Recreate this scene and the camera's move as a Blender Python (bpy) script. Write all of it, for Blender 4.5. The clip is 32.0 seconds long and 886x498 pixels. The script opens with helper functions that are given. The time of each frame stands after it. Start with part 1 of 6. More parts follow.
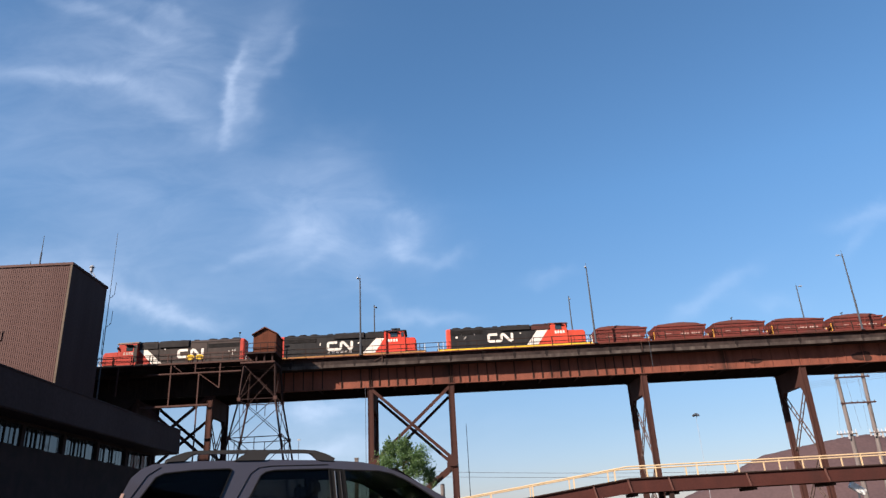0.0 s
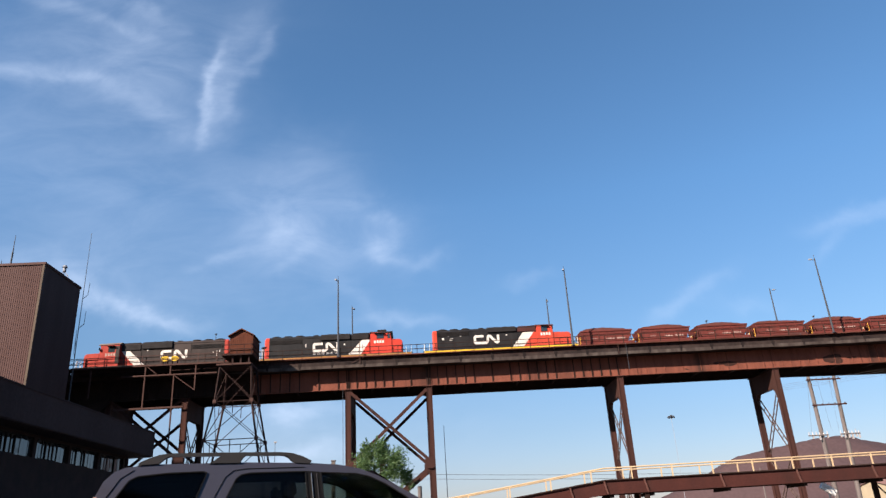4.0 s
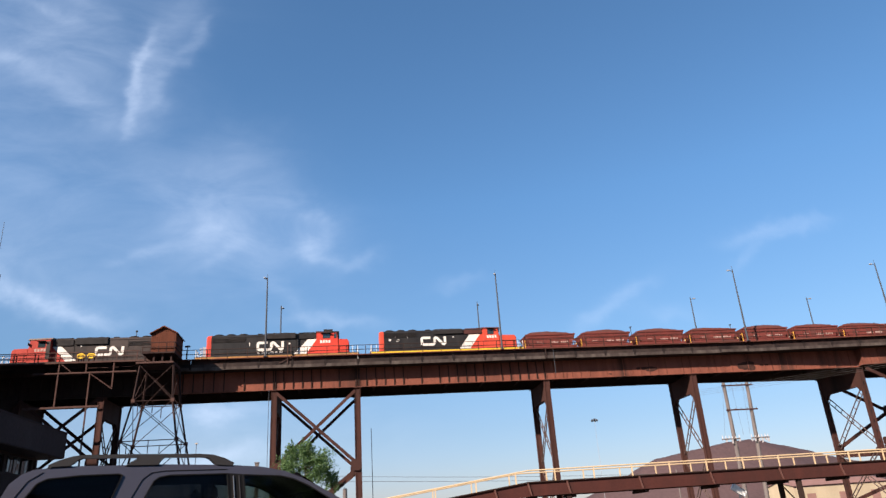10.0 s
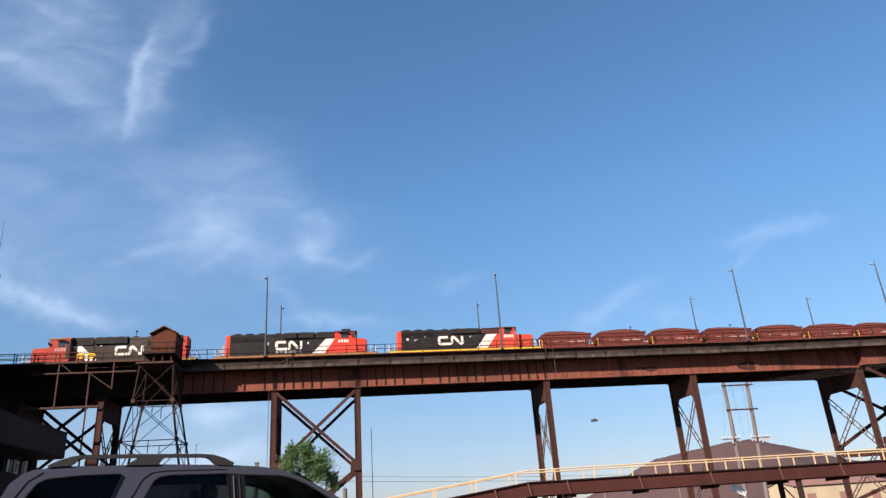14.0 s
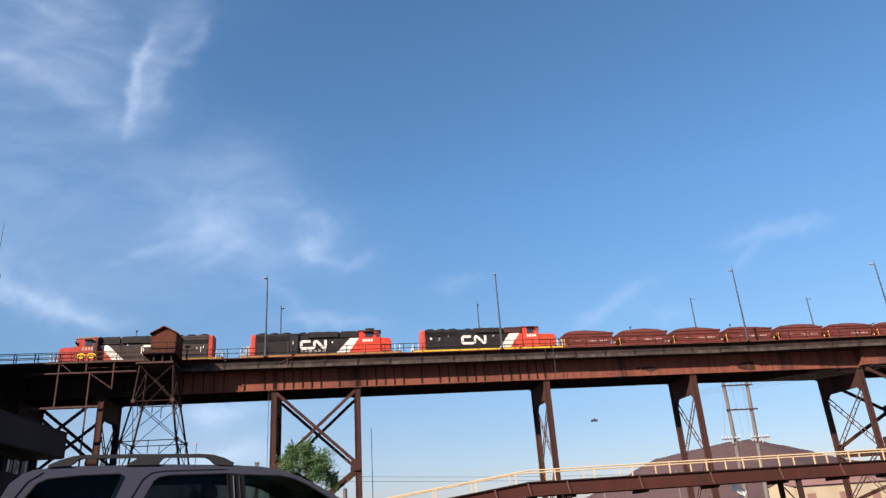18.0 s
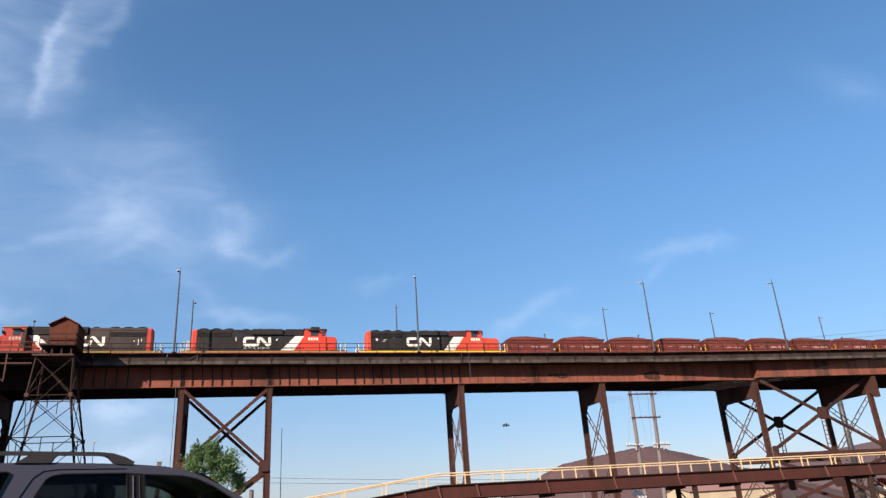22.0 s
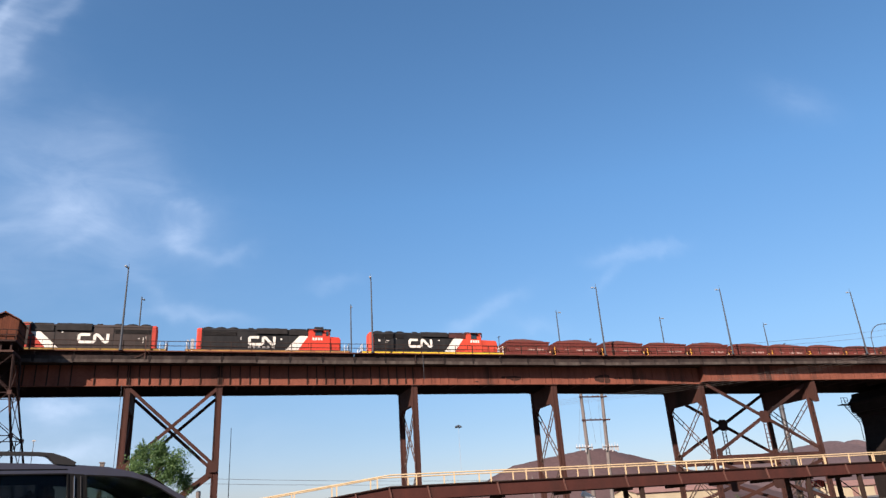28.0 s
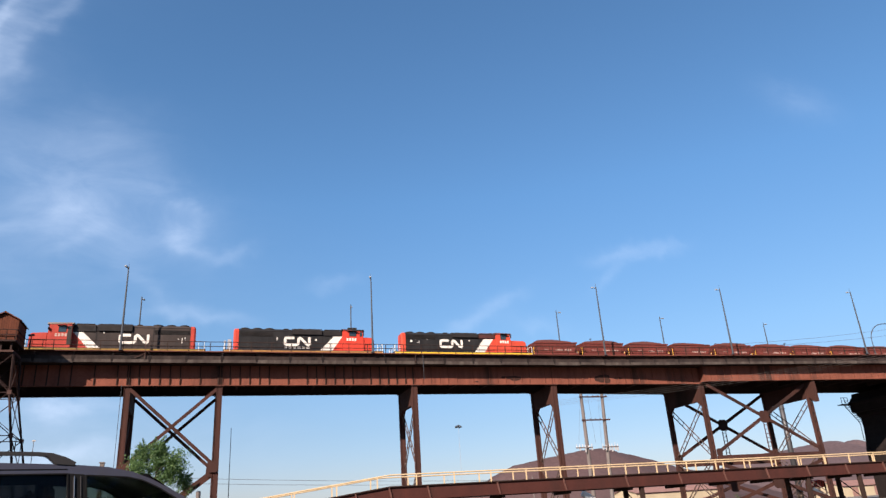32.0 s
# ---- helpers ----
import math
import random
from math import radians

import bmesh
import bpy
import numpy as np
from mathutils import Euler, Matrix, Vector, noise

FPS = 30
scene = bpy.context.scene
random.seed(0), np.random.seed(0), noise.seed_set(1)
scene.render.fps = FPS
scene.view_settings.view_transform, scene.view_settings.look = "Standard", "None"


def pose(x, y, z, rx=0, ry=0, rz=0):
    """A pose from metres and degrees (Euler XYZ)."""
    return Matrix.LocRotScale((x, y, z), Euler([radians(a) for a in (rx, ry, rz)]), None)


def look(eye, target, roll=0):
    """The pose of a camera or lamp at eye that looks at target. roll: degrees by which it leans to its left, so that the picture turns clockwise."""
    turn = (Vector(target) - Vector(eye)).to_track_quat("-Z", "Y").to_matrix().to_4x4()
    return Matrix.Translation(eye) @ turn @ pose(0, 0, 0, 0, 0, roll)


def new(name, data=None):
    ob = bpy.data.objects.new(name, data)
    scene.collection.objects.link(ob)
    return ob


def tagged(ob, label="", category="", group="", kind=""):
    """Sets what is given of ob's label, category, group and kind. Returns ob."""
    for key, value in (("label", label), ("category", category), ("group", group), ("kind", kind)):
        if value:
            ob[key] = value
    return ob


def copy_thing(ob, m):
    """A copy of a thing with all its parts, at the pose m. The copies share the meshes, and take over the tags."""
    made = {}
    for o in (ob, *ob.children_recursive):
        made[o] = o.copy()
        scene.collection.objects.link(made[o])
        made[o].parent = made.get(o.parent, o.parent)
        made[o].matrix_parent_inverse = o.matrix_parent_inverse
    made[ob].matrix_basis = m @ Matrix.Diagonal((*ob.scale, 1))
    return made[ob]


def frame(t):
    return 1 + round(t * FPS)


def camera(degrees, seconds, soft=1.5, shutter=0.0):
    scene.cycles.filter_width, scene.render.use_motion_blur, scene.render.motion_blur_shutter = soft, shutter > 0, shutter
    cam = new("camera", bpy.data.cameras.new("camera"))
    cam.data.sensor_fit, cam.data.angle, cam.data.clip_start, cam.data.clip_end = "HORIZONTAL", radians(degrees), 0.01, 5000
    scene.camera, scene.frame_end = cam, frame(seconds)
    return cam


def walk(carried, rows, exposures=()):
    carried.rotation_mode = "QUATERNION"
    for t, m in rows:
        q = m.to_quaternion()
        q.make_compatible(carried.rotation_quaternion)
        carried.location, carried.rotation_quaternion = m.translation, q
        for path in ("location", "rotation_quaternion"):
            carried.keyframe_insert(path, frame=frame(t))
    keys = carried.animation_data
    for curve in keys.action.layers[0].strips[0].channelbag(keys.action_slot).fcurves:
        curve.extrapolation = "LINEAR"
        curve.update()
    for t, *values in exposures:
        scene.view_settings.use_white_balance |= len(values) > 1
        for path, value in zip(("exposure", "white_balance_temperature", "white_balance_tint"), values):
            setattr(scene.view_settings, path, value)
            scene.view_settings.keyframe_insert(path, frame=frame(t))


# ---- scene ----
from mathutils.geometry import tessellate_polygon

# ---------- camera ----------
cam = camera(64.31, 32.0, soft=1.4)
ROWS = [
    (0, pose(0, 0, 1, 111.545, 2.917, 0.193)), (0.5, pose(0, 0, 1, 111.580, 3.063, 0.254)), (1, pose(0, 0, 1, 111.682, 2.933, 0.608)),
    (1.5, pose(0, 0, 1, 111.650, 2.985, 0.363)), (2, pose(0, 0, 1, 111.632, 2.969, 0.362)), (2.5, pose(0, 0, 1, 111.677, 3.065, 0.227)),
    (3, pose(0, 0, 1, 111.654, 3.047, 0.098)), (3.5, pose(0, 0, 1, 111.647, 3.097, -0.601)), (5.5, pose(0, 0, 1, 111.460, 3.448, -4.319)),
    (6, pose(0, 0, 1, 111.446, 3.383, -5.164)), (6.5, pose(0, 0, 1, 111.419, 3.460, -6.455)), (7, pose(0, 0, 1, 111.377, 3.582, -7.069)),
    (7.5, pose(0, 0, 1, 111.428, 3.636, -7.340)), (8, pose(0, 0, 1, 111.428, 3.643, -7.301)), (8.5, pose(0, 0, 1, 111.431, 3.634, -7.254)),
    (11, pose(0, 0, 1, 111.431, 3.634, -7.254)), (14.5, pose(0, 0, 1, 111.431, 3.634, -7.254)), (16.5, pose(0, 0, 1, 111.431, 3.634, -7.254)),
    (18, pose(0, 0, 1, 111.431, 3.634, -7.254)), (18.5, pose(0, 0, 1, 111.425, 3.649, -7.310)), (19, pose(0, 0, 1, 111.387, 3.529, -8.591)),
    (19.5, pose(0, 0, 1, 111.324, 3.605, -10.327)), (20, pose(0, 0, 1, 111.313, 3.565, -10.791)), (20.5, pose(0, 0, 1, 111.272, 3.494, -11.888)),
    (21, pose(0, 0, 1, 111.267, 3.440, -12.585)), (21.5, pose(0, 0, 1, 111.225, 3.424, -13.460)), (22, pose(0, 0, 1, 111.205, 3.417, -14.194)),
    (22.5, pose(0, 0, 1, 111.194, 3.359, -14.810)), (23, pose(0, 0, 1, 111.161, 3.374, -15.481)), (23.5, pose(0, 0, 1, 111.090, 3.321, -17.320)),
    (24, pose(0, 0, 1, 111.082, 3.557, -18.032)), (24.5, pose(0, 0, 1, 111.078, 3.589, -18.028)), (25.5, pose(0, 0, 1, 111.078, 3.589, -18.028)),
    (27.5, pose(0, 0, 1, 111.076, 3.551, -17.954)), (32, pose(0, 0, 1, 111.076, 3.551, -17.954)),
]
walk(cam, ROWS, exposures=[(0, 1.64, 5450, 11.5), (32, 1.64, 5450, 11.5)])

# ---------- sky and sun ----------
SUN_AZ, SUN_EL = 228.3, 31.0


def build_world():
    w = bpy.data.worlds.new("evening_sky")
    w.use_nodes = True
    scene.world = w
    nt = w.node_tree
    nt.nodes.clear()
    N, L = nt.nodes.new, nt.links.new

    def math_node(op, a, b=None):
        n = N("ShaderNodeMath")
        n.operation = op
        for i, v in enumerate((a, b)):
            if v is None:
                continue
            if isinstance(v, (int, float)):
                n.inputs[i].default_value = v
            else:
                L(v, n.inputs[i])
        return n.outputs[0]

    sky = N("ShaderNodeTexSky")
    sky.sky_type, sky.sun_disc = "NISHITA", False
    sky.sun_elevation, sky.sun_rotation = radians(SUN_EL), radians(SUN_AZ)
    sky.air_density, sky.dust_density, sky.ozone_density = 1.0, 0.5, 2.4
    tc = N("ShaderNodeTexCoord")
    sep = N("ShaderNodeSeparateXYZ")
    L(tc.outputs["Generated"], sep.inputs[0])
    fwd = math_node("MAXIMUM", sep.outputs[1], 0.08)
    u = math_node("DIVIDE", sep.outputs[0], fwd)
    v = math_node("DIVIDE", sep.outputs[2], fwd)
    comb = N("ShaderNodeCombineXYZ")
    L(u, comb.inputs[0]), L(v, comb.inputs[1])
    def warp(scale, detail, amount, p, q):
        n = N("ShaderNodeTexNoise")
        n.inputs["Scale"].default_value, n.inputs["Detail"].default_value = scale, detail
        L(comb.outputs[0], n.inputs["Vector"])
        c = N("ShaderNodeSeparateColor")
        L(n.outputs["Color"], c.inputs[0])
        return (math_node("ADD", p, math_node("MULTIPLY", math_node("SUBTRACT", c.outputs[0], 0.5), amount)),
                math_node("ADD", q, math_node("MULTIPLY", math_node("SUBTRACT", c.outputs[1], 0.5), amount)))

    uu, vv = warp(7.0, 3.0, 0.045, *warp(26.0, 6.0, 0.034, u, v))
    total = None
    for pts, hw, dens in CIRRUS_HIGH + CIRRUS_MIDDLE + CIRRUS_LOW:
        knots = list(zip(pts[0::2], pts[1::2]))
        for (ua, va), (ub, vb) in zip(knots[:-1], knots[1:]):
            length = math.hypot(ub - ua, vb - va)
            ca, sa, hl = (ub - ua) / length, (vb - va) / length, 0.62 * length + 0.5 * hw
            du, dv = math_node("SUBTRACT", uu, (ua + ub) / 2), math_node("SUBTRACT", vv, (va + vb) / 2)
            p = math_node("ADD", math_node("MULTIPLY", du, ca / hl), math_node("MULTIPLY", dv, sa / hl))
            q = math_node("ADD", math_node("MULTIPLY", du, -sa / hw), math_node("MULTIPLY", dv, ca / hw))
            r2 = math_node("ADD", math_node("MULTIPLY", p, p), math_node("MULTIPLY", q, q))
            g = math_node("MULTIPLY", math_node("POWER", 2.718, math_node("MULTIPLY", r2, -0.9)), dens)
            total = g if total is None else math_node("ADD", total, g)
    rot = N("ShaderNodeMapping")
    rot.inputs["Rotation"].default_value[2] = radians(28)
    rot.inputs["Scale"].default_value = (7.0, 15.0, 1.0)
    L(comb.outputs[0], rot.inputs["Vector"])
    fib = N("ShaderNodeTexNoise")
    fib.inputs["Scale"].default_value, fib.inputs["Detail"].default_value, fib.inputs["Roughness"].default_value, fib.inputs["Distortion"].default_value = 1.0, 8.0, 0.6, 0.5
    L(rot.outputs[0], fib.inputs["Vector"])
    mod = math_node("MAXIMUM", math_node("ADD", math_node("MULTIPLY", fib.outputs[0], 2.3), -0.18), 0.15)
    dens_all = math_node("MINIMUM", math_node("MULTIPLY", total, mod), 0.85)
    tint = N("ShaderNodeMix")
    tint.data_type = "RGBA"
    tint.inputs["B"].default_value = CLOUD
    haze = N("ShaderNodeValToRGB")
    haze.color_ramp.elements[0].position, haze.color_ramp.elements[1].position = 0.0, 0.42
    haze.color_ramp.elements[0].color, haze.color_ramp.elements[1].color = (0.672, 0.552, 0.572, 1), (0.895, 1.01, 0.957, 1)
    for at, tone in ((0.12, (0.728, 0.670, 0.628, 1)), (0.22, (0.830, 0.830, 0.755, 1))):
        haze.color_ramp.elements.new(at).color = tone
    L(sep.outputs[2], haze.inputs[0])
    air = N("ShaderNodeMix")
    air.data_type, air.blend_type = "RGBA", "MULTIPLY"
    air.inputs["Factor"].default_value = 1.0
    L(sky.outputs[0], air.inputs["A"]), L(haze.outputs[0], air.inputs["B"])
    L(dens_all, tint.inputs["Factor"]), L(air.outputs["Result"], tint.inputs["A"])
    bg = N("ShaderNodeBackground")
    bg.inputs["Strength"].default_value = SKY_STRENGTH
    L(tint.outputs["Result"], bg.inputs["Color"])
    out = N("ShaderNodeOutputWorld")
    L(bg.outputs[0], out.inputs["Surface"])


# strands of cirrus in the plane ahead: knots u, v, u, v ..., half width, density
CIRRUS_HIGH = [((-0.310, 0.781, -0.322, 0.736, -0.325, 0.702, -0.322, 0.662, -0.328, 0.607), 0.010, 0.17), ((-0.295, 0.769, -0.304, 0.701, -0.298, 0.656, -0.311, 0.614), 0.022, 0.09),
               ((-0.224, 0.812, -0.235, 0.783, -0.255, 0.750, -0.287, 0.717), 0.012, 0.09), ((-0.246, 0.875, -0.263, 0.803, -0.300, 0.757), 0.034, 0.07),
               ((-0.654, 0.908, -0.547, 0.861, -0.426, 0.802), 0.014, 0.11), ((-0.537, 0.894, -0.444, 0.861, -0.371, 0.809), 0.016, 0.07),
               ((-0.781, 0.767, -0.663, 0.751, -0.550, 0.726), 0.019, 0.12), ((-0.565, 0.726, -0.502, 0.722), 0.010, 0.10),
               ((-0.501, 0.712, -0.428, 0.668, -0.337, 0.612), 0.022, 0.09), ((-0.500, 0.828, -0.406, 0.763, -0.344, 0.692), 0.080, 0.095), ((-0.717, 0.840, -0.584, 0.797, -0.469, 0.721), 0.075, 0.07), ((-0.78, 0.70, -0.40, 0.60), 0.13, 0.055), ((-0.48, 0.90, -0.26, 0.86), 0.07, 0.06)]
CIRRUS_MIDDLE = [((-0.228, 0.453, -0.184, 0.445, -0.144, 0.429), 0.036, 0.075), ((-0.205, 0.432, -0.180, 0.450, -0.153, 0.420), 0.018, 0.039),
                 ((-0.320, 0.389, -0.243, 0.411), 0.009, 0.109), ((-0.195, 0.377, -0.153, 0.406), 0.009, 0.094), ((-0.121, 0.479, -0.052, 0.467, -0.022, 0.441), 0.014, 0.094),
                 ((-0.018, 0.438, -0.056, 0.415, -0.048, 0.396, -0.035, 0.381), 0.015, 0.078), ((-0.057, 0.438, -0.029, 0.376), 0.025, 0.055),
                 ((-0.037, 0.379, 0.013, 0.369, 0.049, 0.390), 0.010, 0.101), ((-0.261, 0.518, -0.180, 0.514, -0.109, 0.530), 0.060, 0.070),
                 ((-0.231, 0.420, -0.127, 0.423, -0.040, 0.419), 0.056, 0.095), ((-0.181, 0.585, -0.127, 0.551), 0.046, 0.050), ((-0.62, 0.56, -0.30, 0.44), 0.130, 0.115), ((-0.45, 0.36, -0.05, 0.36), 0.090, 0.040)]
CIRRUS_LOW = [((-0.520, 0.384, -0.474, 0.350, -0.436, 0.337, -0.397, 0.319, -0.350, 0.302, -0.303, 0.291), 0.013, 0.21), ((-0.66, 0.41, -0.47, 0.375), 0.035, 0.18), ((-0.105, 0.347, -0.063, 0.294), 0.011, 0.08), ((-0.067, 0.288, 0.022, 0.282), 0.010, 0.18),
              ((0.358, 0.266, 0.406, 0.295, 0.467, 0.327), 0.012, 0.12), ((0.629, 0.363, 0.690, 0.397), 0.010, 0.10), ((0.637, 0.406, 0.711, 0.418, 0.790, 0.435), 0.013, 0.14),
              ((0.148, 0.338, 0.199, 0.351), 0.009, 0.09), ((0.472, 0.285, 0.532, 0.281), 0.014, 0.08), ((1.145, 0.811, 1.252, 0.805), 0.035, 0.09),
              ((-0.211, 0.162, -0.165, 0.155), 0.012, 0.14), ((-0.201, 0.157, -0.112, 0.166), 0.009, 0.14), ((-0.206, 0.103, -0.119, 0.107), 0.010, 0.24), ((-0.45, 0.13, -0.02, 0.11), 0.075, 0.16)]
CLOUD = (6.2, 6.4, 6.7, 1)
SKY_STRENGTH = 0.05
build_world()
sun_data = bpy.data.lights.new("sun", "SUN")
sun_data.energy, sun_data.angle, sun_data.color = 4.6, radians(0.6), (1.0, 0.76, 0.53)
sun = new("sun", sun_data)
ca_, sa_ = math.cos(radians(SUN_EL)), math.sin(radians(SUN_EL))
sun.matrix_world = look((200 * ca_ * math.sin(radians(SUN_AZ)), 200 * ca_ * math.cos(radians(SUN_AZ)), 200 * sa_), (0, 0, 0))


# ---------- materials ----------
def mat(name, c1, c2=None, rough=0.7, metal=0.0, scale=0.6, bump=0.15, stretch=(1, 1, 1), fine=14.0, grain=0.35, coat=0.0, dirt=None, dirt_amount=0.0):
    """Paint, rust, earth and so on: two colours blended by large noise, fine grain on top, streaks by stretch."""
    m = bpy.data.materials.new(name)
    m.use_nodes = True
    nt = m.node_tree
    N, L = nt.nodes.new, nt.links.new
    bsdf = nt.nodes["Principled BSDF"]
    tc, info = N("ShaderNodeTexCoord"), N("ShaderNodeObjectInfo")
    mul = N("ShaderNodeMath")
    mul.operation = "MULTIPLY"
    mul.inputs[1].default_value = 57.0
    L(info.outputs["Random"], mul.inputs[0])
    add = N("ShaderNodeVectorMath")
    L(tc.outputs["Object"], add.inputs[0]), L(mul.outputs[0], add.inputs[1])
    mp = N("ShaderNodeMapping")
    mp.inputs["Scale"].default_value = stretch
    L(add.outputs[0], mp.inputs["Vector"])
    big, small = N("ShaderNodeTexNoise"), N("ShaderNodeTexNoise")
    big.inputs["Scale"].default_value, big.inputs["Detail"].default_value, big.inputs["Roughness"].default_value = scale, 6.0, 0.6
    small.inputs["Scale"].default_value, small.inputs["Detail"].default_value = scale * fine, 4.0
    L(mp.outputs[0], big.inputs["Vector"]), L(add.outputs[0], small.inputs["Vector"])
    ramp = N("ShaderNodeValToRGB")
    ramp.color_ramp.elements[0].position, ramp.color_ramp.elements[1].position = 0.32, 0.68
    c2 = c2 or tuple(x * 0.75 for x in c1)
    ramp.color_ramp.elements[0].color, ramp.color_ramp.elements[1].color = (*c1, 1), (*c2, 1)
    L(big.outputs[0], ramp.inputs[0])
    col = ramp.outputs[0]
    if dirt:
        third = N("ShaderNodeTexNoise")
        third.inputs["Scale"].default_value, third.inputs["Detail"].default_value = scale * 0.35, 8.0
        L(mp.outputs[0], third.inputs["Vector"])
        r3 = N("ShaderNodeValToRGB")
        r3.color_ramp.elements[0].position, r3.color_ramp.elements[1].position = 0.62 - 0.25 * dirt_amount, 0.72
        L(third.outputs[0], r3.inputs[0])
        mx = N("ShaderNodeMix")
        mx.data_type = "RGBA"
        mx.inputs["B"].default_value = (*dirt, 1)
        L(r3.outputs[0], mx.inputs["Factor"]), L(col, mx.inputs["A"])
        col = mx.outputs["Result"]
    hsv = N("ShaderNodeHueSaturation")
    mr = N("ShaderNodeMapRange")
    mr.inputs["To Min"].default_value, mr.inputs["To Max"].default_value = 1.0 - grain, 1.0 + grain
    L(small.outputs[0], mr.inputs["Value"]), L(mr.outputs[0], hsv.inputs["Value"]), L(col, hsv.inputs["Color"])
    L(hsv.outputs[0], bsdf.inputs["Base Color"])
    rr = N("ShaderNodeMapRange")
    rr.inputs["To Min"].default_value, rr.inputs["To Max"].default_value = max(0.03, rough - 0.12), min(1.0, rough + 0.12)
    L(big.outputs[0], rr.inputs["Value"]), L(rr.outputs[0], bsdf.inputs["Roughness"])
    bsdf.inputs["Metallic"].default_value = metal
    bsdf.inputs["Specular IOR Level"].default_value = 0.5 if rough < 0.55 else 0.12
    bsdf.inputs["Coat Weight"].default_value = coat
    if bump:
        bp = N("ShaderNodeBump")
        bp.inputs["Strength"].default_value, bp.inputs["Distance"].default_value = bump, 0.03
        L(small.outputs[0], bp.inputs["Height"]), L(bp.outputs[0], bsdf.inputs["Normal"])
    return m


def glass(name, tint, rough=0.05):
    m = bpy.data.materials.new(name)
    m.use_nodes = True
    b = m.node_tree.nodes["Principled BSDF"]
    b.inputs["Base Color"].default_value = (*tint, 1)
    b.inputs["Roughness"].default_value = rough
    b.inputs["IOR"].default_value = 1.5
    b.inputs["Specular IOR Level"].default_value = 0.7
    return m


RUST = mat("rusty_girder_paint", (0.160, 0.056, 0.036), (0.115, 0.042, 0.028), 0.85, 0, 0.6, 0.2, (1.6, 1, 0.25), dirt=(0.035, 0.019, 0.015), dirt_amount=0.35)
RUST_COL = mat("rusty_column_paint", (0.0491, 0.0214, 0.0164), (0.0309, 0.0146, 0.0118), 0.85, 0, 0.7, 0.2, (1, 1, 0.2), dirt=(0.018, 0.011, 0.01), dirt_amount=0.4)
RUST_DARK = mat("dark_and_shaded_steel", (0.030, 0.018, 0.014), (0.020, 0.012, 0.010), 0.9, 0, 0.6, 0.2)
LACING = mat("pale_lacing_steel", (0.088, 0.062, 0.054), (0.060, 0.042, 0.037), 0.85, 0, 1.5, 0.1)
SHADE_BROWN = mat("brown_shadow_patch", (0.048, 0.022, 0.016), (0.026, 0.014, 0.012), 0.9, 0, 1.6, 0.2)
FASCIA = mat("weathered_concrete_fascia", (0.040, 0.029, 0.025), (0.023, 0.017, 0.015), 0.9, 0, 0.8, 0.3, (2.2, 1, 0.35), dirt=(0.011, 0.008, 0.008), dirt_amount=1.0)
LIP = mat("pale_concrete_lip", (0.0774, 0.0634, 0.0554), (0.0458, 0.0361, 0.0317), 0.9, 0, 1.1, 0.3, (2.2, 1, 0.6), dirt=(0.02, 0.014, 0.013), dirt_amount=0.9)
TIMBER = mat("weathered_timber", (0.13, 0.062, 0.038), (0.08, 0.042, 0.028), 0.85, 0, 1.2, 0.3, (0.3, 2, 2))
KERB = mat("rusty_edge_angle", (0.120, 0.042, 0.029), (0.072, 0.028, 0.021), 0.85, 0, 1.2, 0.2, (0.3, 2, 2), dirt=(0.03, 0.016, 0.013), dirt_amount=0.5)
BRACKET_BLACK = mat("near_black_bracket", (0.017, 0.012, 0.011), (0.010, 0.008, 0.008), 0.95, 0, 1.0, 0.2)
FASCIA_TOP = mat("stained_band_and_shaded_lip", (0.040, 0.021, 0.017), (0.018, 0.011, 0.010), 0.95, 0, 0.9, 0.3, (2.2, 1, 0.3), dirt=(0.055, 0.036, 0.029), dirt_amount=0.2)
BALLAST = mat("ballast", (0.13, 0.10, 0.09), (0.08, 0.06, 0.055), 0.95, 0, 2.0, 0.6)
RAIL_STEEL = mat("rail_steel", (0.22, 0.17, 0.14), (0.14, 0.10, 0.08), 0.45, 0.8, 2.0, 0.1)
GALVANISED = mat("galvanised_steel", (0.24, 0.25, 0.27), (0.20, 0.21, 0.23), 0.6, 0.0, 2.0, 0.05)
POLE_GREY = mat("dull_pole_steel", (0.0391, 0.0442, 0.0544), (0.0476, 0.0510, 0.0578), 0.6, 0.0, 2.0, 0.1)
LOCO_BLACK = mat("faded_black_paint", (0.010, 0.010, 0.011), (0.020, 0.019, 0.019), 0.56, 0, 0.8, 0.05, (1, 1, 0.3))
LOCO_FADED = mat("weathered_grey_black_paint", (0.038, 0.029, 0.026), (0.022, 0.018, 0.017), 0.6, 0, 0.7, 0.05, (1, 1, 0.3), dirt=(0.045, 0.034, 0.030), dirt_amount=0.4)
LOCO_RED_FADED = mat("faded_red_paint", (0.3060, 0.0425, 0.0281), (0.2125, 0.0289, 0.0204), 0.65, 0, 0.9, 0.05, (1, 1, 0.4), grain=0.2)
TAN_STEEL = mat("sun_bleached_roof_paint", (0.16, 0.125, 0.10), (0.11, 0.085, 0.07), 0.8, 0, 1.2, 0.1)
LOCO_ROOF = mat("sooty_roof_paint", (0.020, 0.018, 0.018), (0.012, 0.011, 0.011), 0.75, 0, 1.5, 0.1)
LOCO_RED = mat("orange_red_paint", (0.40, 0.040, 0.022), (0.33, 0.032, 0.019), 0.56, 0, 0.9, 0.04, (1, 1, 0.4), grain=0.14, dirt=(0.24, 0.05, 0.035), dirt_amount=0.2)
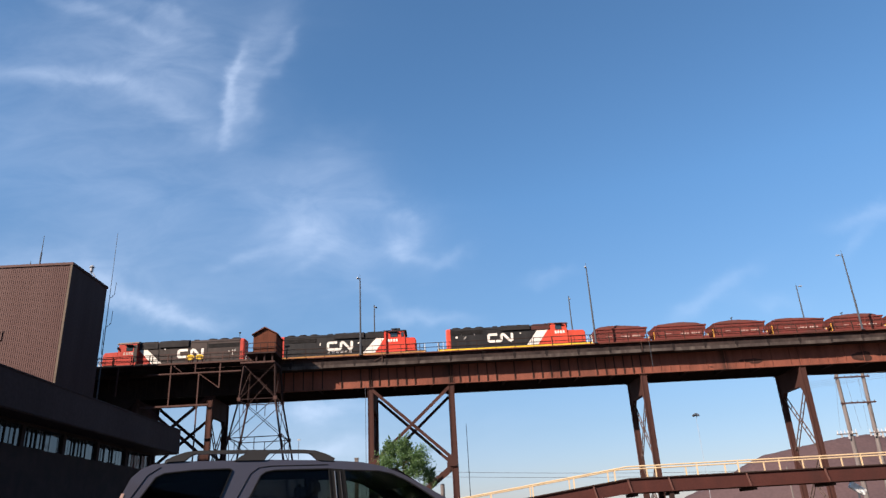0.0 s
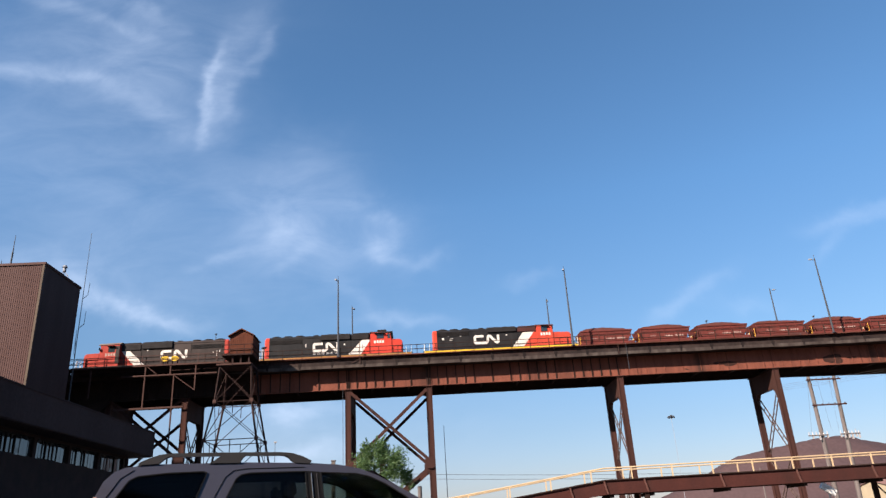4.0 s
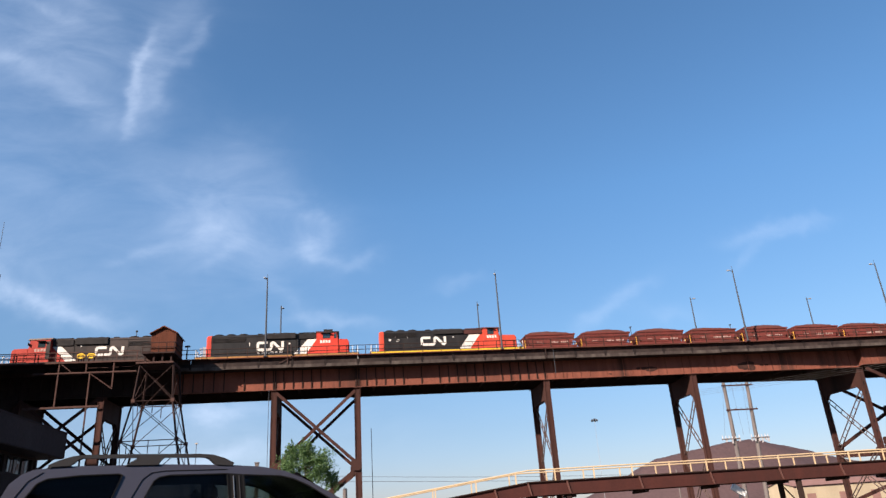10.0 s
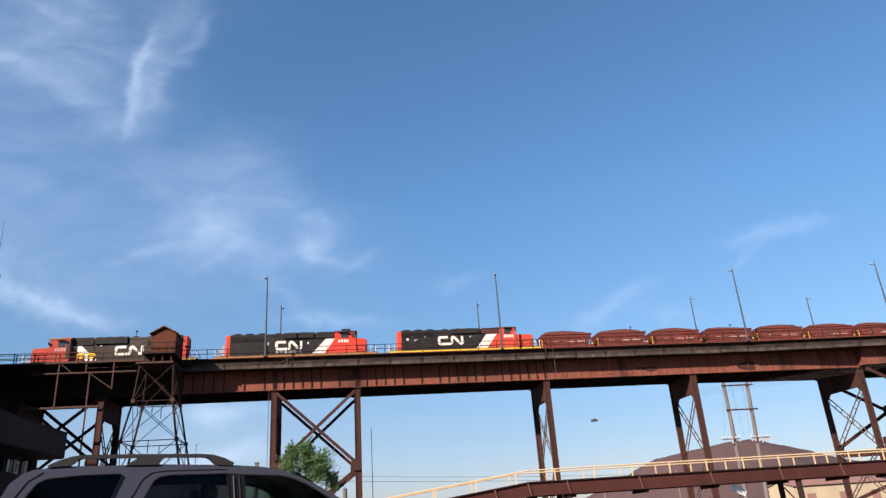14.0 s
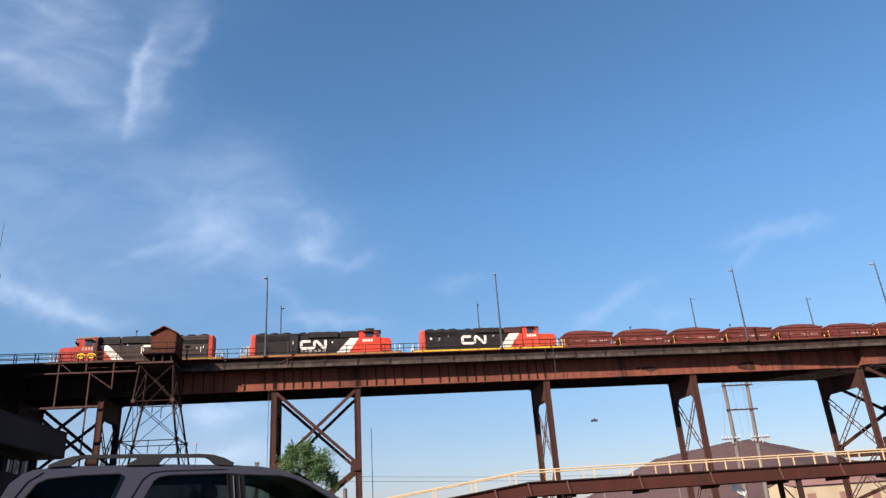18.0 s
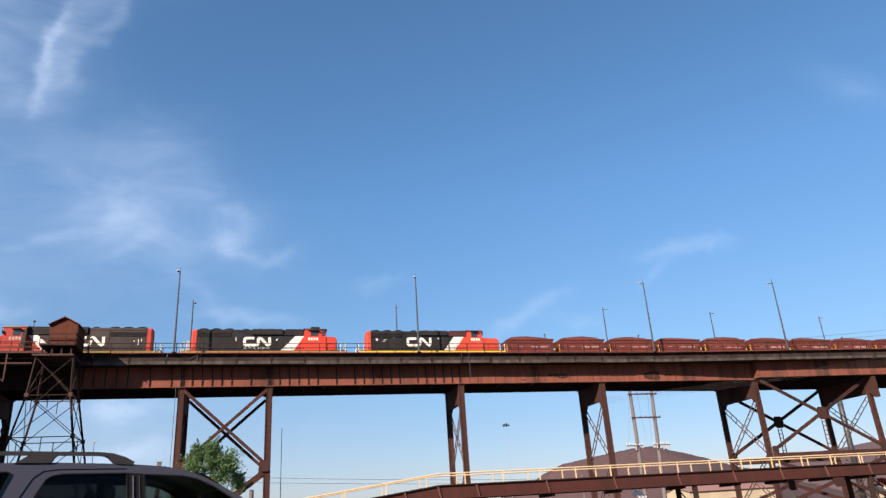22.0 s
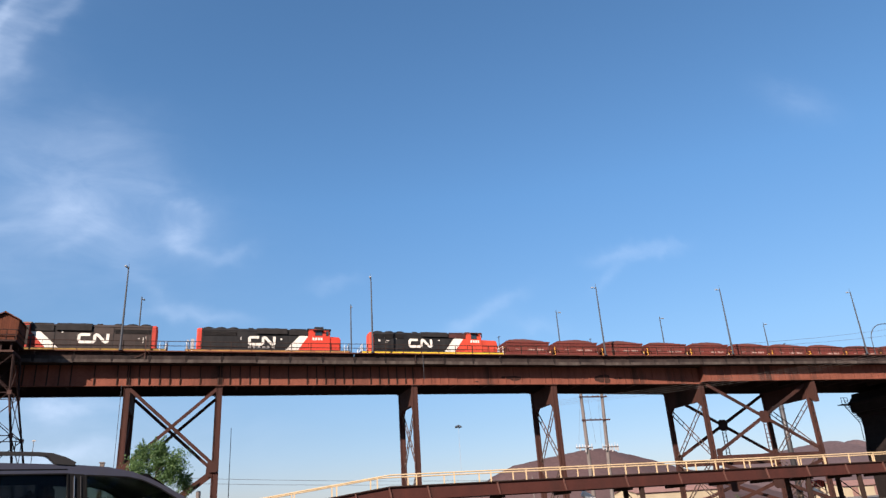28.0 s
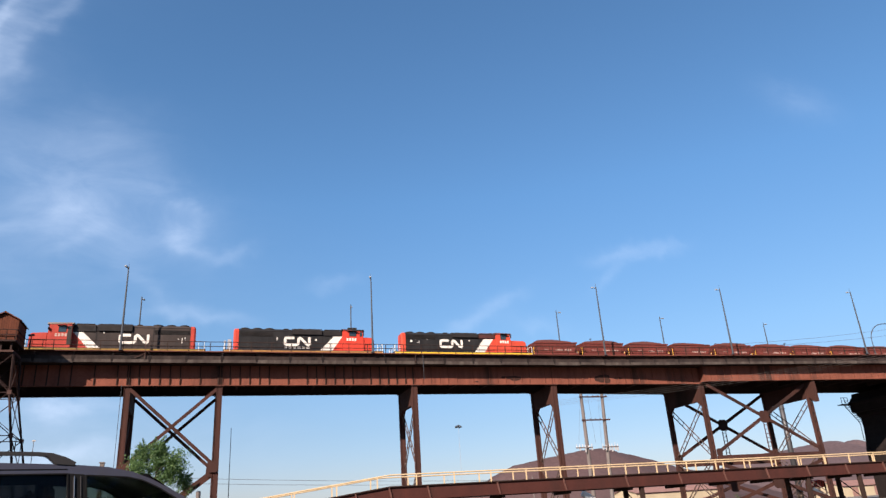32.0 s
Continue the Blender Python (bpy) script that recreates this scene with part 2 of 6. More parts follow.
LOCO_ORANGE = mat("faded_orange_red_paint", (0.39, 0.052, 0.027), (0.31, 0.040, 0.022), 0.6, 0, 0.9, 0.04, (1, 1, 0.4), grain=0.16, dirt=(0.27, 0.060, 0.040), dirt_amount=0.3)
LOCO_BROWN = mat("dusty_brown_roof_paint", (0.062, 0.024, 0.021), (0.042, 0.018, 0.016), 0.8, 0, 1.2, 0.1)
LOCO_WHITE = mat("off_white_paint", (0.56, 0.53, 0.48), (0.46, 0.43, 0.39), 0.6, 0, 1.2, 0.05, (1, 1, 0.4), grain=0.12)
LOCO_YELLOW = mat("sill_stripe_yellow", (0.56, 0.37, 0.02), (0.44, 0.28, 0.02), 0.6, 0, 1.5, 0.05, grain=0.15)
LOCO_SILL_DULL = mat("dirty_sill_stripe", (0.27, 0.14, 0.04), (0.18, 0.085, 0.04), 0.7, 0, 1.5, 0.05, grain=0.2)
LOCO_SILL_MID = mat("worn_yellow_stripe", (0.24, 0.15, 0.03), (0.12, 0.07, 0.03), 0.7, 0, 1.5, 0.05, (1, 1, 1), grain=0.25)
LOCO_UNDER = mat("underframe_grime", (0.035, 0.028, 0.025), (0.05, 0.04, 0.035), 0.85, 0, 2.0, 0.2)
LOCO_GLASS = glass("cab_glass", (0.02, 0.03, 0.035))
CAR_RED = mat("oxide_red_hopper", (0.125, 0.031, 0.0245), (0.085, 0.0235, 0.0190), 0.8, 0, 0.9, 0.12, (1, 1, 0.35), dirt=(0.055, 0.028, 0.024), dirt_amount=0.4)
ORE = mat("taconite_pellets", (0.084, 0.0294, 0.0231), (0.0546, 0.0217, 0.0182), 0.95, 0, 3.0, 0.8, fine=10)
CAR_MARK = mat("chalky_marking", (0.38, 0.27, 0.23), (0.22, 0.14, 0.12), 0.8, 0, 4.0, 0.0)
CAR_YELLOW = mat("grab_yellow", (0.5625, 0.3150, 0.0300), (0.4500, 0.2400, 0.0300), 0.6, 0, 3.0, 0.0)


def clear_glass(name, tint, ior=1.45):
    """See-through tinted glass."""
    m = bpy.data.materials.new(name)
    m.use_nodes = True
    b = m.node_tree.nodes["Principled BSDF"]
    b.inputs["Base Color"].default_value = (*tint, 1)
    b.inputs["Roughness"].default_value = 0.02
    b.inputs["IOR"].default_value = ior
    b.inputs["Transmission Weight"].default_value = 1.0
    return m


# ---------- mesh helpers ----------
def box(bm, x0, x1, y0, y1, z0, z1):
    v = [bm.verts.new(p) for p in ((x0, y0, z0), (x1, y0, z0), (x1, y1, z0), (x0, y1, z0), (x0, y0, z1), (x1, y0, z1), (x1, y1, z1), (x0, y1, z1))]
    for f in ((0, 3, 2, 1), (4, 5, 6, 7), (0, 1, 5, 4), (1, 2, 6, 5), (2, 3, 7, 6), (3, 0, 4, 7)):
        bm.faces.new([v[i] for i in f])


def beam(bm, p, q, w, h, upward=(0, 0, 1)):
    """A bar of width w and depth h from p to q."""
    p, q = Vector(p), Vector(q)
    d = (q - p).normalized()
    side = d.cross(Vector(upward))
    if side.length < 1e-4:
        side = d.cross(Vector((0, 1, 0)))
    side.normalize()
    top = side.cross(d)
    v = []
    for c in (p, q):
        for a, b in ((-1, -1), (1, -1), (1, 1), (-1, 1)):
            v.append(bm.verts.new(c + side * (a * w / 2) + top * (b * h / 2)))
    for f in ((0, 1, 2, 3), (7, 6, 5, 4), (0, 4, 5, 1), (1, 5, 6, 2), (2, 6, 7, 3), (3, 7, 4, 0)):
        bm.faces.new([v[i] for i in f])


def tube(bm, p, q, r, n=8, r2=None):
    p, q = Vector(p), Vector(q)
    d = (q - p).normalized()
    s = d.orthogonal().normalized()
    t = d.cross(s)
    rings = []
    for c, rad in ((p, r), (q, r if r2 is None else r2)):
        rings.append([bm.verts.new(c + (s * math.cos(2 * math.pi * i / n) + t * math.sin(2 * math.pi * i / n)) * rad) for i in range(n)])
    for i in range(n):
        bm.faces.new((rings[0][i], rings[0][(i + 1) % n], rings[1][(i + 1) % n], rings[1][i]))
    bm.faces.new(rings[0][::-1]), bm.faces.new(rings[1])


def prism(bm, pts, y0, y1):
    """A polygon in x, z drawn out from y0 to y1."""
    a = [bm.verts.new((x, y0, z)) for x, z in pts]
    b = [bm.verts.new((x, y1, z)) for x, z in pts]
    n = len(pts)
    bm.faces.new(a), bm.faces.new(b[::-1])
    for i in range(n):
        bm.faces.new((a[i], b[i], b[(i + 1) % n], a[(i + 1) % n]))


def mesh_of(name, bm, material, bevel=0.0, smooth=False):
    bmesh.ops.recalc_face_normals(bm, faces=bm.faces[:])
    if bevel:
        bmesh.ops.bevel(bm, geom=bm.edges[:], offset=bevel, segments=2, affect="EDGES", clamp_overlap=True)
    me = bpy.data.meshes.new(name)
    bm.to_mesh(me)
    bm.free()
    me.materials.append(material)
    if smooth:
        me.polygons.foreach_set("use_smooth", [True] * len(me.polygons))
    return me


def part(name, bm, material, parent, label="", bevel=0.0, smooth=False, kind=""):
    ob = new(name, mesh_of(name, bm, material, bevel, smooth))
    ob.parent = parent
    return tagged(ob, label, "", "", kind)


def again(name, me, parent, m=None):
    """One more piece on a mesh that exists already."""
    ob = new(name, me)
    ob.parent = parent
    if m is not None:
        ob.matrix_basis = m
    return ob


def thing(name, m, label, category, group="", kind=""):
    ob = new(name)
    ob.empty_display_size = 0.5
    ob.matrix_basis = m
    return tagged(ob, label, category, group, kind)


def bars(name, items, material, parent, label=""):
    """One mesh of several boxes (x0, x1, y0, y1, z0, z1)."""
    bm = bmesh.new()
    for b in items:
        box(bm, *b)
    return part(name, bm, material, parent, label)


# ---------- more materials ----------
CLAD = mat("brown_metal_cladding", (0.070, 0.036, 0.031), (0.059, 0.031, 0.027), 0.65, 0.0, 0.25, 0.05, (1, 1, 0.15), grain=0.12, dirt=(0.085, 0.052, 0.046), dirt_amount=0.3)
CLAD_TRIM = mat("pale_metal_trim", (0.077, 0.056, 0.0385), (0.063, 0.0455, 0.0315), 0.6, 0.0, 1.0, 0.05)
# darker claddings for faces turned from the sun, the shade put into the colour
DARK_CLAD = mat("dark_louvre_and_shaded_cladding", (0.044, 0.023, 0.020), (0.034, 0.018, 0.017), 0.8, 0.0, 0.4, 0.08, (1, 1, 0.2))
WING_CLAD = mat("near_black_shaded_cladding", (0.0378, 0.0245, 0.0245), (0.0284, 0.0189, 0.0189), 0.8, 0.0, 0.4, 0.08, (1, 1, 0.2))
DARK_BRICK = mat("dark_brown_wall", (0.0324, 0.0216, 0.0198), (0.0216, 0.0162, 0.0162), 0.9, 0.0, 1.5, 0.3)
PANE = glass("window_pane", (0.02, 0.024, 0.028), 0.05)
ROOF_GREY = mat("roof_felt", (0.09, 0.085, 0.085), (0.06, 0.06, 0.06), 0.95, 0, 0.5, 0.2)
HUT_WOOD = mat("stained_brown_boards", (0.0886, 0.0295, 0.0156), (0.0590, 0.0213, 0.0123), 0.85, 0, 1.2, 0.2, (3, 3, 0.3))
TOWER_STEEL = mat("rusty_angle_iron", (0.030, 0.017, 0.015), (0.020, 0.012, 0.011), 0.85, 0, 1.5, 0.15)
RUSTY_PIPE = mat("rusty_brown_pipe", (0.0643, 0.0355, 0.0294), (0.0459, 0.0257, 0.0214), 0.85, 0, 1.5, 0.15)
RAMP_STEEL = mat("rusty_ramp_girder", (0.050, 0.0165, 0.0125), (0.035, 0.013, 0.011), 0.85, 0, 0.5, 0.2, (1, 1, 0.3), dirt=(0.022, 0.012, 0.01), dirt_amount=0.4)
RAMP_RIB = mat("pale_rib_paint", (0.092, 0.044, 0.035), (0.07, 0.033, 0.027), 0.9, 0, 1.0, 0.1)
RAMP_YELLOW = mat("faded_yellow_rail_paint", (0.43, 0.325, 0.19), (0.375, 0.28, 0.165), 0.6, 0, 2.0, 0.05, grain=0.15)
BEIGE = mat("beige_rendered_wall", (0.33, 0.275, 0.185), (0.28, 0.232, 0.158), 0.9, 0, 0.3, 0.1, (1, 1, 0.3), grain=0.12)
TAN_ROOF = mat("tan_sheet_roof", (0.2040, 0.1190, 0.0986), (0.1700, 0.0986, 0.0850), 0.8, 0, 0.4, 0.1)
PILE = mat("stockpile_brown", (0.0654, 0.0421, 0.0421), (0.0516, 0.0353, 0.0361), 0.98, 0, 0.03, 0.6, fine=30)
# paler and bluer than PILE: distance haze put into the colour
HILL_FAR = mat("hazed_stockpile_brown", (0.0757, 0.0542, 0.0568), (0.0611, 0.0447, 0.0473), 0.98, 0, 0.02, 0.5, fine=30)
WOOD_POLE = mat("grey_brown_pole_wood", (0.1292, 0.1122, 0.1054), (0.0884, 0.0762, 0.0714), 0.9, 0, 1.5, 0.2, (3, 3, 0.2))
YARD_CONCRETE = mat("weathered_grey_concrete", (0.24, 0.22, 0.23), (0.18, 0.165, 0.17), 0.9, 0, 0.3, 0.2, (1, 1, 0.4))
TIMBER_BLACK = mat("near_black_timber", (0.014, 0.010, 0.009), (0.009, 0.007, 0.007), 0.95, 0, 1.0, 0.3)
PORCELAIN = mat("pale_insulator", (0.3375, 0.3172, 0.3105), (0.2430, 0.2295, 0.2228), 0.4, 0, 4.0, 0.0)
WIRE = mat("dull_wire", (0.10, 0.10, 0.10), (0.08, 0.08, 0.08), 0.6, 0.3, 3.0, 0.0)
CABLE_PALE = mat("weathered_aluminium_cable", (0.10, 0.09, 0.085), (0.08, 0.07, 0.065), 0.6, 0.0, 3.0, 0.0)
BARK = mat("grey_bark", (0.10, 0.075, 0.055), (0.06, 0.045, 0.035), 0.95, 0, 3.0, 0.6, (1, 1, 0.3))
WHITE_SHEET = mat("white_sheet", (0.55, 0.55, 0.54), (0.48, 0.48, 0.48), 0.6, 0, 1.0, 0.05)
SUV_PAINT = mat("grey_metallic_paint", (0.070, 0.069, 0.091), (0.063, 0.062, 0.082), 0.36, 0.5, 1.0, 0.0, grain=0.04, coat=0.4)
SUV_TRIM = mat("black_trim", (0.006, 0.006, 0.0065), (0.008, 0.008, 0.0085), 0.6, 0, 2.0, 0.05)
SUV_RAIL = mat("grey_rail_plastic", (0.0316, 0.0309, 0.0330), (0.0262, 0.0256, 0.0276), 0.5, 0, 3.0, 0.0, grain=0.08)
SUV_BRIGHT = mat("chrome_and_highlight", (0.62, 0.60, 0.58), (0.55, 0.53, 0.52), 0.2, 0.9, 4.0, 0.0, grain=0.05)
SUV_GLASS = glass("tinted_car_glass", (0.003, 0.003, 0.0035), 0.04)
SUV_REAR_GLASS = clear_glass("privacy_glass", (0.030, 0.027, 0.033), 1.21)
SUV_DOOR_GLASS = clear_glass("rear_door_glass", (0.13, 0.126, 0.125), 1.23)
SUV_FRONT_GLASS = clear_glass("lightly_tinted_glass", (0.30, 0.34, 0.31), 1.33)
SUV_FABRIC = mat("grey_seat_fabric", (0.24, 0.23, 0.22), (0.19, 0.18, 0.17), 0.95, 0, 6.0, 0.2)
SUV_GLASS.node_tree.nodes["Principled BSDF"].inputs["Specular IOR Level"].default_value = 0.18
RUBBER = mat("tyre_rubber", (0.02, 0.02, 0.02), (0.03, 0.03, 0.03), 0.9, 0, 6.0, 0.3)


def leaf_material():
    m = bpy.data.materials.new("leaf_green")
    m.use_nodes = True
    nt = m.node_tree
    N, L = nt.nodes.new, nt.links.new
    b = nt.nodes["Principled BSDF"]
    geo = N("ShaderNodeNewGeometry")
    ramp = N("ShaderNodeValToRGB")
    ramp.color_ramp.elements[0].color, ramp.color_ramp.elements[1].color = (0.032, 0.070, 0.019, 1), (0.110, 0.182, 0.052, 1)
    L(geo.outputs["Random Per Island"], ramp.inputs[0])
    L(ramp.outputs[0], b.inputs["Base Color"])
    b.inputs["Roughness"].default_value = 0.6
    b.inputs["Subsurface Weight"].default_value = 0.0
    tr = N("ShaderNodeBsdfTranslucent")
    L(ramp.outputs[0], tr.inputs["Color"])
    mx = N("ShaderNodeMixShader")
    mx.inputs[0].default_value = 0.42
    L(b.outputs[0], mx.inputs[1]), L(tr.outputs[0], mx.inputs[2])
    L(mx.outputs[0], nt.nodes["Material Output"].inputs["Surface"])
    return m


WOODS = mat("dark_wooded_slope", (0.035, 0.045, 0.02), (0.055, 0.05, 0.03), 0.95, 0, 0.05, 0.8)
LEAF = leaf_material()


# ---------- ground ----------
def build_ground():
    bm = bmesh.new()
    n = 24
    xs = [-3200 + 6400 * i / n for i in range(n + 1)]
    grid = [[bm.verts.new((x, y, 0)) for x in xs] for y in xs]
    for i in range(n):
        for j in range(n):
            bm.faces.new((grid[i][j], grid[i][j + 1], grid[i + 1][j + 1], grid[i + 1][j]))
    me = mesh_of("ground", bm, GROUND)
    tagged(new("ground", me), "worn grey asphalt and gravel yard", "ground", kind="structure")


GROUND = mat("asphalt_gravel", (0.10, 0.093, 0.086), (0.15, 0.135, 0.12), 0.95, 0, 0.25, 0.4, fine=40)
build_ground()

# ---------- railway viaduct ----------
RAIL_Z, EDGE_Z, FASCIA_Z, GIRDER_Z = 19.75, 20.53, 19.10, 16.90
TRACK_Y = 86.8


def near_edge(x):
    return 82.7 if x < 52 else max(82.7 - (x - 52) * 0.056, 79.2)


def far_edge(x):
    return 95.7 if x < 52 else min(95.7 + (x - 52) * 0.065, 99.5)


def girder_y(x):
    return 84.33 if x < 68 else 83.6


def outer_girder_y(x):
    """Past the last braced tower the girder follows the flaring deck edge."""
    return near_edge(x) + 1.45


def far_girder_y(x):
    return 90.72 if x < 51 else min(90.72 + (x - 51) * 0.135, 92.6)


BENTS = [-57.07, -45.26, -36.0, -27.17, -8.14, 1.5, 24.6, 43.8, 67.1, 85.4]
X0, X1 = -75.0, 150.0


def build_viaduct():
    via = thing("railway_viaduct", pose(0, 0, 0), "rusty brown steel plate-girder railway viaduct on tall columns", "viaduct", kind="structure")
    # plate girders, span by span
    stops = [X0] + BENTS[:4] + [-19.6] + BENTS[4:] + [109.0, 130.0, X1]
    # bold stiffeners are dark: the shadow lines beside them are put into their colour
    sti = bmesh.new()
    box(sti, -0.05, 0.05, -0.13, 0, 0, 1)
    sti_me = mesh_of("stiffener", sti, RUST_DARK)
    sti = bmesh.new()
    box(sti, -0.03, 0.03, -0.08, 0, 0, 1)
    sti_slim = mesh_of("stiffener", sti, RUST)
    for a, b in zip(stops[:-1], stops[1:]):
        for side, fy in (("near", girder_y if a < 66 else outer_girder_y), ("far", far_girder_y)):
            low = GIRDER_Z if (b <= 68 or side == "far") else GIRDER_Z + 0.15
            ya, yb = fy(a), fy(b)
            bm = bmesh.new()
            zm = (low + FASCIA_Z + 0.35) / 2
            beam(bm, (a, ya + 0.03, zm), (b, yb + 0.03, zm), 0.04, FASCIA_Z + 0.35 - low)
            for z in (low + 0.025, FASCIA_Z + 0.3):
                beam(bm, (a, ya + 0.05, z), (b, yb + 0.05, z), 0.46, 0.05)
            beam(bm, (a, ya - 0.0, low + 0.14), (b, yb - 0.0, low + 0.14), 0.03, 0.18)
            # far girders and those left of x -20: shade painted in by the darker colour
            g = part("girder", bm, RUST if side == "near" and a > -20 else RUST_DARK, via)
            if side == "near":
                count = max(2, round((b - a) / 1.11))
                for i in range(count + 1):
                    if i % 17 in (6, 8, 15) and i < count:
                        continue
                    x = a + (b - a) * i / count
                    x = min(max(x, a + 0.12), b - 0.12)
                    again("stiffener", sti_me if a < 24 else sti_slim, g, pose(x, fy(x) + 0.015, low + 0.05) @ Matrix.Diagonal((1, 1, FASCIA_Z + 0.25 - low, 1)))
    bm = bmesh.new()
    xe = BENTS[-2]
    box(bm, xe - 0.06, xe - 0.01, outer_girder_y(xe) - 0.1, girder_y(xe) - 0.05, GIRDER_Z + 0.15, FASCIA_Z + 0.3)
    part("end_plate", bm, RUST, via)
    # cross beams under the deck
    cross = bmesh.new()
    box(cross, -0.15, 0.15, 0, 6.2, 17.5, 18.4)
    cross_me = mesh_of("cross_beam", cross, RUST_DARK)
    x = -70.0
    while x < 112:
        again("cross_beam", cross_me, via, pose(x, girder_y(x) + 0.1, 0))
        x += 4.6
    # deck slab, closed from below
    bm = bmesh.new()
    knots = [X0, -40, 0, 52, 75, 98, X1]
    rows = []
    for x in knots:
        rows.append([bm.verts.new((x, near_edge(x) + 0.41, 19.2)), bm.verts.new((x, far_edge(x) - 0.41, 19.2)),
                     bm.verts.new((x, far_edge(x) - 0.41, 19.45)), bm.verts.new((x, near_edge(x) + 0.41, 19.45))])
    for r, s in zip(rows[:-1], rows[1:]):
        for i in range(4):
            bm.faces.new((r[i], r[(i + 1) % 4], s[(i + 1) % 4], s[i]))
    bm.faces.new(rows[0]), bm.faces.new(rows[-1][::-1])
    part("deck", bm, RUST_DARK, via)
    bm = bmesh.new()
    box(bm, X0, X1, 84.3, 94.2, 19.452, 19.52)
    part("ballast", bm, BALLAST, via, "brown gravel ballast")
    # concrete blocks below, a timber band set back in the shade above them, brackets at the joints
    panel_len = 3.81
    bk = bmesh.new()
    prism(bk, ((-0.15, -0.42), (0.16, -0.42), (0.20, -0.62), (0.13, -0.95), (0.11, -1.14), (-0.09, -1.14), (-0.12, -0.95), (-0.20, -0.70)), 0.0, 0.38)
    bk_me = mesh_of("bracket", bk, BRACKET_BLACK)
    rnd = random.Random(21)
    x = 1.6 - panel_len * 18
    while x < 118:
        xa, xb = x + 0.03, x + panel_len - 0.03
        for fy, s in ((near_edge, 1), (far_edge, -1)):
            dip = rnd.uniform(0.0, 0.07)
            # lip left of x -26 takes the dark band colour, its shade painted in
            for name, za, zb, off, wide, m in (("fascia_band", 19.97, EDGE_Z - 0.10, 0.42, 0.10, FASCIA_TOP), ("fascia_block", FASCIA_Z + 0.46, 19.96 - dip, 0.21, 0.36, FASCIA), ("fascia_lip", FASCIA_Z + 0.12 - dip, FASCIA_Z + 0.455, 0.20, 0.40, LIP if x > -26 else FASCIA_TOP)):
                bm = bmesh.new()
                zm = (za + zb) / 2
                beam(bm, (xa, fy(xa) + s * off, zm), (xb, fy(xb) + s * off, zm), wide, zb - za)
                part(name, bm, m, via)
            bm = bmesh.new()
            beam(bm, (xa - 0.03, fy(xa) + s * 0.22, EDGE_Z - 0.05), (xb + 0.03, fy(xb) + s * 0.22, EDGE_Z - 0.05), 0.54, 0.10)
            part("kerb_plank", bm, KERB, via, "rusty red deck edge angle")
        again("bracket", bk_me, via, pose(x, near_edge(x), EDGE_Z - 0.12))
        x += panel_len
    # thin dark patches painted on the web in place of cast shadows, ragged in outline
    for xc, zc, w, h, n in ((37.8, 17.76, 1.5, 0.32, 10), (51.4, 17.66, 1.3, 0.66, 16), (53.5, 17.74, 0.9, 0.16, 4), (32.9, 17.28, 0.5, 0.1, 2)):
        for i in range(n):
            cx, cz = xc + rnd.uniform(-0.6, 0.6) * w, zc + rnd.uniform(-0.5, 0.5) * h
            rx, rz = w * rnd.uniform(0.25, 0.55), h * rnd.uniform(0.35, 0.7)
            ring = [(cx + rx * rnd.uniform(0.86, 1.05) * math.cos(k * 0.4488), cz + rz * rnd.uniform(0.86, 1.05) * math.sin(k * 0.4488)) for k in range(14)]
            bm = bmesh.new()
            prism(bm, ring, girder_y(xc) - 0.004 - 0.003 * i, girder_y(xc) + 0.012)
            part("soot_scale", bm, SHADE_BROWN, via, "dark patch painted in place of a cast shadow")
    # rails on both tracks
    for y in (TRACK_Y - 0.75, TRACK_Y + 0.75, 90.55, 92.05):
        bm = bmesh.new()
        box(bm, X0, X1, y - 0.035, y + 0.035, RAIL_Z - 0.05, RAIL_Z)
        box(bm, X0, X1, y - 0.012, y + 0.012, RAIL_Z - 0.14, RAIL_Z - 0.05)
        box(bm, X0, X1, y - 0.07, y + 0.07, RAIL_Z - 0.165, RAIL_Z - 0.14)
        part("rail", bm, RAIL_STEEL, via)
    tie = bmesh.new()
    box(tie, -0.11, 0.11, -1.3, 1.3, 19.5, 19.585)
    tie_me = mesh_of("tie", tie, TIMBER)
    for y in (TRACK_Y, 91.3):
        x = -60.0
        while x < 110:
            again("tie", tie_me, via, pose(x, y, 0))
            x += 1.2
    # handrail along both edges
    post = bmesh.new()
    box(post, -0.04, 0.04, -0.04, 0.04, 0, 1.12)
    post_me = mesh_of("rail_post", post, RUST_DARK)
    for fy, s in ((near_edge, 1), (far_edge, -1)):
        x = -68.0
        while x < 118:
            again("rail_post", post_me, via, pose(x, fy(x) + s * 0.1, EDGE_Z - 0.01))
            x += 2.275
        for a, b in zip(knots[:-1], knots[1:]):
            for h in (0.58, 1.1):
                bm = bmesh.new()
                tube(bm, (a, fy(a) + s * 0.1, EDGE_Z + h), (b, fy(b) + s * 0.1, EDGE_Z + h), 0.038, 6)
                part("handrail", bm, RUST_DARK, via)
    build_bents(via)
    return via


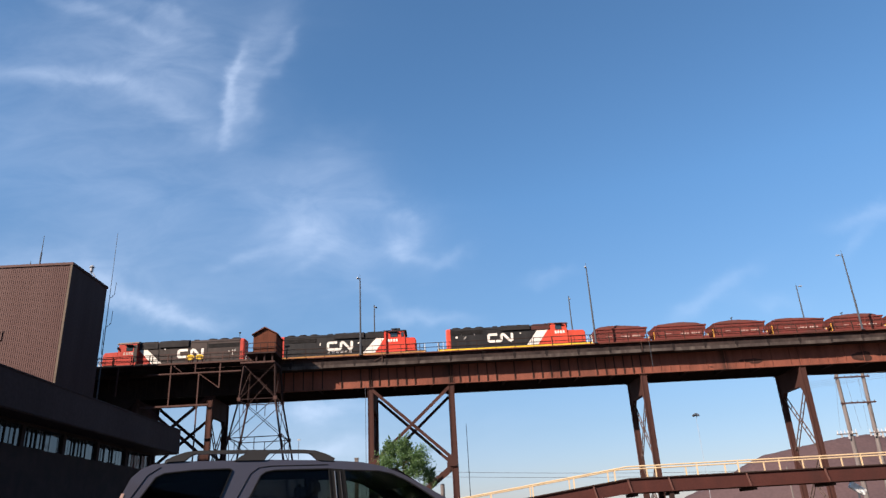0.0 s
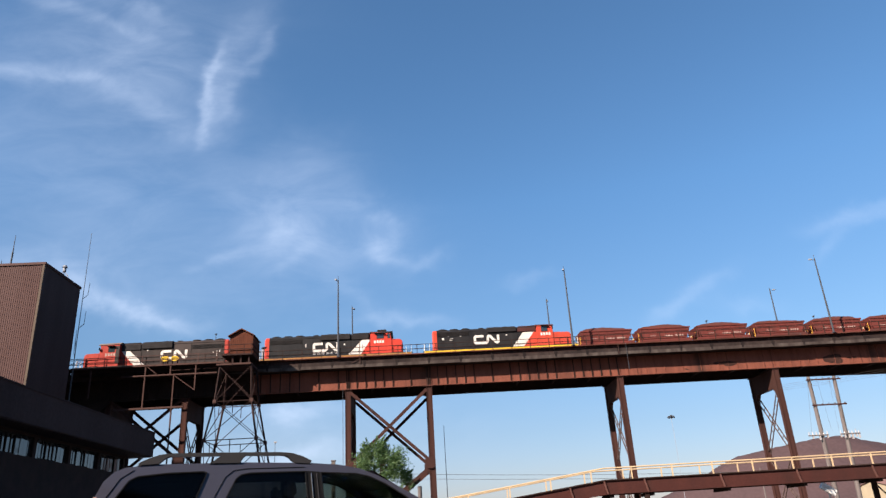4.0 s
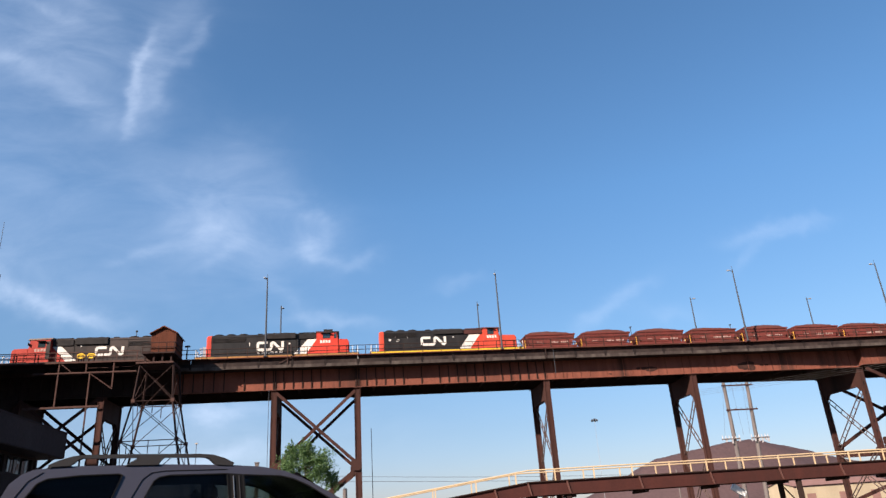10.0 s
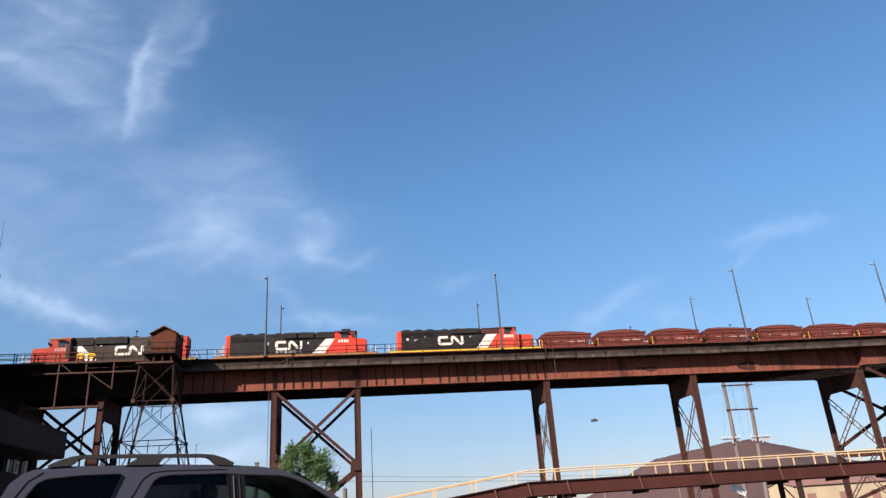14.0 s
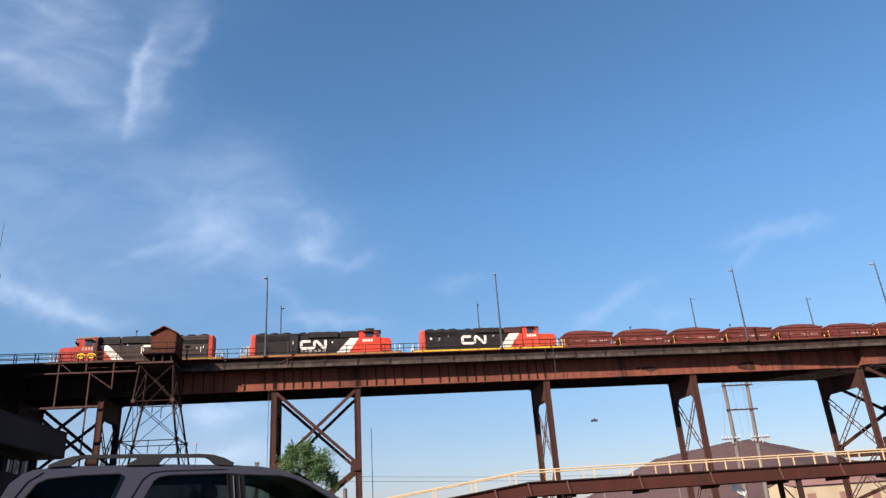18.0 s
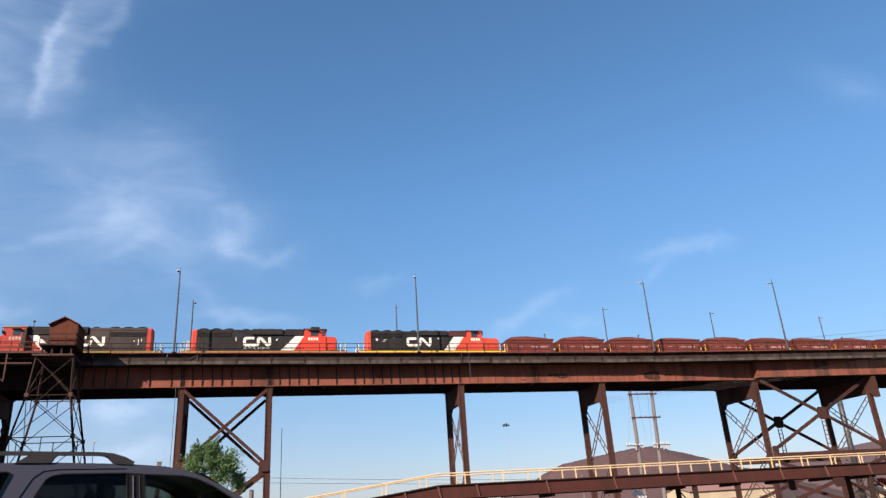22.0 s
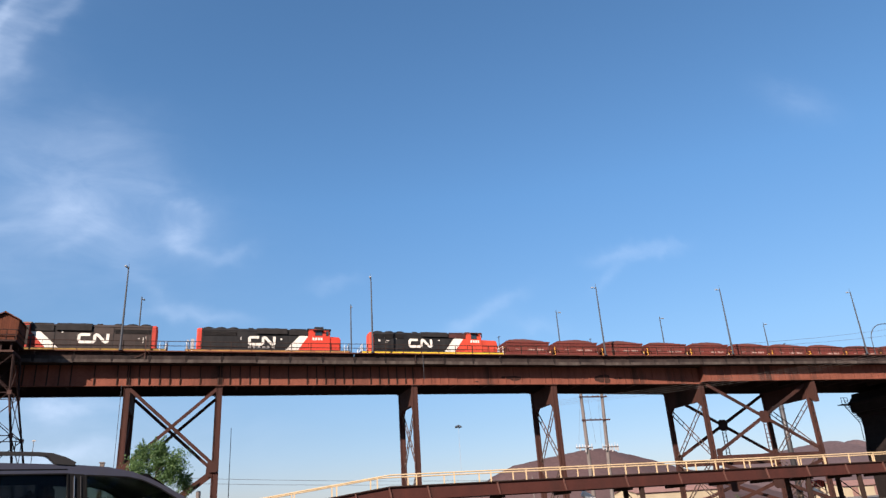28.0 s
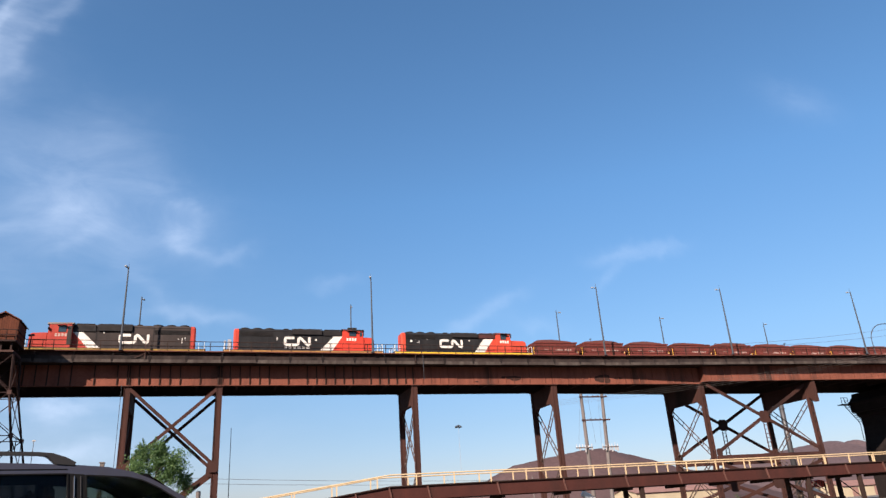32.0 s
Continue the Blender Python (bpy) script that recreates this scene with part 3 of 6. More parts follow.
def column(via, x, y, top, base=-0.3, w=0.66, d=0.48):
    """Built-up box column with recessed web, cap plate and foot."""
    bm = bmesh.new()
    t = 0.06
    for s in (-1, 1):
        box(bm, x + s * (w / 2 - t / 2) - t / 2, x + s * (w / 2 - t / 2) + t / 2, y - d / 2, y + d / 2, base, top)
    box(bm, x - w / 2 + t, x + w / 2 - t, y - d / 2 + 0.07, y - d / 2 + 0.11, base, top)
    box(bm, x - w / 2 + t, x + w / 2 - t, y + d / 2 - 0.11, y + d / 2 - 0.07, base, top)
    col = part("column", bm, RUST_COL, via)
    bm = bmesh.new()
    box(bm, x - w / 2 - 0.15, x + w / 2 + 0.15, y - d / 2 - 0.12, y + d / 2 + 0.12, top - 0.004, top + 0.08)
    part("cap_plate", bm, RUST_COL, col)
    bm = bmesh.new()
    box(bm, x - 1.1, x + 1.1, y - 1.1, y + 1.1, -0.4, 0.7)
    part("footing", bm, FASCIA, col, "grey concrete footing")
    # lacing rivet strips on the outer face
    bm = bmesh.new()
    for s in (-1, 1):
        box(bm, x + s * (w / 2 - 0.16) - 0.05, x + s * (w / 2 - 0.16) + 0.05, y - d / 2 + 0.055, y - d / 2 + 0.07, base, top - 0.3)
    part("angle_strip", bm, RUST_COL, col)
    # dark hand holes down the laced columns of the widest bents
    if x > 60:
        bm = bmesh.new()
        z = 1.2
        while z < top - 1.0:
            box(bm, x - 0.13, x + 0.05, y - d / 2 + 0.058, y - d / 2 + 0.069, z, z + 0.42)
            z += 1.22
        part("hand_holes", bm, BRACKET_BLACK, col, "row of dark hand holes")
    return col


def lattice(via, p, q, w, r=0.05):
    """Ladder-like laced strut in the plane of the bent."""
    p, q = Vector(p), Vector(q)
    d = (q - p).normalized()
    n = d.cross(Vector((1, 0, 0))).normalized() * (w / 2)
    bm = bmesh.new()
    beam(bm, p + n, q + n, r * 2, r * 2), beam(bm, p - n, q - n, r * 2, r * 2)
    k = max(3, int((q - p).length / 1.1))
    for i in range(k):
        c = p.lerp(q, (i + 0.5) / k)
        beam(bm, c + n, c - n, r * 1.4, r * 1.4)
    part("laced_strut", bm, LACING, via, "pale laced strut")


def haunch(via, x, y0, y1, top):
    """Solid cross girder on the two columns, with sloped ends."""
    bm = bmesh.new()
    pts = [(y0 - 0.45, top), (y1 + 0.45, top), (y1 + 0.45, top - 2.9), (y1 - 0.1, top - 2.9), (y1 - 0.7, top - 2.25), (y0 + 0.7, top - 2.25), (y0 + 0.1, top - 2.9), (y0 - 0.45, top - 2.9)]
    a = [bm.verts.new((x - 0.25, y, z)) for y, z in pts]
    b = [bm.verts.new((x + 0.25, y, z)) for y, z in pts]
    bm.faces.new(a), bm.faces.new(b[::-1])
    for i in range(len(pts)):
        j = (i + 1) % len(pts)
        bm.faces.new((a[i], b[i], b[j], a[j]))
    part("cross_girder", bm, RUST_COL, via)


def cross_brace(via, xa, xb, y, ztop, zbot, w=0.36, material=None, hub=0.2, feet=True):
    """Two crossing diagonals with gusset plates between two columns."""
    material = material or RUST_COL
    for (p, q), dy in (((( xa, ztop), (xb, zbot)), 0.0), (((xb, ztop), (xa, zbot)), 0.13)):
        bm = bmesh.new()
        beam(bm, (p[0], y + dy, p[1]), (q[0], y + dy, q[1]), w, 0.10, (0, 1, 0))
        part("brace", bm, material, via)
    xm, zm = (xa + xb) / 2, (ztop + zbot) / 2
    plates = [(xm, zm, hub)]
    plates += [(xa, zbot, 0.5), (xb, zbot, 0.5)] if feet else [(xa, zbot - 0.25, 0.62), (xb, zbot - 0.25, 0.62)]
    for gx, gz, s in plates:
        bm = bmesh.new()
        prism(bm, ((gx - s, gz - s * 0.6), (gx - s * 0.6, gz - s), (gx + s * 0.6, gz - s), (gx + s, gz - s * 0.6), (gx + s, gz + s * 0.6), (gx + s * 0.6, gz + s), (gx - s * 0.6, gz + s), (gx - s, gz + s * 0.6)), y - 0.09, y - 0.065)
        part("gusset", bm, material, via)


def build_bents(via):
    for x in BENTS:
        yn, yf = girder_y(x) + 0.05, far_girder_y(x) + 0.05
        top = GIRDER_Z - 0.08
        column(via, x, yn, top), column(via, x, yf, top)
        haunch(via, x, yn + 0.42 - (1.5 if x > 80 else 0.0), yf - 0.42, top)
        lattice(via, (x, yn + 0.5, 14.06), (x, yf - 0.5, 7.48), 0.62)
        lattice(via, (x, yf - 0.5, 14.06), (x, yn + 0.5, 7.48), 0.62)
        lattice(via, (x, yn + 0.5, 6.6), (x, yf - 0.5, 0.9), 0.5)
        lattice(via, (x, yf - 0.5, 6.6), (x, yn + 0.5, 0.9), 0.5)
    # braced towers: pairs of bents
    for xa, xb in zip(BENTS[0:6:2], BENTS[1:6:2]):
        for y in (84.08, 91.02):
            high = xa > -20
            cross_brace(via, xa + 0.3, xb - 0.3, y, 16.5 if high else 16.8, 8.3 if high else 9.9, feet=False)
            cross_brace(via, xa + 0.3, xb - 0.3, y, 7.6 if high else 9.2, 0.9)
    for y0 in (girder_y, far_girder_y):
        xa, xb = BENTS[-2], BENTS[-1]
        xm = (xa + xb) / 2
        yy = y0(xm) - 0.1
        cross_brace(via, xa + 0.3, xb - 0.3, yy, 16.65, 7.4, 0.46, RUST_COL, 0.85)
        bm = bmesh.new()
        beam(bm, (xa, yy, 6.55), (xb, yy, 6.55), 0.4, 0.8)
        part("strut", bm, RUST_COL, via)
        cross_brace(via, xa + 0.3, xb - 0.3, yy, 5.8, 0.5, 0.46, RUST_COL, 0.85)
        bm = bmesh.new()
        for sx in (-0.3, 0.3):
            box(bm, xm + sx - 0.05, xm + sx + 0.05, yy - 0.05, yy + 0.05, 6.95, 11.1)
        for k in range(7):
            box(bm, xm - 0.3, xm + 0.3, yy - 0.03, yy + 0.03, 7.3 + k * 0.59, 7.38 + k * 0.59)
        part("laced_hanger", bm, RUST_COL, via)


viaduct = build_viaduct()


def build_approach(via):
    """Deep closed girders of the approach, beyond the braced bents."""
    # dark colour carries the shade at this end of the deck
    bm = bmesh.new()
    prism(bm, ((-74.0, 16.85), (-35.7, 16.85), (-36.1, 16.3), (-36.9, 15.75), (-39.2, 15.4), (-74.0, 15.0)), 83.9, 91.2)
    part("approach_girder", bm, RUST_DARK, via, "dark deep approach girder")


build_approach(viaduct)


def build_dock_pier():
    """The first solid bent of the dock, with stepped knee brackets."""
    ob = thing("dock_pier", pose(110, 82, 0), "dark massive steel and timber dock bent under the deck", "pier", kind="structure")
    bm = bmesh.new()
    pts = [(-4.4, 0), (-4.4, 7.6), (-3.9, 9.6), (-3.7, 11.4), (-3.8, 12.9), (-4.5, 13.2), (-4.5, 13.7), (-5.4, 13.75), (-5.5, 14.9), (-5.9, 15.3), (-5.3, 15.6), (-4.6, 16.4), (-4.5, 16.85), (14, 16.85), (14, 0)]
    prism(bm, pts, 1.6, 12.2)
    part("pier_wall", bm, TIMBER_BLACK, ob)
    for i in range(7):
        bm = bmesh.new()
        box(bm, -4.55, -4.4, 1.9 + i * 1.6, 2.25 + i * 1.6, 0, 8.2)
        part("batten", bm, TIMBER_BLACK, ob)
    bm = bmesh.new()
    tube(bm, (-6.9, 12.0, 15.0), (-4.4, 12.0, 12.0), 0.06, 6), tube(bm, (-6.5, 12.0, 15.6), (-4.0, 12.0, 12.6), 0.04, 6)
    tube(bm, (-4.4, 12.0, 12.0), (-4.5, 12.0, 9.2), 0.06, 6)
    for i in range(9):
        box(bm, -6.8 + i * 0.28, -6.5 + i * 0.28, 11.6, 12.2, 14.86 - i * 0.33, 14.92 - i * 0.33)
    box(bm, -7.9, -5.4, 11.4, 12.4, 15.0, 15.14)
    for x in (-7.85, -7.2, -6.5):
        box(bm, x - 0.03, x + 0.03, 11.4, 11.46, 15.14, 16.2)
    box(bm, -7.9, -6.4, 11.4, 11.46, 16.15, 16.22), box(bm, -7.9, -6.4, 11.4, 11.46, 15.65, 15.7)
    part("stair", bm, TIMBER_BLACK, ob)


build_dock_pier()


# ---------- light masts on the deck ----------
def light_mast(x, y, base, top, far=False):
    ob = thing("light_mast", pose(x, y, base), "tall slim dark steel lighting mast on the viaduct deck", "light mast", "masts on the viaduct")
    h = top - base
    bm = bmesh.new()
    tube(bm, (0, 0, 0), (0, 0, h), 0.125, 8, 0.07)
    part("pole", bm, POLE_GREY, ob)
    bm = bmesh.new()
    box(bm, -0.2, 0.2, -0.2, 0.2, 0, 0.06)
    part("base_plate", bm, POLE_GREY, ob)
    s = 1 if far else -1
    turn = pose(0, 0, 0, 0, 0, 70 if x < 40 else 0)
    bm = bmesh.new()
    beam(bm, (0, 0, h - 0.3), (s * 0.5, 0, h - 0.14), 0.05, 0.05)
    part("arm", bm, POLE_GREY, ob).matrix_basis = turn
    bm = bmesh.new()
    box(bm, min(s * 0.36, s * 0.78), max(s * 0.36, s * 0.78), -0.12, 0.12, h - 0.24, h - 0.08)
    part("lamp_head", bm, GALVANISED, ob, "pale grey lamp head", bevel=0.03).matrix_basis = turn
    bm = bmesh.new()
    tube(bm, (0, 0, h), (0, 0, h + (0.2 if far else 0.5)), 0.022, 5)
    part("spike", bm, POLE_GREY, ob)


for x, y, top in ((-9.1, 82.62, 30.2), (19.06, 82.62, 30.2), (51.3, 82.62, 30.3), (71.2, 81.2, 30.35), (94.95, 80.0, 30.45)):
    light_mast(x, y, EDGE_Z, top)
for x, y, top in ((-8.5, 94.9, 30.45), (18.95, 95.3, 30.4), (51.6, 95.6, 30.5), (71.5, 96.9, 30.45), (94.4, 98.6, 30.45)):
    light_mast(x, y, EDGE_Z, top, True)


# ---------- train ----------
def ribbon(bm, pts, w, y0, y1):
    """A flat band with mitred corners along pts in x, z."""
    n = len(pts)
    left, right = [], []
    for i, (x, z) in enumerate(pts):
        d0 = Vector((pts[i][0] - pts[i - 1][0], pts[i][1] - pts[i - 1][1])) if i else None
        d1 = Vector((pts[i + 1][0] - x, pts[i + 1][1] - z)) if i < n - 1 else None
        d0 = (d0 or d1).normalized()
        d1 = (d1 or d0).normalized()
        n0, n1 = Vector((-d0.y, d0.x)), Vector((-d1.y, d1.x))
        m = (n0 + n1)
        m = m.normalized() * (w / 2 / max(0.35, m.normalized().dot(n0)))
        left.append((x + m.x, z + m.y)), right.append((x - m.x, z - m.y))
    prism(bm, left + right[::-1], y0, y1)


def build_locomotive(stripe, label, lettered=False, long_nose=False, black=None, red=None, roof=None, cab_end=7.2, nose_end=8.5, nose_top=3.4, hood_top=4.42, mark=-1.0, slash=(1.58, 3.16, 4.55, 3.48), plates=(), upper=None, rear_panel=False):
    """Six-axle hood unit, cab end at +x, origin on the rail at its middle."""
    black, red = black or LOCO_BLACK, red or LOCO_RED
    upper = upper or LOCO_ROOF
    ht = hood_top
    lo = thing("locomotive", pose(0, 0, 0), label, "locomotive", "locomotives of the train")
    # frame and walkways
    bm = bmesh.new()
    box(bm, -9.7, 9.7, -1.5, 1.5, 1.12, 1.61)
    part("underframe", bm, LOCO_UNDER, lo, bevel=0.02)
    for s in (-1, 1):
        bm = bmesh.new()
        y = s * 1.515
        box(bm, -9.6, 9.6, min(y, y - s * 0.012), max(y, y - s * 0.012), 1.40, 1.575)
        part("sill_stripe", bm, stripe, lo, "yellow sill stripe")
    bm = bmesh.new()
    box(bm, -9.7, 9.7, -1.53, 1.53, 1.58, 1.64)
    part("walkway", bm, LOCO_UNDER, lo)
    # long hood: lower body, sloped shoulder, roof
    hw = 0.92
    bm = bmesh.new()
    sec = [(-hw, 1.53), (hw, 1.53), (hw, ht - 0.30), (hw - 0.28, ht), (-hw + 0.28, ht), (-hw, ht - 0.30)]
    a = [bm.verts.new((-7.95, y, z)) for y, z in sec]
    b = [bm.verts.new((4.55, y, z)) for y, z in sec]
    bm.faces.new(a), bm.faces.new(b[::-1])
    for i in range(6):
        bm.faces.new((a[i], a[(i + 1) % 6], b[(i + 1) % 6], b[i]))
    hood = part("long_hood", bm, black, lo, bevel=0.025)
    # red end cap at the rear
    bm = bmesh.new()
    sec2 = [(-hw - 0.012, 1.53), (hw + 0.012, 1.53), (hw + 0.012, ht - 0.33), (hw - 0.27, ht - 0.03), (-hw + 0.27, ht - 0.03), (-hw - 0.012, ht - 0.33)]
    a = [bm.verts.new((-8.5, y * 0.9, z if z < 3 else z - 0.12)) for y, z in sec2]
    m1 = [bm.verts.new((-8.35, y, z)) for y, z in sec2]
    b = [bm.verts.new((-7.95, y, z)) for y, z in sec2]
    bm.faces.new(a), bm.faces.new(b[::-1])
    for u, v in ((a, m1), (m1, b)):
        for i in range(6):
            bm.faces.new((u[i], u[(i + 1) % 6], v[(i + 1) % 6], v[i]))
    part("rear_end", bm, red, lo, "orange-red hood end")
    # doors along the hood, as slightly proud plates
    dm = bmesh.new()
    box(dm, -0.36, 0.36, -0.008, 0.008, 1.62, 3.35)
    door_me = mesh_of("hood_door", dm, black)
    for s in (-1, 1):
        for i in range(9):
            again("hood_door", door_me, hood, pose(-7.4 + i * 0.8, s * (hw + 0.004), 0))
    # paint: white slash, red forward part, on both sides
    for s in (-1, 1):
        y0, y1 = sorted((s * (hw + 0.014), s * (hw + 0.024)))
        bm = bmesh.new()
        prism(bm, ((slash[0], 1.54), (slash[1], 1.54), (slash[2], 3.55), (slash[3], 3.55)), y0, y1)
        part("white_slash", bm, LOCO_WHITE, lo, "white diagonal slash")
        bm = bmesh.new()
        prism(bm, ((slash[1] + 0.002, 1.54), (4.56, 1.54), (4.56, 3.55), (slash[2] + 0.002, 3.55)), y0, y1)
        part("red_panel", bm, red, lo)
        # emblem: one bent white band
        e0, e1 = sorted((s * (hw + 0.016), s * (hw + 0.03)))
        k = -s
        c = mark + 0.085 * k
        bm = bmesh.new()
        ribbon(bm, [(c + k * x, 2.3 + (z - 1.985) * 0.8) for x, z in ((-0.44, 3.22), (-1.42, 3.22), (-1.55, 3.05), (-1.55, 2.32), (-1.42, 2.15), (-0.12, 2.15), (0.05, 2.4), (0.05, 3.05), (0.2, 3.22), (0.38, 3.15), (1.05, 2.25), (1.22, 2.15), (1.38, 2.3), (1.38, 3.36))], 0.31, e0, e1)
        part("emblem", bm, LOCO_WHITE, lo, "white ribbon emblem")
        for i in range(6 if lettered else 0):
            bm = bmesh.new()
            x = mark - 1.55 + i * 0.53
            box(bm, x, x + (0.40 if i % 2 else 0.34), e0, e1, 1.98, 2.18)
            part("lettering_bar", bm, LOCO_WHITE, lo)
        # number bars on the cab side
        c0, c1 = sorted((s * 1.505, s * 1.515))
        for i in range(4):
            bm = bmesh.new()
            box(bm, 5.0 + i * 0.33, 5.23 + i * 0.33, c0, c1, 2.9, 3.24)
            part("number_bar", bm, CAR_MARK if rear_panel else LOCO_WHITE, lo)
    # cab
    ce = cab_end  # front of the cab
    drop = 4.42 - ht if long_nose else 0.0
    bm = bmesh.new()
    prism(bm, ((4.55, 1.53), (ce, 1.53), (ce, 3.2), (ce - 0.15, 4.22 - drop), (4.55, 4.3 - drop)), -1.5, 1.5)
    cab = part("cab", bm, red, lo, "orange-red driving cab", bevel=0.04)
    bm = bmesh.new()
    sec = [(-1.56, 4.2), (-1.2, 4.46), (-0.5, 4.56), (0.5, 4.56), (1.2, 4.46), (1.56, 4.2)]
    a = [bm.verts.new((4.45, y, z - drop)) for y, z in sec]
    b = [bm.verts.new((ce + 0.1, y, z - 0.04 - drop)) for y, z in sec]
    bm.faces.new(a), bm.faces.new(b[::-1])
    for i in range(6):
        bm.faces.new((a[i], a[(i + 1) % 6], b[(i + 1) % 6], b[i]))
    part("cab_roof", bm, roof or LOCO_ROOF, cab, "bleached tan cab roof" if roof else "sooty dark cab roof")
    for s in (-1, 1):
        if rear_panel:
            bm = bmesh.new()
            box(bm, 4.56, 4.98, min(s * 1.497, s * 1.506), max(s * 1.497, s * 1.506), 2.0, 4.12)
            part("cab_rear_panel", bm, black, cab, "black panel behind the cab window")
        y0, y1 = sorted((s * 1.49, s * 1.512))
        for x0, x1 in ((5.15, 5.85),) if long_nose else ((5.38, 6.18), (6.72, 6.95)):
            bm = bmesh.new()
            box(bm, x0, x1, y0, y1, 3.42 if long_nose else 3.52, 4.02)
            w = part("side_window", bm, LOCO_GLASS, cab, "dark cab window")
            bm = bmesh.new()
            for q in ((x0 - 0.05, x1 + 0.05, 3.37 if long_nose else 3.47, 3.42 if long_nose else 3.52), (x0 - 0.05, x1 + 0.05, 4.02, 4.06), (x0 - 0.05, x0, 3.42 if long_nose else 3.52, 4.02), (x1, x1 + 0.05, 3.42 if long_nose else 3.52, 4.02)):
                box(bm, q[0], q[1], y0 - 0.006, y1 + 0.006, q[2], q[3])
            part("window_frame", bm, LOCO_ROOF, cab)
        bm = bmesh.new()
        box(bm, 5.05, 6.0 if long_nose else 6.35, min(s * 1.5, s * 1.85), max(s * 1.5, s * 1.85), 4.08, 4.11)
        part("sunshade", bm, LOCO_ROOF, cab)
        bm = bmesh.new()
        box(bm, ce - 0.08, ce - 0.03, min(s * 1.5, s * 1.78), max(s * 1.5, s * 1.78), 3.6, 3.95)
        part("mirror", bm, LOCO_ROOF, cab)
    for y in (-0.75, 0.75):
        bm = bmesh.new()
        prism(bm, ((ce + 0.015, 3.3), (ce + 0.03, 3.3), (ce - 0.09, 4.05), (ce - 0.105, 4.05)), y - 0.55, y + 0.55)
        part("windscreen", bm, LOCO_GLASS, cab, "dark windscreen")
    # short nose
    bm = bmesh.new()
    nt, ne = nose_top, nose_end
    prism(bm, ((ce, 1.68), (ne, 1.68), (ne, nt - 0.35), (ne - 0.2, nt - 0.06), (ce, nt)), -1.42, 1.42)
    nose = part("nose", bm, red, lo, "orange-red short nose", bevel=0.06)
    bm = bmesh.new()
    box(bm, ne + 0.005, ne + 0.03, -0.35, 0.35, 1.7, 2.7)
    part("nose_door", bm, red, nose)
    for y in (-0.18, 0.18):
        bm = bmesh.new()
        tube(bm, (ne - 0.15, y, 2.75), (ne + 0.06, y, 2.75), 0.11, 10)
        part("headlight", bm, LOCO_WHITE, nose, "round headlight")
    # roof gear
    for x, r in ((-7.2, 0.62), (-5.75, 0.62), (-4.3, 0.62), (-0.6, 0.55), (0.75, 0.55)):
        bm = bmesh.new()
        tube(bm, (x, 0, ht - 0.02), (x, 0, ht + 0.12), r, 18), tube(bm, (x, 0, ht + 0.12), (x, 0, ht + 0.19), r * 0.8, 18)
        part("roof_fan", bm, LOCO_ROOF, hood)
    bm = bmesh.new()
    sec = [(-1.12, 3.72), (1.12, 3.72), (1.12, ht - 0.2), (0.8, ht + 0.06), (-0.8, ht + 0.06), (-1.12, ht - 0.2)]
    a = [bm.verts.new((-1.6, y, z)) for y, z in sec]
    b = [bm.verts.new((2.0, y, z)) for y, z in sec]
    bm.faces.new(a), bm.faces.new(b[::-1])
    for i in range(6):
        bm.faces.new((a[i], a[(i + 1) % 6], b[(i + 1) % 6], b[i]))
    part("brake_blister", bm, LOCO_ROOF, hood)
    bars("exhaust", [(-2.6, -2.0, -0.35, 0.35, ht - 0.02, ht + 0.18)], LOCO_ROOF, hood)
    bars("roof_hatch", [(2.4, 4.3, -0.7, 0.7, ht - 0.02, ht + 0.08)], upper, hood)
    for s in (-1, 1):
        y0, y1 = sorted((s * (hw - 0.01), s * (hw + 0.05)))
        bm = bmesh.new()
        for i in range(8):
            box(bm, -7.8, -4.0, y0, y1, 3.45 + i * 0.065, 3.49 + i * 0.065)
        part("radiator_grille", bm, LOCO_ROOF, hood)
        y0, y1 = sorted((s * (hw - 0.01), s * (hw + 0.12)))
        bm = bmesh.new()
        box(bm, 2.2, 4.5, y0, y1, 3.62, ht - 0.2)
        part("filter_box", bm, upper, hood, bevel=0.02)
    # horn and beacon
    bars("horn", [(4.0, 4.5, -0.15, 0.15, 4.44, 4.6)], LOCO_ROOF, cab)
    if not long_nose:
        bars("roof_cooler", [(5.4, 6.5, -0.6, 0.5, 4.5, 4.84)], LOCO_ROOF, cab, "dark roof cooler box")
    for s in (-1, 1):
        y0, y1 = sorted((s * (hw + 0.01), s * (hw + 0.03)))
        for x, z, w, h in plates:
            bars("body_plate", [(x - w / 2, x + w / 2, y0, y1, z - h / 2, z + h / 2)], LOCO_WHITE, hood, "small pale body plate")
        # tall louvred doors and a soot line under the roof
        bars("hood_rib", [(-7.9, 4.5, y0, y1 - 0.004 if s > 0 else y1, ht - 0.36, ht - 0.31)], LOCO_ROOF, hood)
        for x in (-3.9, -1.72, 2.1):
            bars("door_post", [(x - 0.03, x + 0.03, y0, y1, 1.62, ht - 0.37)], LOCO_ROOF, hood)
    # brake stand and boxes on the rear platform
    if not long_nose:
        bars("brake_stand", [(-9.15, -8.75, 0.35, 0.95, 1.64, 3.3)], GALVANISED, lo, "grey brake stand on the rear platform")
        bars("jumper_post", [(-9.5, -9.42, 0.9, 0.98, 1.64, 3.05), (-9.62, -9.36, 0.86, 1.02, 3.05, 3.3)], GALVANISED, lo)
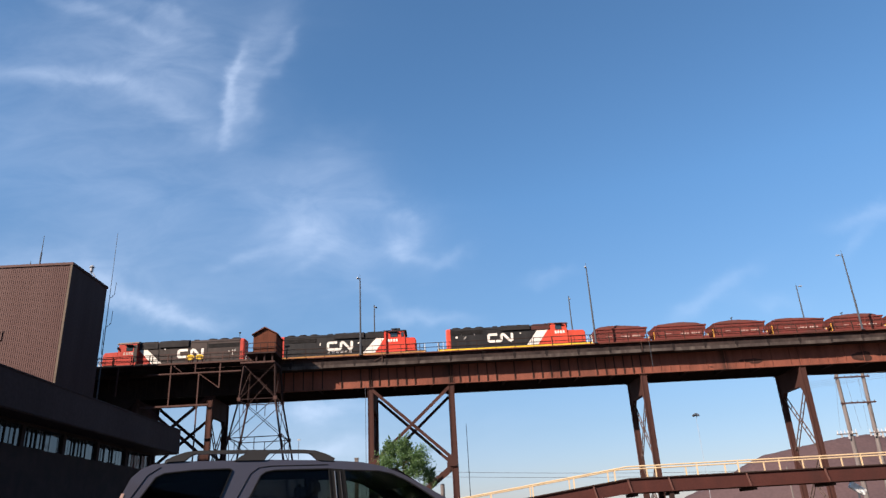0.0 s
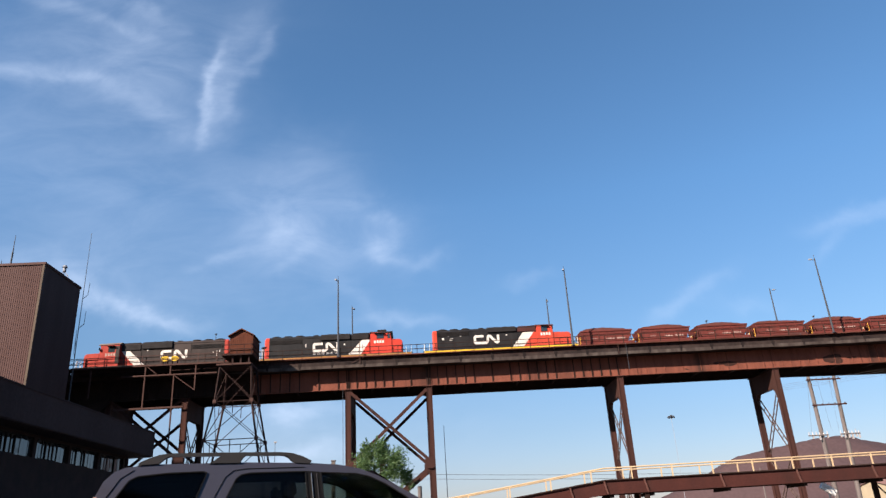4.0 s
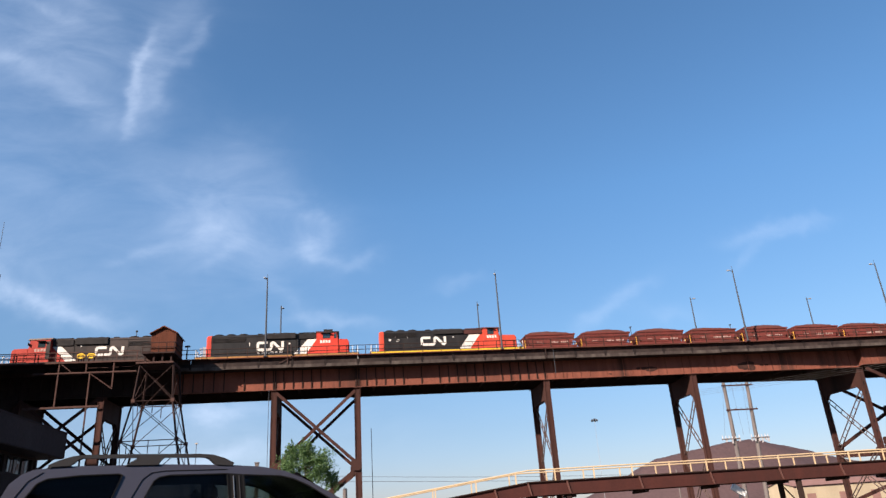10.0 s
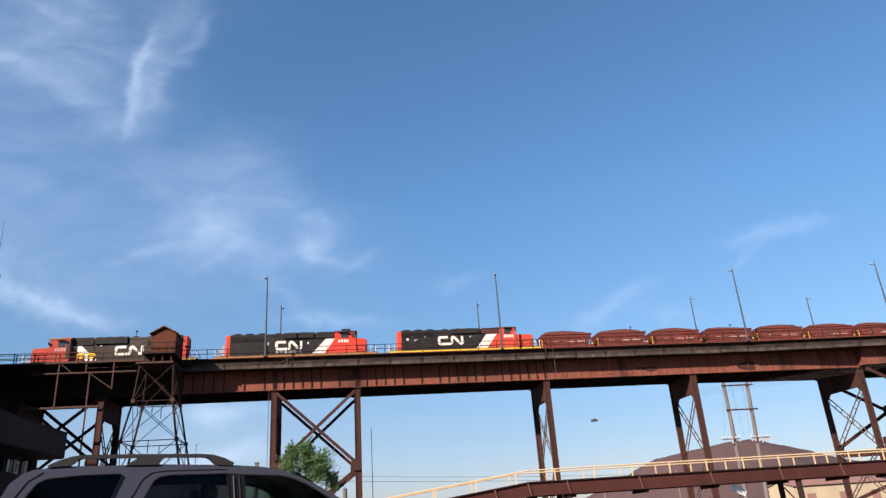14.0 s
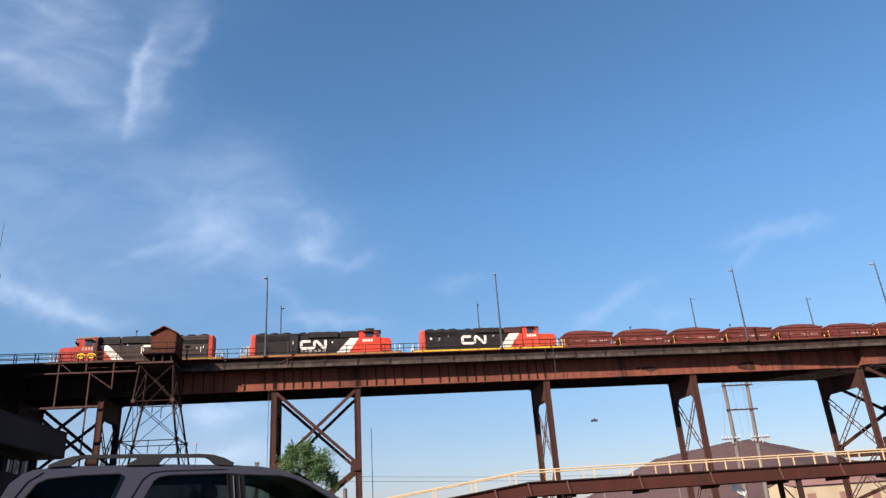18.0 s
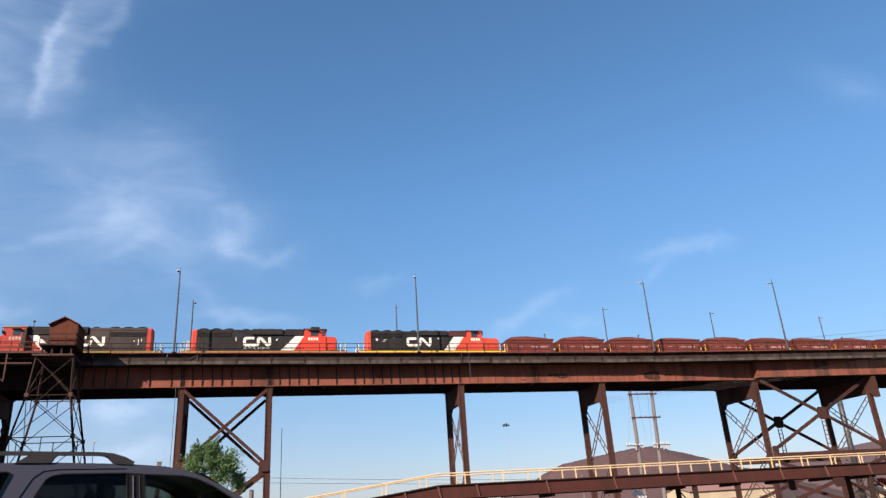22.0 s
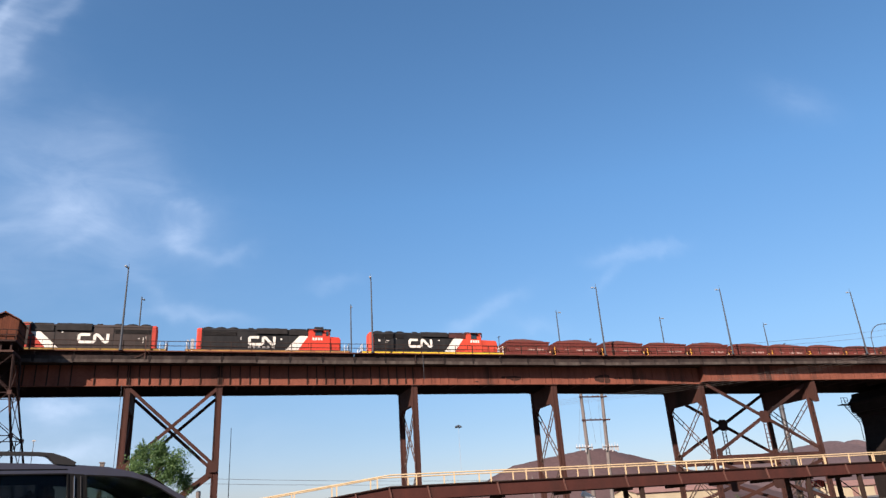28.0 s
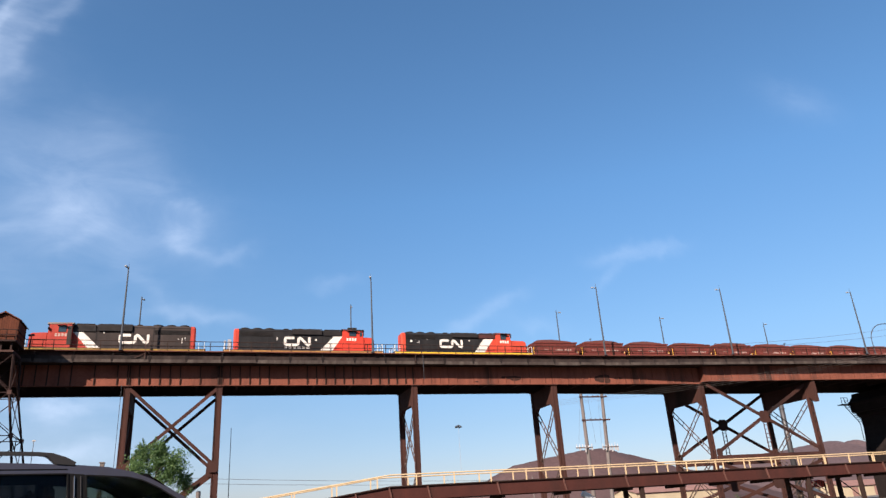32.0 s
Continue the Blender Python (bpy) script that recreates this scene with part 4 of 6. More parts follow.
    # handrails with stanchions
    for s in (-1, 1):
        bm = bmesh.new()
        tube(bm, (-9.4, s * 1.47, 2.5), (4.5, s * 1.47, 2.5), 0.02, 6)
        tube(bm, (ce + 0.1, s * 1.47, 2.5), (9.4, s * 1.47, 2.5), 0.02, 6)
        part("side_handrail", bm, LOCO_ROOF, lo)
        for x in [-9.4 + 1.39 * i for i in range(11)] + [7.3, 8.35, 9.4]:
            bm = bmesh.new()
            tube(bm, (x, s * 1.47, 1.52), (x, s * 1.47, 2.5), 0.018, 5)
            part("stanchion", bm, LOCO_ROOF, lo)
    for x in (-9.55, 9.55):
        bm = bmesh.new()
        tube(bm, (x, -1.3, 2.5), (x, 1.3, 2.5), 0.028, 6)
        for y in (-1.3, -0.45, 0.45, 1.3):
            tube(bm, (x, y, 1.66), (x, y, 2.5), 0.026, 5)
        part("end_rail", bm, LOCO_WHITE, lo, "white end handrail")
        sx = 1 if x > 0 else -1
        for s in (-1, 1):
            for dx in (0.0, -0.62 * sx):
                bm = bmesh.new()
                tube(bm, (x + dx, s * 1.5, 0.6), (x + dx, s * 1.5, 2.45), 0.028, 6)
                part("step_rail", bm, LOCO_WHITE, lo, "white step handrail")
        bm = bmesh.new()
        prism(bm, ((sx * 9.6, 1.45), (sx * 9.85, 1.1), (sx * 9.85, 0.25), (sx * 9.6, 0.25)), -1.45, 1.45)
        part("pilot", bm, LOCO_UNDER, lo)
        bm = bmesh.new()
        box(bm, min(sx * 9.7, sx * 10.45), max(sx * 9.7, sx * 10.45), -0.14, 0.14, 0.7, 1.0)
        part("coupler", bm, LOCO_UNDER, lo, bevel=0.03)
        for s in (-1, 1):
            bm = bmesh.new()
            for i in range(4):
                box(bm, min(sx * 9.0, sx * 9.55), max(sx * 9.0, sx * 9.55), min(s * 1.2, s * 1.52), max(s * 1.2, s * 1.52), 0.35 + i * 0.27, 0.39 + i * 0.27)
            part("step", bm, LOCO_UNDER, lo)
    # fuel tank and trucks
    bm = bmesh.new()
    prism(bm, ((-2.7, 1.12), (2.7, 1.12), (2.5, 0.35), (-2.5, 0.35)), -1.4, 1.4)
    part("fuel_tank", bm, LOCO_UNDER, lo, bevel=0.06)
    wheels = []
    for cx in (-6.4, 6.4):
        for s in (-1, 1):
            bm = bmesh.new()
            prism(bm, ((cx - 2.5, 0.62), (cx - 2.2, 0.92), (cx + 2.2, 0.92), (cx + 2.5, 0.62), (cx + 2.1, 0.42), (cx - 2.1, 0.42)), min(s * 1.0, s * 1.2), max(s * 1.0, s * 1.2))
            part("truck_frame", bm, LOCO_UNDER, lo)
        for dx in (-2.05, 0, 2.05):
            wheels.append((cx + dx, 0.51))
    for x, r in wheels:
        wheelset(lo, x, r)
    return lo


def wheelset(parent, x, r):
    key = "wheelset_%d" % round(r * 100)
    me = bpy.data.meshes.get(key)
    if me is None:
        bm = bmesh.new()
        for s in (-1, 1):
            tube(bm, (0, s * 0.68, 0), (0, s * 0.82, 0), r, 20)
            tube(bm, (0, s * 0.66, 0), (0, s * 0.69, 0), r + 0.025, 20)
            box(bm, -r * 0.7, r * 0.7, min(s * 0.82, s * 0.84), max(s * 0.82, s * 0.84), -0.05, 0.05)
        tube(bm, (0, -1.0, 0), (0, 1.0, 0), 0.08, 8)
        me = mesh_of(key, bm, LOCO_UNDER)
    ob = again("wheelset", me, parent, pose(x, 0, r))
    return ob


def build_ore_car():
    """Short ore hopper with a heaped load, origin on the rail at its middle."""
    car = thing("ore_car", pose(0, 0, 0), "rust-red short ore hopper heaped with brown pellets", "ore car", "ore cars of the train")
    L, W = 3.28, 1.48
    top, mid, low = 3.12, 1.55, 1.05
    bm = bmesh.new()
    rings = []
    for z, l, w in ((top, L, W), (mid + 0.25, L - 0.55, W), (low, L - 1.4, W - 0.55)):
        rings.append([bm.verts.new(p) for p in ((-l, -w, z), (l, -w, z), (l, w, z), (-l, w, z))])
    for r, s in zip(rings[:-1], rings[1:]):
        for i in range(4):
            bm.faces.new((r[i], r[(i + 1) % 4], s[(i + 1) % 4], s[i]))
    bm.faces.new(rings[-1])
    bm.faces.new(rings[0])
    body = part("hopper_body", bm, CAR_RED, car)
    for s in (-1, 1):
        bm = bmesh.new()
        y0, y1 = sorted((s * (W - 0.005), s * (W + 0.09)))
        box(bm, -L, L, y0, y1, top - 0.13, top + 0.05)
        part("top_chord", bm, CAR_RED, body, bevel=0.015)
        bm = bmesh.new()
        y0, y1 = sorted((s * (W - 0.005), s * (W + 0.07)))
        box(bm, -L + 0.15, L - 0.15, y0, y1, 2.66, 2.74)
        part("mid_rib", bm, CAR_RED, body)
        bm = bmesh.new()
        box(bm, -L - 0.1, L + 0.1, y0, y1, 1.42, 1.68)
        part("side_sill", bm, CAR_RED, body)
        for i in range(7):
            x = -L + 0.25 + i * (2 * L - 0.5) / 6
            bm = bmesh.new()
            y0, y1 = sorted((s * (W - 0.004), s * (W + 0.06)))
            box(bm, x - 0.045, x + 0.045, y0, y1, 1.68, top - 0.13)
            part("side_stake", bm, CAR_RED, body)
        y0, y1 = sorted((s * (W + 0.004), s * (W + 0.012)))
        for x0, x1, z0, z1 in ((-0.1, 0.22, 1.96, 2.18), (0.3, 0.6, 1.96, 2.18), (0.7, 0.95, 1.96, 2.14), (1.3, 1.48, 1.96, 2.2), (1.56, 1.75, 1.96, 2.2), (1.83, 2.02, 1.96, 2.2), (2.1, 2.3, 1.96, 2.2), (-1.9, -1.2, 2.12, 2.17)):
            bm = bmesh.new()
            box(bm, x0, x1, y0, y1, z0, z1)
            part("marking_bar", bm, CAR_MARK, body, "faded pale lettering bar")
        for x in (-L - 0.08, L + 0.08):
            bm = bmesh.new()
            tube(bm, (x, s * 1.4, 1.3), (x, s * 1.4, 2.5 if x < 0 else 2.0), 0.035, 5)
            for z in (1.5, 1.75, 2.0) if x > 0 else (1.6, 2.0, 2.4):
                tube(bm, (x, s * 1.4, z), (x, s * 1.05, z), 0.025, 5)
            part("grab_irons", bm, CAR_YELLOW, car, "yellow grab irons")
        bm = bmesh.new()
        box(bm, L - 0.02, L + 0.14, min(s * 1.0, s * 1.3), max(s * 1.0, s * 1.3), 1.62, 1.92)
        part("release_box", bm, LOCO_WHITE, car, "small white release box", bevel=0.02)
    for sx in (-1, 1):
        bm = bmesh.new()
        box(bm, min(sx * 2.4, sx * 3.45), max(sx * 2.4, sx * 3.45), -1.35, 1.35, 1.15, 1.3)
        part("end_platform", bm, LOCO_UNDER, car)
        bm = bmesh.new()
        for y in (-1.1, -0.4, 0.4, 1.1):
            beam(bm, (sx * 3.2, y, 1.3), (sx * 3.1, y, top - 0.1), 0.08, 0.08)
        part("end_post", bm, CAR_RED, car)
        bm = bmesh.new()
        box(bm, min(sx * 3.3, sx * 3.7), max(sx * 3.3, sx * 3.7), -0.13, 0.13, 0.75, 1.0)
        part("coupler", bm, LOCO_UNDER, car)
        bm = bmesh.new()
        tube(bm, (sx * 3.35, 0.8, 2.0), (sx * 3.42, 0.8, 2.0), 0.26, 12)
        part("brake_wheel", bm, LOCO_UNDER, car)
        for s in (-1, 1):
            bm = bmesh.new()
            prism(bm, ((sx * 2.2 - 1.15, 0.42), (sx * 2.2 - 0.5, 0.72), (sx * 2.2 + 0.5, 0.72), (sx * 2.2 + 1.15, 0.42), (sx * 2.2 + 0.5, 0.25), (sx * 2.2 - 0.5, 0.25)), min(s * 0.95, s * 1.1), max(s * 0.95, s * 1.1))
            part("truck_frame", bm, LOCO_UNDER, car)
        for dx in (-0.84, 0.84):
            wheelset(car, sx * 2.2 + dx, 0.42)
    return car, L, W, top


def ore_load(car, L, W, top, seed):
    """The heap, uneven and different in every car."""
    rnd = random.Random(seed)
    hump = [(rnd.uniform(-0.9, 0.9), rnd.uniform(0.10, 0.24), rnd.uniform(2.1, 3.2)) for _ in range(2)]
    bm = bmesh.new()
    nx, ny = 26, 10
    grid = []
    for i in range(nx + 1):
        row = []
        for j in range(ny + 1):
            u, v = i / nx * 2 - 1, j / ny * 2 - 1
            x, y = u * (L - 0.06), v * (W - 0.06)
            edge = min(1.0, (1 - abs(u)) * 4.5) ** 0.7 * min(1.0, (1 - abs(v)) * 3.0) ** 0.7
            h = sum(a * math.exp(-((x - c) / s) ** 2) for c, a, s in hump) * 0.8 + 0.26
            z = top - 0.02 + min(0.66, h) * edge + 0.05 * noise.noise((x * 2 + seed * 7, y * 2, seed))
            row.append(bm.verts.new((x, y, z)))
        grid.append(row)
    for i in range(nx):
        for j in range(ny):
            bm.faces.new((grid[i][j], grid[i + 1][j], grid[i + 1][j + 1], grid[i][j + 1]))
    part("ore_load", bm, ORE, car, "heaped brown iron-ore pellets", smooth=True)


TRAIN = []


def build_train():
    x_loco = (14.45, -6.3, -27.65)
    locos = [build_locomotive(LOCO_YELLOW, "black and orange-red diesel locomotive, bright yellow sill, beside ore cars", long_nose=True, red=LOCO_ORANGE, roof=LOCO_BROWN, cab_end=6.6, nose_end=8.8, nose_top=3.3, hood_top=4.34,
                              mark=-1.75, slash=(1.32, 2.72, 4.22, 2.86), plates=((-7.2, 3.15, 0.26, 0.26), (-6.55, 3.5, 0.1, 0.12), (-5.0, 3.45, 0.12, 0.12), (-6.25, 2.95, 0.34, 0.05), (-6.1, 3.15, 0.34, 0.05), (0.8, 3.3, 0.2, 0.12)), upper=LOCO_BROWN),
             build_locomotive(LOCO_SILL_DULL, "black and orange-red diesel locomotive with a dirty sill, middle of three", True, plates=((-3.45, 3.15, 0.1, 0.4), (1.3, 3.1, 0.18, 0.2), (0.9, 3.95, 0.2, 0.08))),
             build_locomotive(LOCO_SILL_MID, "weathered black and orange-red diesel locomotive, cab facing outward", long_nose=True, black=LOCO_FADED, red=LOCO_RED_FADED, roof=TAN_STEEL, cab_end=6.95, nose_end=8.75, nose_top=3.35, hood_top=4.54,
                              mark=-1.85, slash=(1.4, 2.7, 4.5, 3.5), plates=((1.35, 3.55, 0.14, 0.2), (-7.05, 2.75, 0.07, 0.7), (-7.35, 3.0, 0.06, 0.35), (-6.6, 2.9, 0.12, 0.12)), rear_panel=True)]
    for ob, x, turn in zip(locos, x_loco, (0, 0, 180)):
        TRAIN.append((ob, x, turn, 0.51))
    car, L, W, top = build_ore_car()
    cars = [car] + [copy_thing(car, pose(0, 0, 0)) for _ in range(12)]
    for i, c in enumerate(cars):
        ore_load(c, L, W, top, i + 1)
        TRAIN.append((c, 24.0 + 3.7 + 7.41 * i, 0, 0.42))


build_train()


# ---------- dark office building with a tall clad block ----------
def build_office():
    ob = thing("industrial_building", pose(-32.7, 60.0, 0), "brown metal-clad block above a dark low wing with a window band", "building")
    top = 24.9
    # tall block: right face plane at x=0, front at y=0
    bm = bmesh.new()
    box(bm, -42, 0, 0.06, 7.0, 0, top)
    part("block_wall", bm, WING_CLAD, ob, "dark brown cladding with shade in its colour")
    # unseen annex and screen wall, added behind the block to shade the left bents
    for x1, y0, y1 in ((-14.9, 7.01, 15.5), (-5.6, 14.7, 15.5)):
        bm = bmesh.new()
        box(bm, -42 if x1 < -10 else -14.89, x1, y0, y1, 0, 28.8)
        part("annex_wall", bm, WING_CLAD, ob, "dark brown cladding with shade in its colour")
    # ribbed cladding on the front, real folds
    bm = bmesh.new()
    pitch, depth = 0.18, 0.022
    prev = None
    x = -42.0
    while x < -0.16:
        for dx, d in ((0, 0), (0.07, 0), (0.09, depth), (0.16, depth)):
            cur = (bm.verts.new((x + dx, 0.052 - d, 6.0)), bm.verts.new((x + dx, 0.052 - d, top)))
            if prev:
                bm.faces.new((prev[0], cur[0], cur[1], prev[1]))
            prev = cur
        x += pitch
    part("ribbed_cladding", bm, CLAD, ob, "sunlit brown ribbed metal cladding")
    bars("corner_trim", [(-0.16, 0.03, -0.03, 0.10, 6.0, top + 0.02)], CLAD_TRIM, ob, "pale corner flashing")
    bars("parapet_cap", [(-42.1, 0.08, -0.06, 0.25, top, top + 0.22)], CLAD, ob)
    # side cap in a shaded copy of the front colour
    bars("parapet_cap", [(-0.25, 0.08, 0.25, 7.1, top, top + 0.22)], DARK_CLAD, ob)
    bars("roof", [(-42, -0.25, 0.25, 7.0, top + 0.002, top + 0.1)], ROOF_GREY, ob)
    bm = bmesh.new()
    for i in range(5):
        box(bm, -6.7, -5.35, -0.03, 0.02, 18.2 + i * 0.14, 18.29 + i * 0.14)
    v = part("louvre", bm, DARK_CLAD, ob, "dark wall louvre")
    bars("louvre_frame", [(-6.8, -5.25, -0.05, 0.0, 18.1, 18.2), (-6.8, -5.25, -0.05, 0.0, 18.9, 19.0), (-6.8, -6.7, -0.05, 0.0, 18.2, 18.9), (-5.35, -5.25, -0.05, 0.0, 18.2, 18.9)], CLAD, v)
    # low wing: fascia face at world x=-16.2, far end at world y=45
    fx, y0, y1 = 16.5, -48.0, -15.0
    bars("wing_roof", [(-30, fx - 0.06, y0, y1 - 0.06, 7.3, 7.4)], ROOF_GREY, ob)
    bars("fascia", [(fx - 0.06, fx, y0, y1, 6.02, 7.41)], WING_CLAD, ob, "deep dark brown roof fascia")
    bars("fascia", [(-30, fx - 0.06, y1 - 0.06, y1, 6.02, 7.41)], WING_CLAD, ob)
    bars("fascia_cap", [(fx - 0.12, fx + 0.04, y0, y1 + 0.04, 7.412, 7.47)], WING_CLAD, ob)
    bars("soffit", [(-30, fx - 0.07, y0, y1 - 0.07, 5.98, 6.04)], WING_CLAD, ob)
    wx = fx - 1.15
    bars("lower_wall", [(wx - 0.3, wx, y0, y1 - 1.0, 0, 4.98)], DARK_BRICK, ob)
    bars("lower_wall", [(-30, wx - 0.3, y1 - 1.3, y1 - 1.0, 0, 5.98)], DARK_BRICK, ob)
    bars("upper_wall", [(wx - 0.3, wx, y0, y1 - 1.0, 5.86, 5.98)], DARK_BRICK, ob)
    pane = bmesh.new()
    box(pane, -0.02, 0.02, -0.15, 0.15, 5.0, 5.85)
    pane_me = mesh_of("window_pane", pane, PANE)
    bay = 3.4
    y = y1 - 1.2
    rnd = random.Random(5)
    while y > y0 + 3:
        bars("pier", [(wx - 0.3, wx - 0.01, y - 0.28, y, 4.98, 5.86)], DARK_BRICK, ob)
        w = bars("window", [(wx - 0.16, wx - 0.1, y - bay, y - 0.28, 4.98, 5.04), (wx - 0.16, wx - 0.1, y - bay, y - 0.28, 5.80, 5.86)], SUV_TRIM, ob, "dark-framed strip window")
        for i in range(9):
            yc = y - 0.28 - 0.173 - i * 0.346
            again("pane", pane_me, w, pose(wx - 0.13, yc, 0, 0, rnd.uniform(-0.4, 0.4), rnd.uniform(-0.5, 0.5)))
            bm = bmesh.new()
            box(bm, wx - 0.19, wx - 0.10, yc - 0.206, yc - 0.14, 5.04, 5.80)
            part("mullion", bm, SUV_TRIM, w)
        y -= bay
    return ob


build_office()


def thin_mast(name, x, y, z0, z1, label, twigs=()):
    ob = thing(name, pose(x, y, z0), label, "antenna")
    bm = bmesh.new()
    h = z1 - z0
    tube(bm, (0, 0, 0), (0, 0, h * 0.55), 0.075, 6), tube(bm, (0, 0, h * 0.55), (0, 0, h), 0.045, 6, 0.02)
    part("mast", bm, POLE_GREY, ob)
    for z, s in twigs:
        bm = bmesh.new()
        tube(bm, (0, 0, z - z0), (0.45 * s, 0, z - z0 + 0.4), 0.03, 5), tube(bm, (0.45 * s, 0, z - z0 + 0.4), (0.5 * s, 0, z - z0 + 1.7), 0.025, 5)
        part("side_whip", bm, POLE_GREY, ob)
    return ob


thin_mast("antenna_mast", -32.55, 67.45, 0.0, 31.1, "tall thin radio mast standing beside the dark block", ((24.0, 1), (21.0, 1), (19.2, -0.3), (18.2, -0.3)))
thin_mast("antenna", -36.90, 62.0, 24.99, 28.77, "thin whip antenna on the flat roof")
thin_mast("antenna", -37.77, 62.0, 24.99, 26.27, "short whip antenna on the flat roof")


def build_roof_siren():
    ob = thing("roof_beacon", pose(-32.9, 63.9, 25.1), "small grey beacon on a tripod at the roof edge", "beacon")
    bm = bmesh.new()
    for a in (0, 120, 240):
        tube(bm, (0.4 * math.cos(radians(a)), 0.4 * math.sin(radians(a)), 0), (0, 0, 0.6), 0.04, 5)
    part("tripod", bm, GALVANISED, ob)
    bm = bmesh.new()
    tube(bm, (0, 0, 0.55), (0, 0, 0.95), 0.16, 10), tube(bm, (0, 0, 0.95), (0, 0, 1.15), 0.26, 10, 0.12)
    part("lamp", bm, GALVANISED, ob)


build_roof_siren()


# ---------- lattice tower with a cabin beside the deck ----------
def build_tower():
    ob = thing("watch_tower", pose(-20.05, 80.0, 0), "rusty lattice tower carrying a small brown wooden cabin", "tower")

    def corner(sx, sy, z):
        half = 1.72 + (19.2 - z) * 0.068 if z > 15.2 else 1.99 + (15.2 - z) * 0.188
        return (sx * half, (1.55 if sy > 0 else -1.4) + sy * (19.2 - z) * 0.105, z)

    for sx in (-1, 1):
        for sy in (-1, 1):
            bm = bmesh.new()
            beam(bm, corner(sx, sy, -0.2), corner(sx, sy, 15.2), 0.16, 0.16)
            beam(bm, corner(sx, sy, 15.15), corner(sx, sy, 19.25), 0.16, 0.16)
            part("leg", bm, TOWER_STEEL, ob)
            for z in (5.2, 11.05, 15.2):
                c = corner(sx, sy, z)
                bm = bmesh.new()
                box(bm, c[0] - 0.19, c[0] + 0.19, c[1] - 0.12, c[1] + 0.12, z - 0.2, z + 0.2)
                part("node_plate", bm, RUSTY_PIPE, ob)
    levels = [0.2, 5.2, 11.05, 15.2, 19.1]
    for za, zb in zip(levels[:-1], levels[1:]):
        faces = [((-1, -1), (1, -1)), ((-1, 1), (1, 1)), ((-1, -1), (-1, 1)), ((1, -1), (1, 1))]
        for p, q in faces:
            for (u, zu), (v, zv) in (((p, za), (q, zb)), ((q, za), (p, zb))):
                bm = bmesh.new()
                beam(bm, corner(*u, zu), corner(*v, zv), 0.065, 0.065)
                part("brace", bm, TOWER_STEEL, ob)
            bm = bmesh.new()
            beam(bm, corner(*p, zb), corner(*q, zb), 0.085, 0.085)
            part("strut", bm, TOWER_STEEL, ob)
            a, b = Vector(corner(*p, za)), Vector(corner(*q, za))
            bm = bmesh.new()
            m = (a + b) / 2
            beam(bm, m, (m.x, m.y, za - min(1.3, za)), 0.07, 0.07)
            part("hanger", bm, TOWER_STEEL, ob)
    # two platforms, railing, cabin
    bars("platform", [(-2.1, 1.75, -1.7, 1.6, 19.22, 19.42)], RUSTY_PIPE, ob)
    bars("platform", [(-1.6, 1.8, -1.75, 2.2, 20.29, 20.45)], TOWER_STEEL, ob)
    for x in (-1.3, -0.4, 0.5, 1.4):
        for y in (-1.3, 1.3):
            bm = bmesh.new()
            box(bm, x - 0.09, x + 0.09, y - 0.09, y + 0.09, 19.41, 20.3)
            part("stub_post", bm, TOWER_STEEL, ob)
    for x in (-1.55, -0.7, 0.1, 0.9, 1.75):
        bm = bmesh.new()
        box(bm, x - 0.03, x + 0.03, -1.72, -1.66, 20.45, 21.5)
        part("rail_post", bm, TOWER_STEEL, ob)
    for z in (20.95, 21.47):
        bm = bmesh.new()
        box(bm, -1.6, 1.8, -1.73, -1.65, z, z + 0.07)
        part("guard_rail", bm, TOWER_STEEL, ob)
        bm = bmesh.new()
        box(bm, 1.74, 1.81, -1.65, 2.15, z, z + 0.07)
        part("guard_rail", bm, TOWER_STEEL, ob)
    hx0, hx1, hy0, hy1 = -0.92, 1.72, -1.05, 2.2
    bm = bmesh.new()
    xm = (hx0 + hx1) / 2
    prism(bm, ((hx0, 20.45), (hx1, 20.45), (hx1, 22.62), (xm, 23.36), (hx0, 22.62)), hy0, hy1)
    cab = part("cabin", bm, HUT_WOOD, ob, "brown boarded cabin")
    n = 12
    for i in range(n):
        xa = hx0 + (hx1 - hx0) * i / n
        xb = hx0 + (hx1 - hx0) * (i + 1) / n - 0.02
        zt = 22.6 + 0.72 * (1 - abs((xa + xb) / 2 - xm) / (hx1 - xm)) - 0.06
        bm = bmesh.new()
        box(bm, xa + 0.01, xb, hy0 - 0.025, hy0 - 0.002, 20.46, zt)
        part("board", bm, HUT_WOOD, cab)
    for i in range(14):
        ya = hy0 + (hy1 - hy0) * i / 14
        bm = bmesh.new()
        box(bm, hx1 + 0.002, hx1 + 0.025, ya + 0.01, ya + (hy1 - hy0) / 14 - 0.01, 20.46, 22.55)
        part("board", bm, HUT_WOOD, cab)
    for s in (-1, 1):
        bm = bmesh.new()
        ex, ez = (hx0 - 0.16, 22.57) if s < 0 else (hx1 + 0.16, 22.57)
        prism(bm, ((xm, 23.38), (ex, ez), (ex, ez + 0.1), (xm, 23.5)), hy0 - 0.3, hy1 + 0.3)
        part("roof_slope", bm, HUT_WOOD, cab, "dark weathered roof slope")


build_tower()


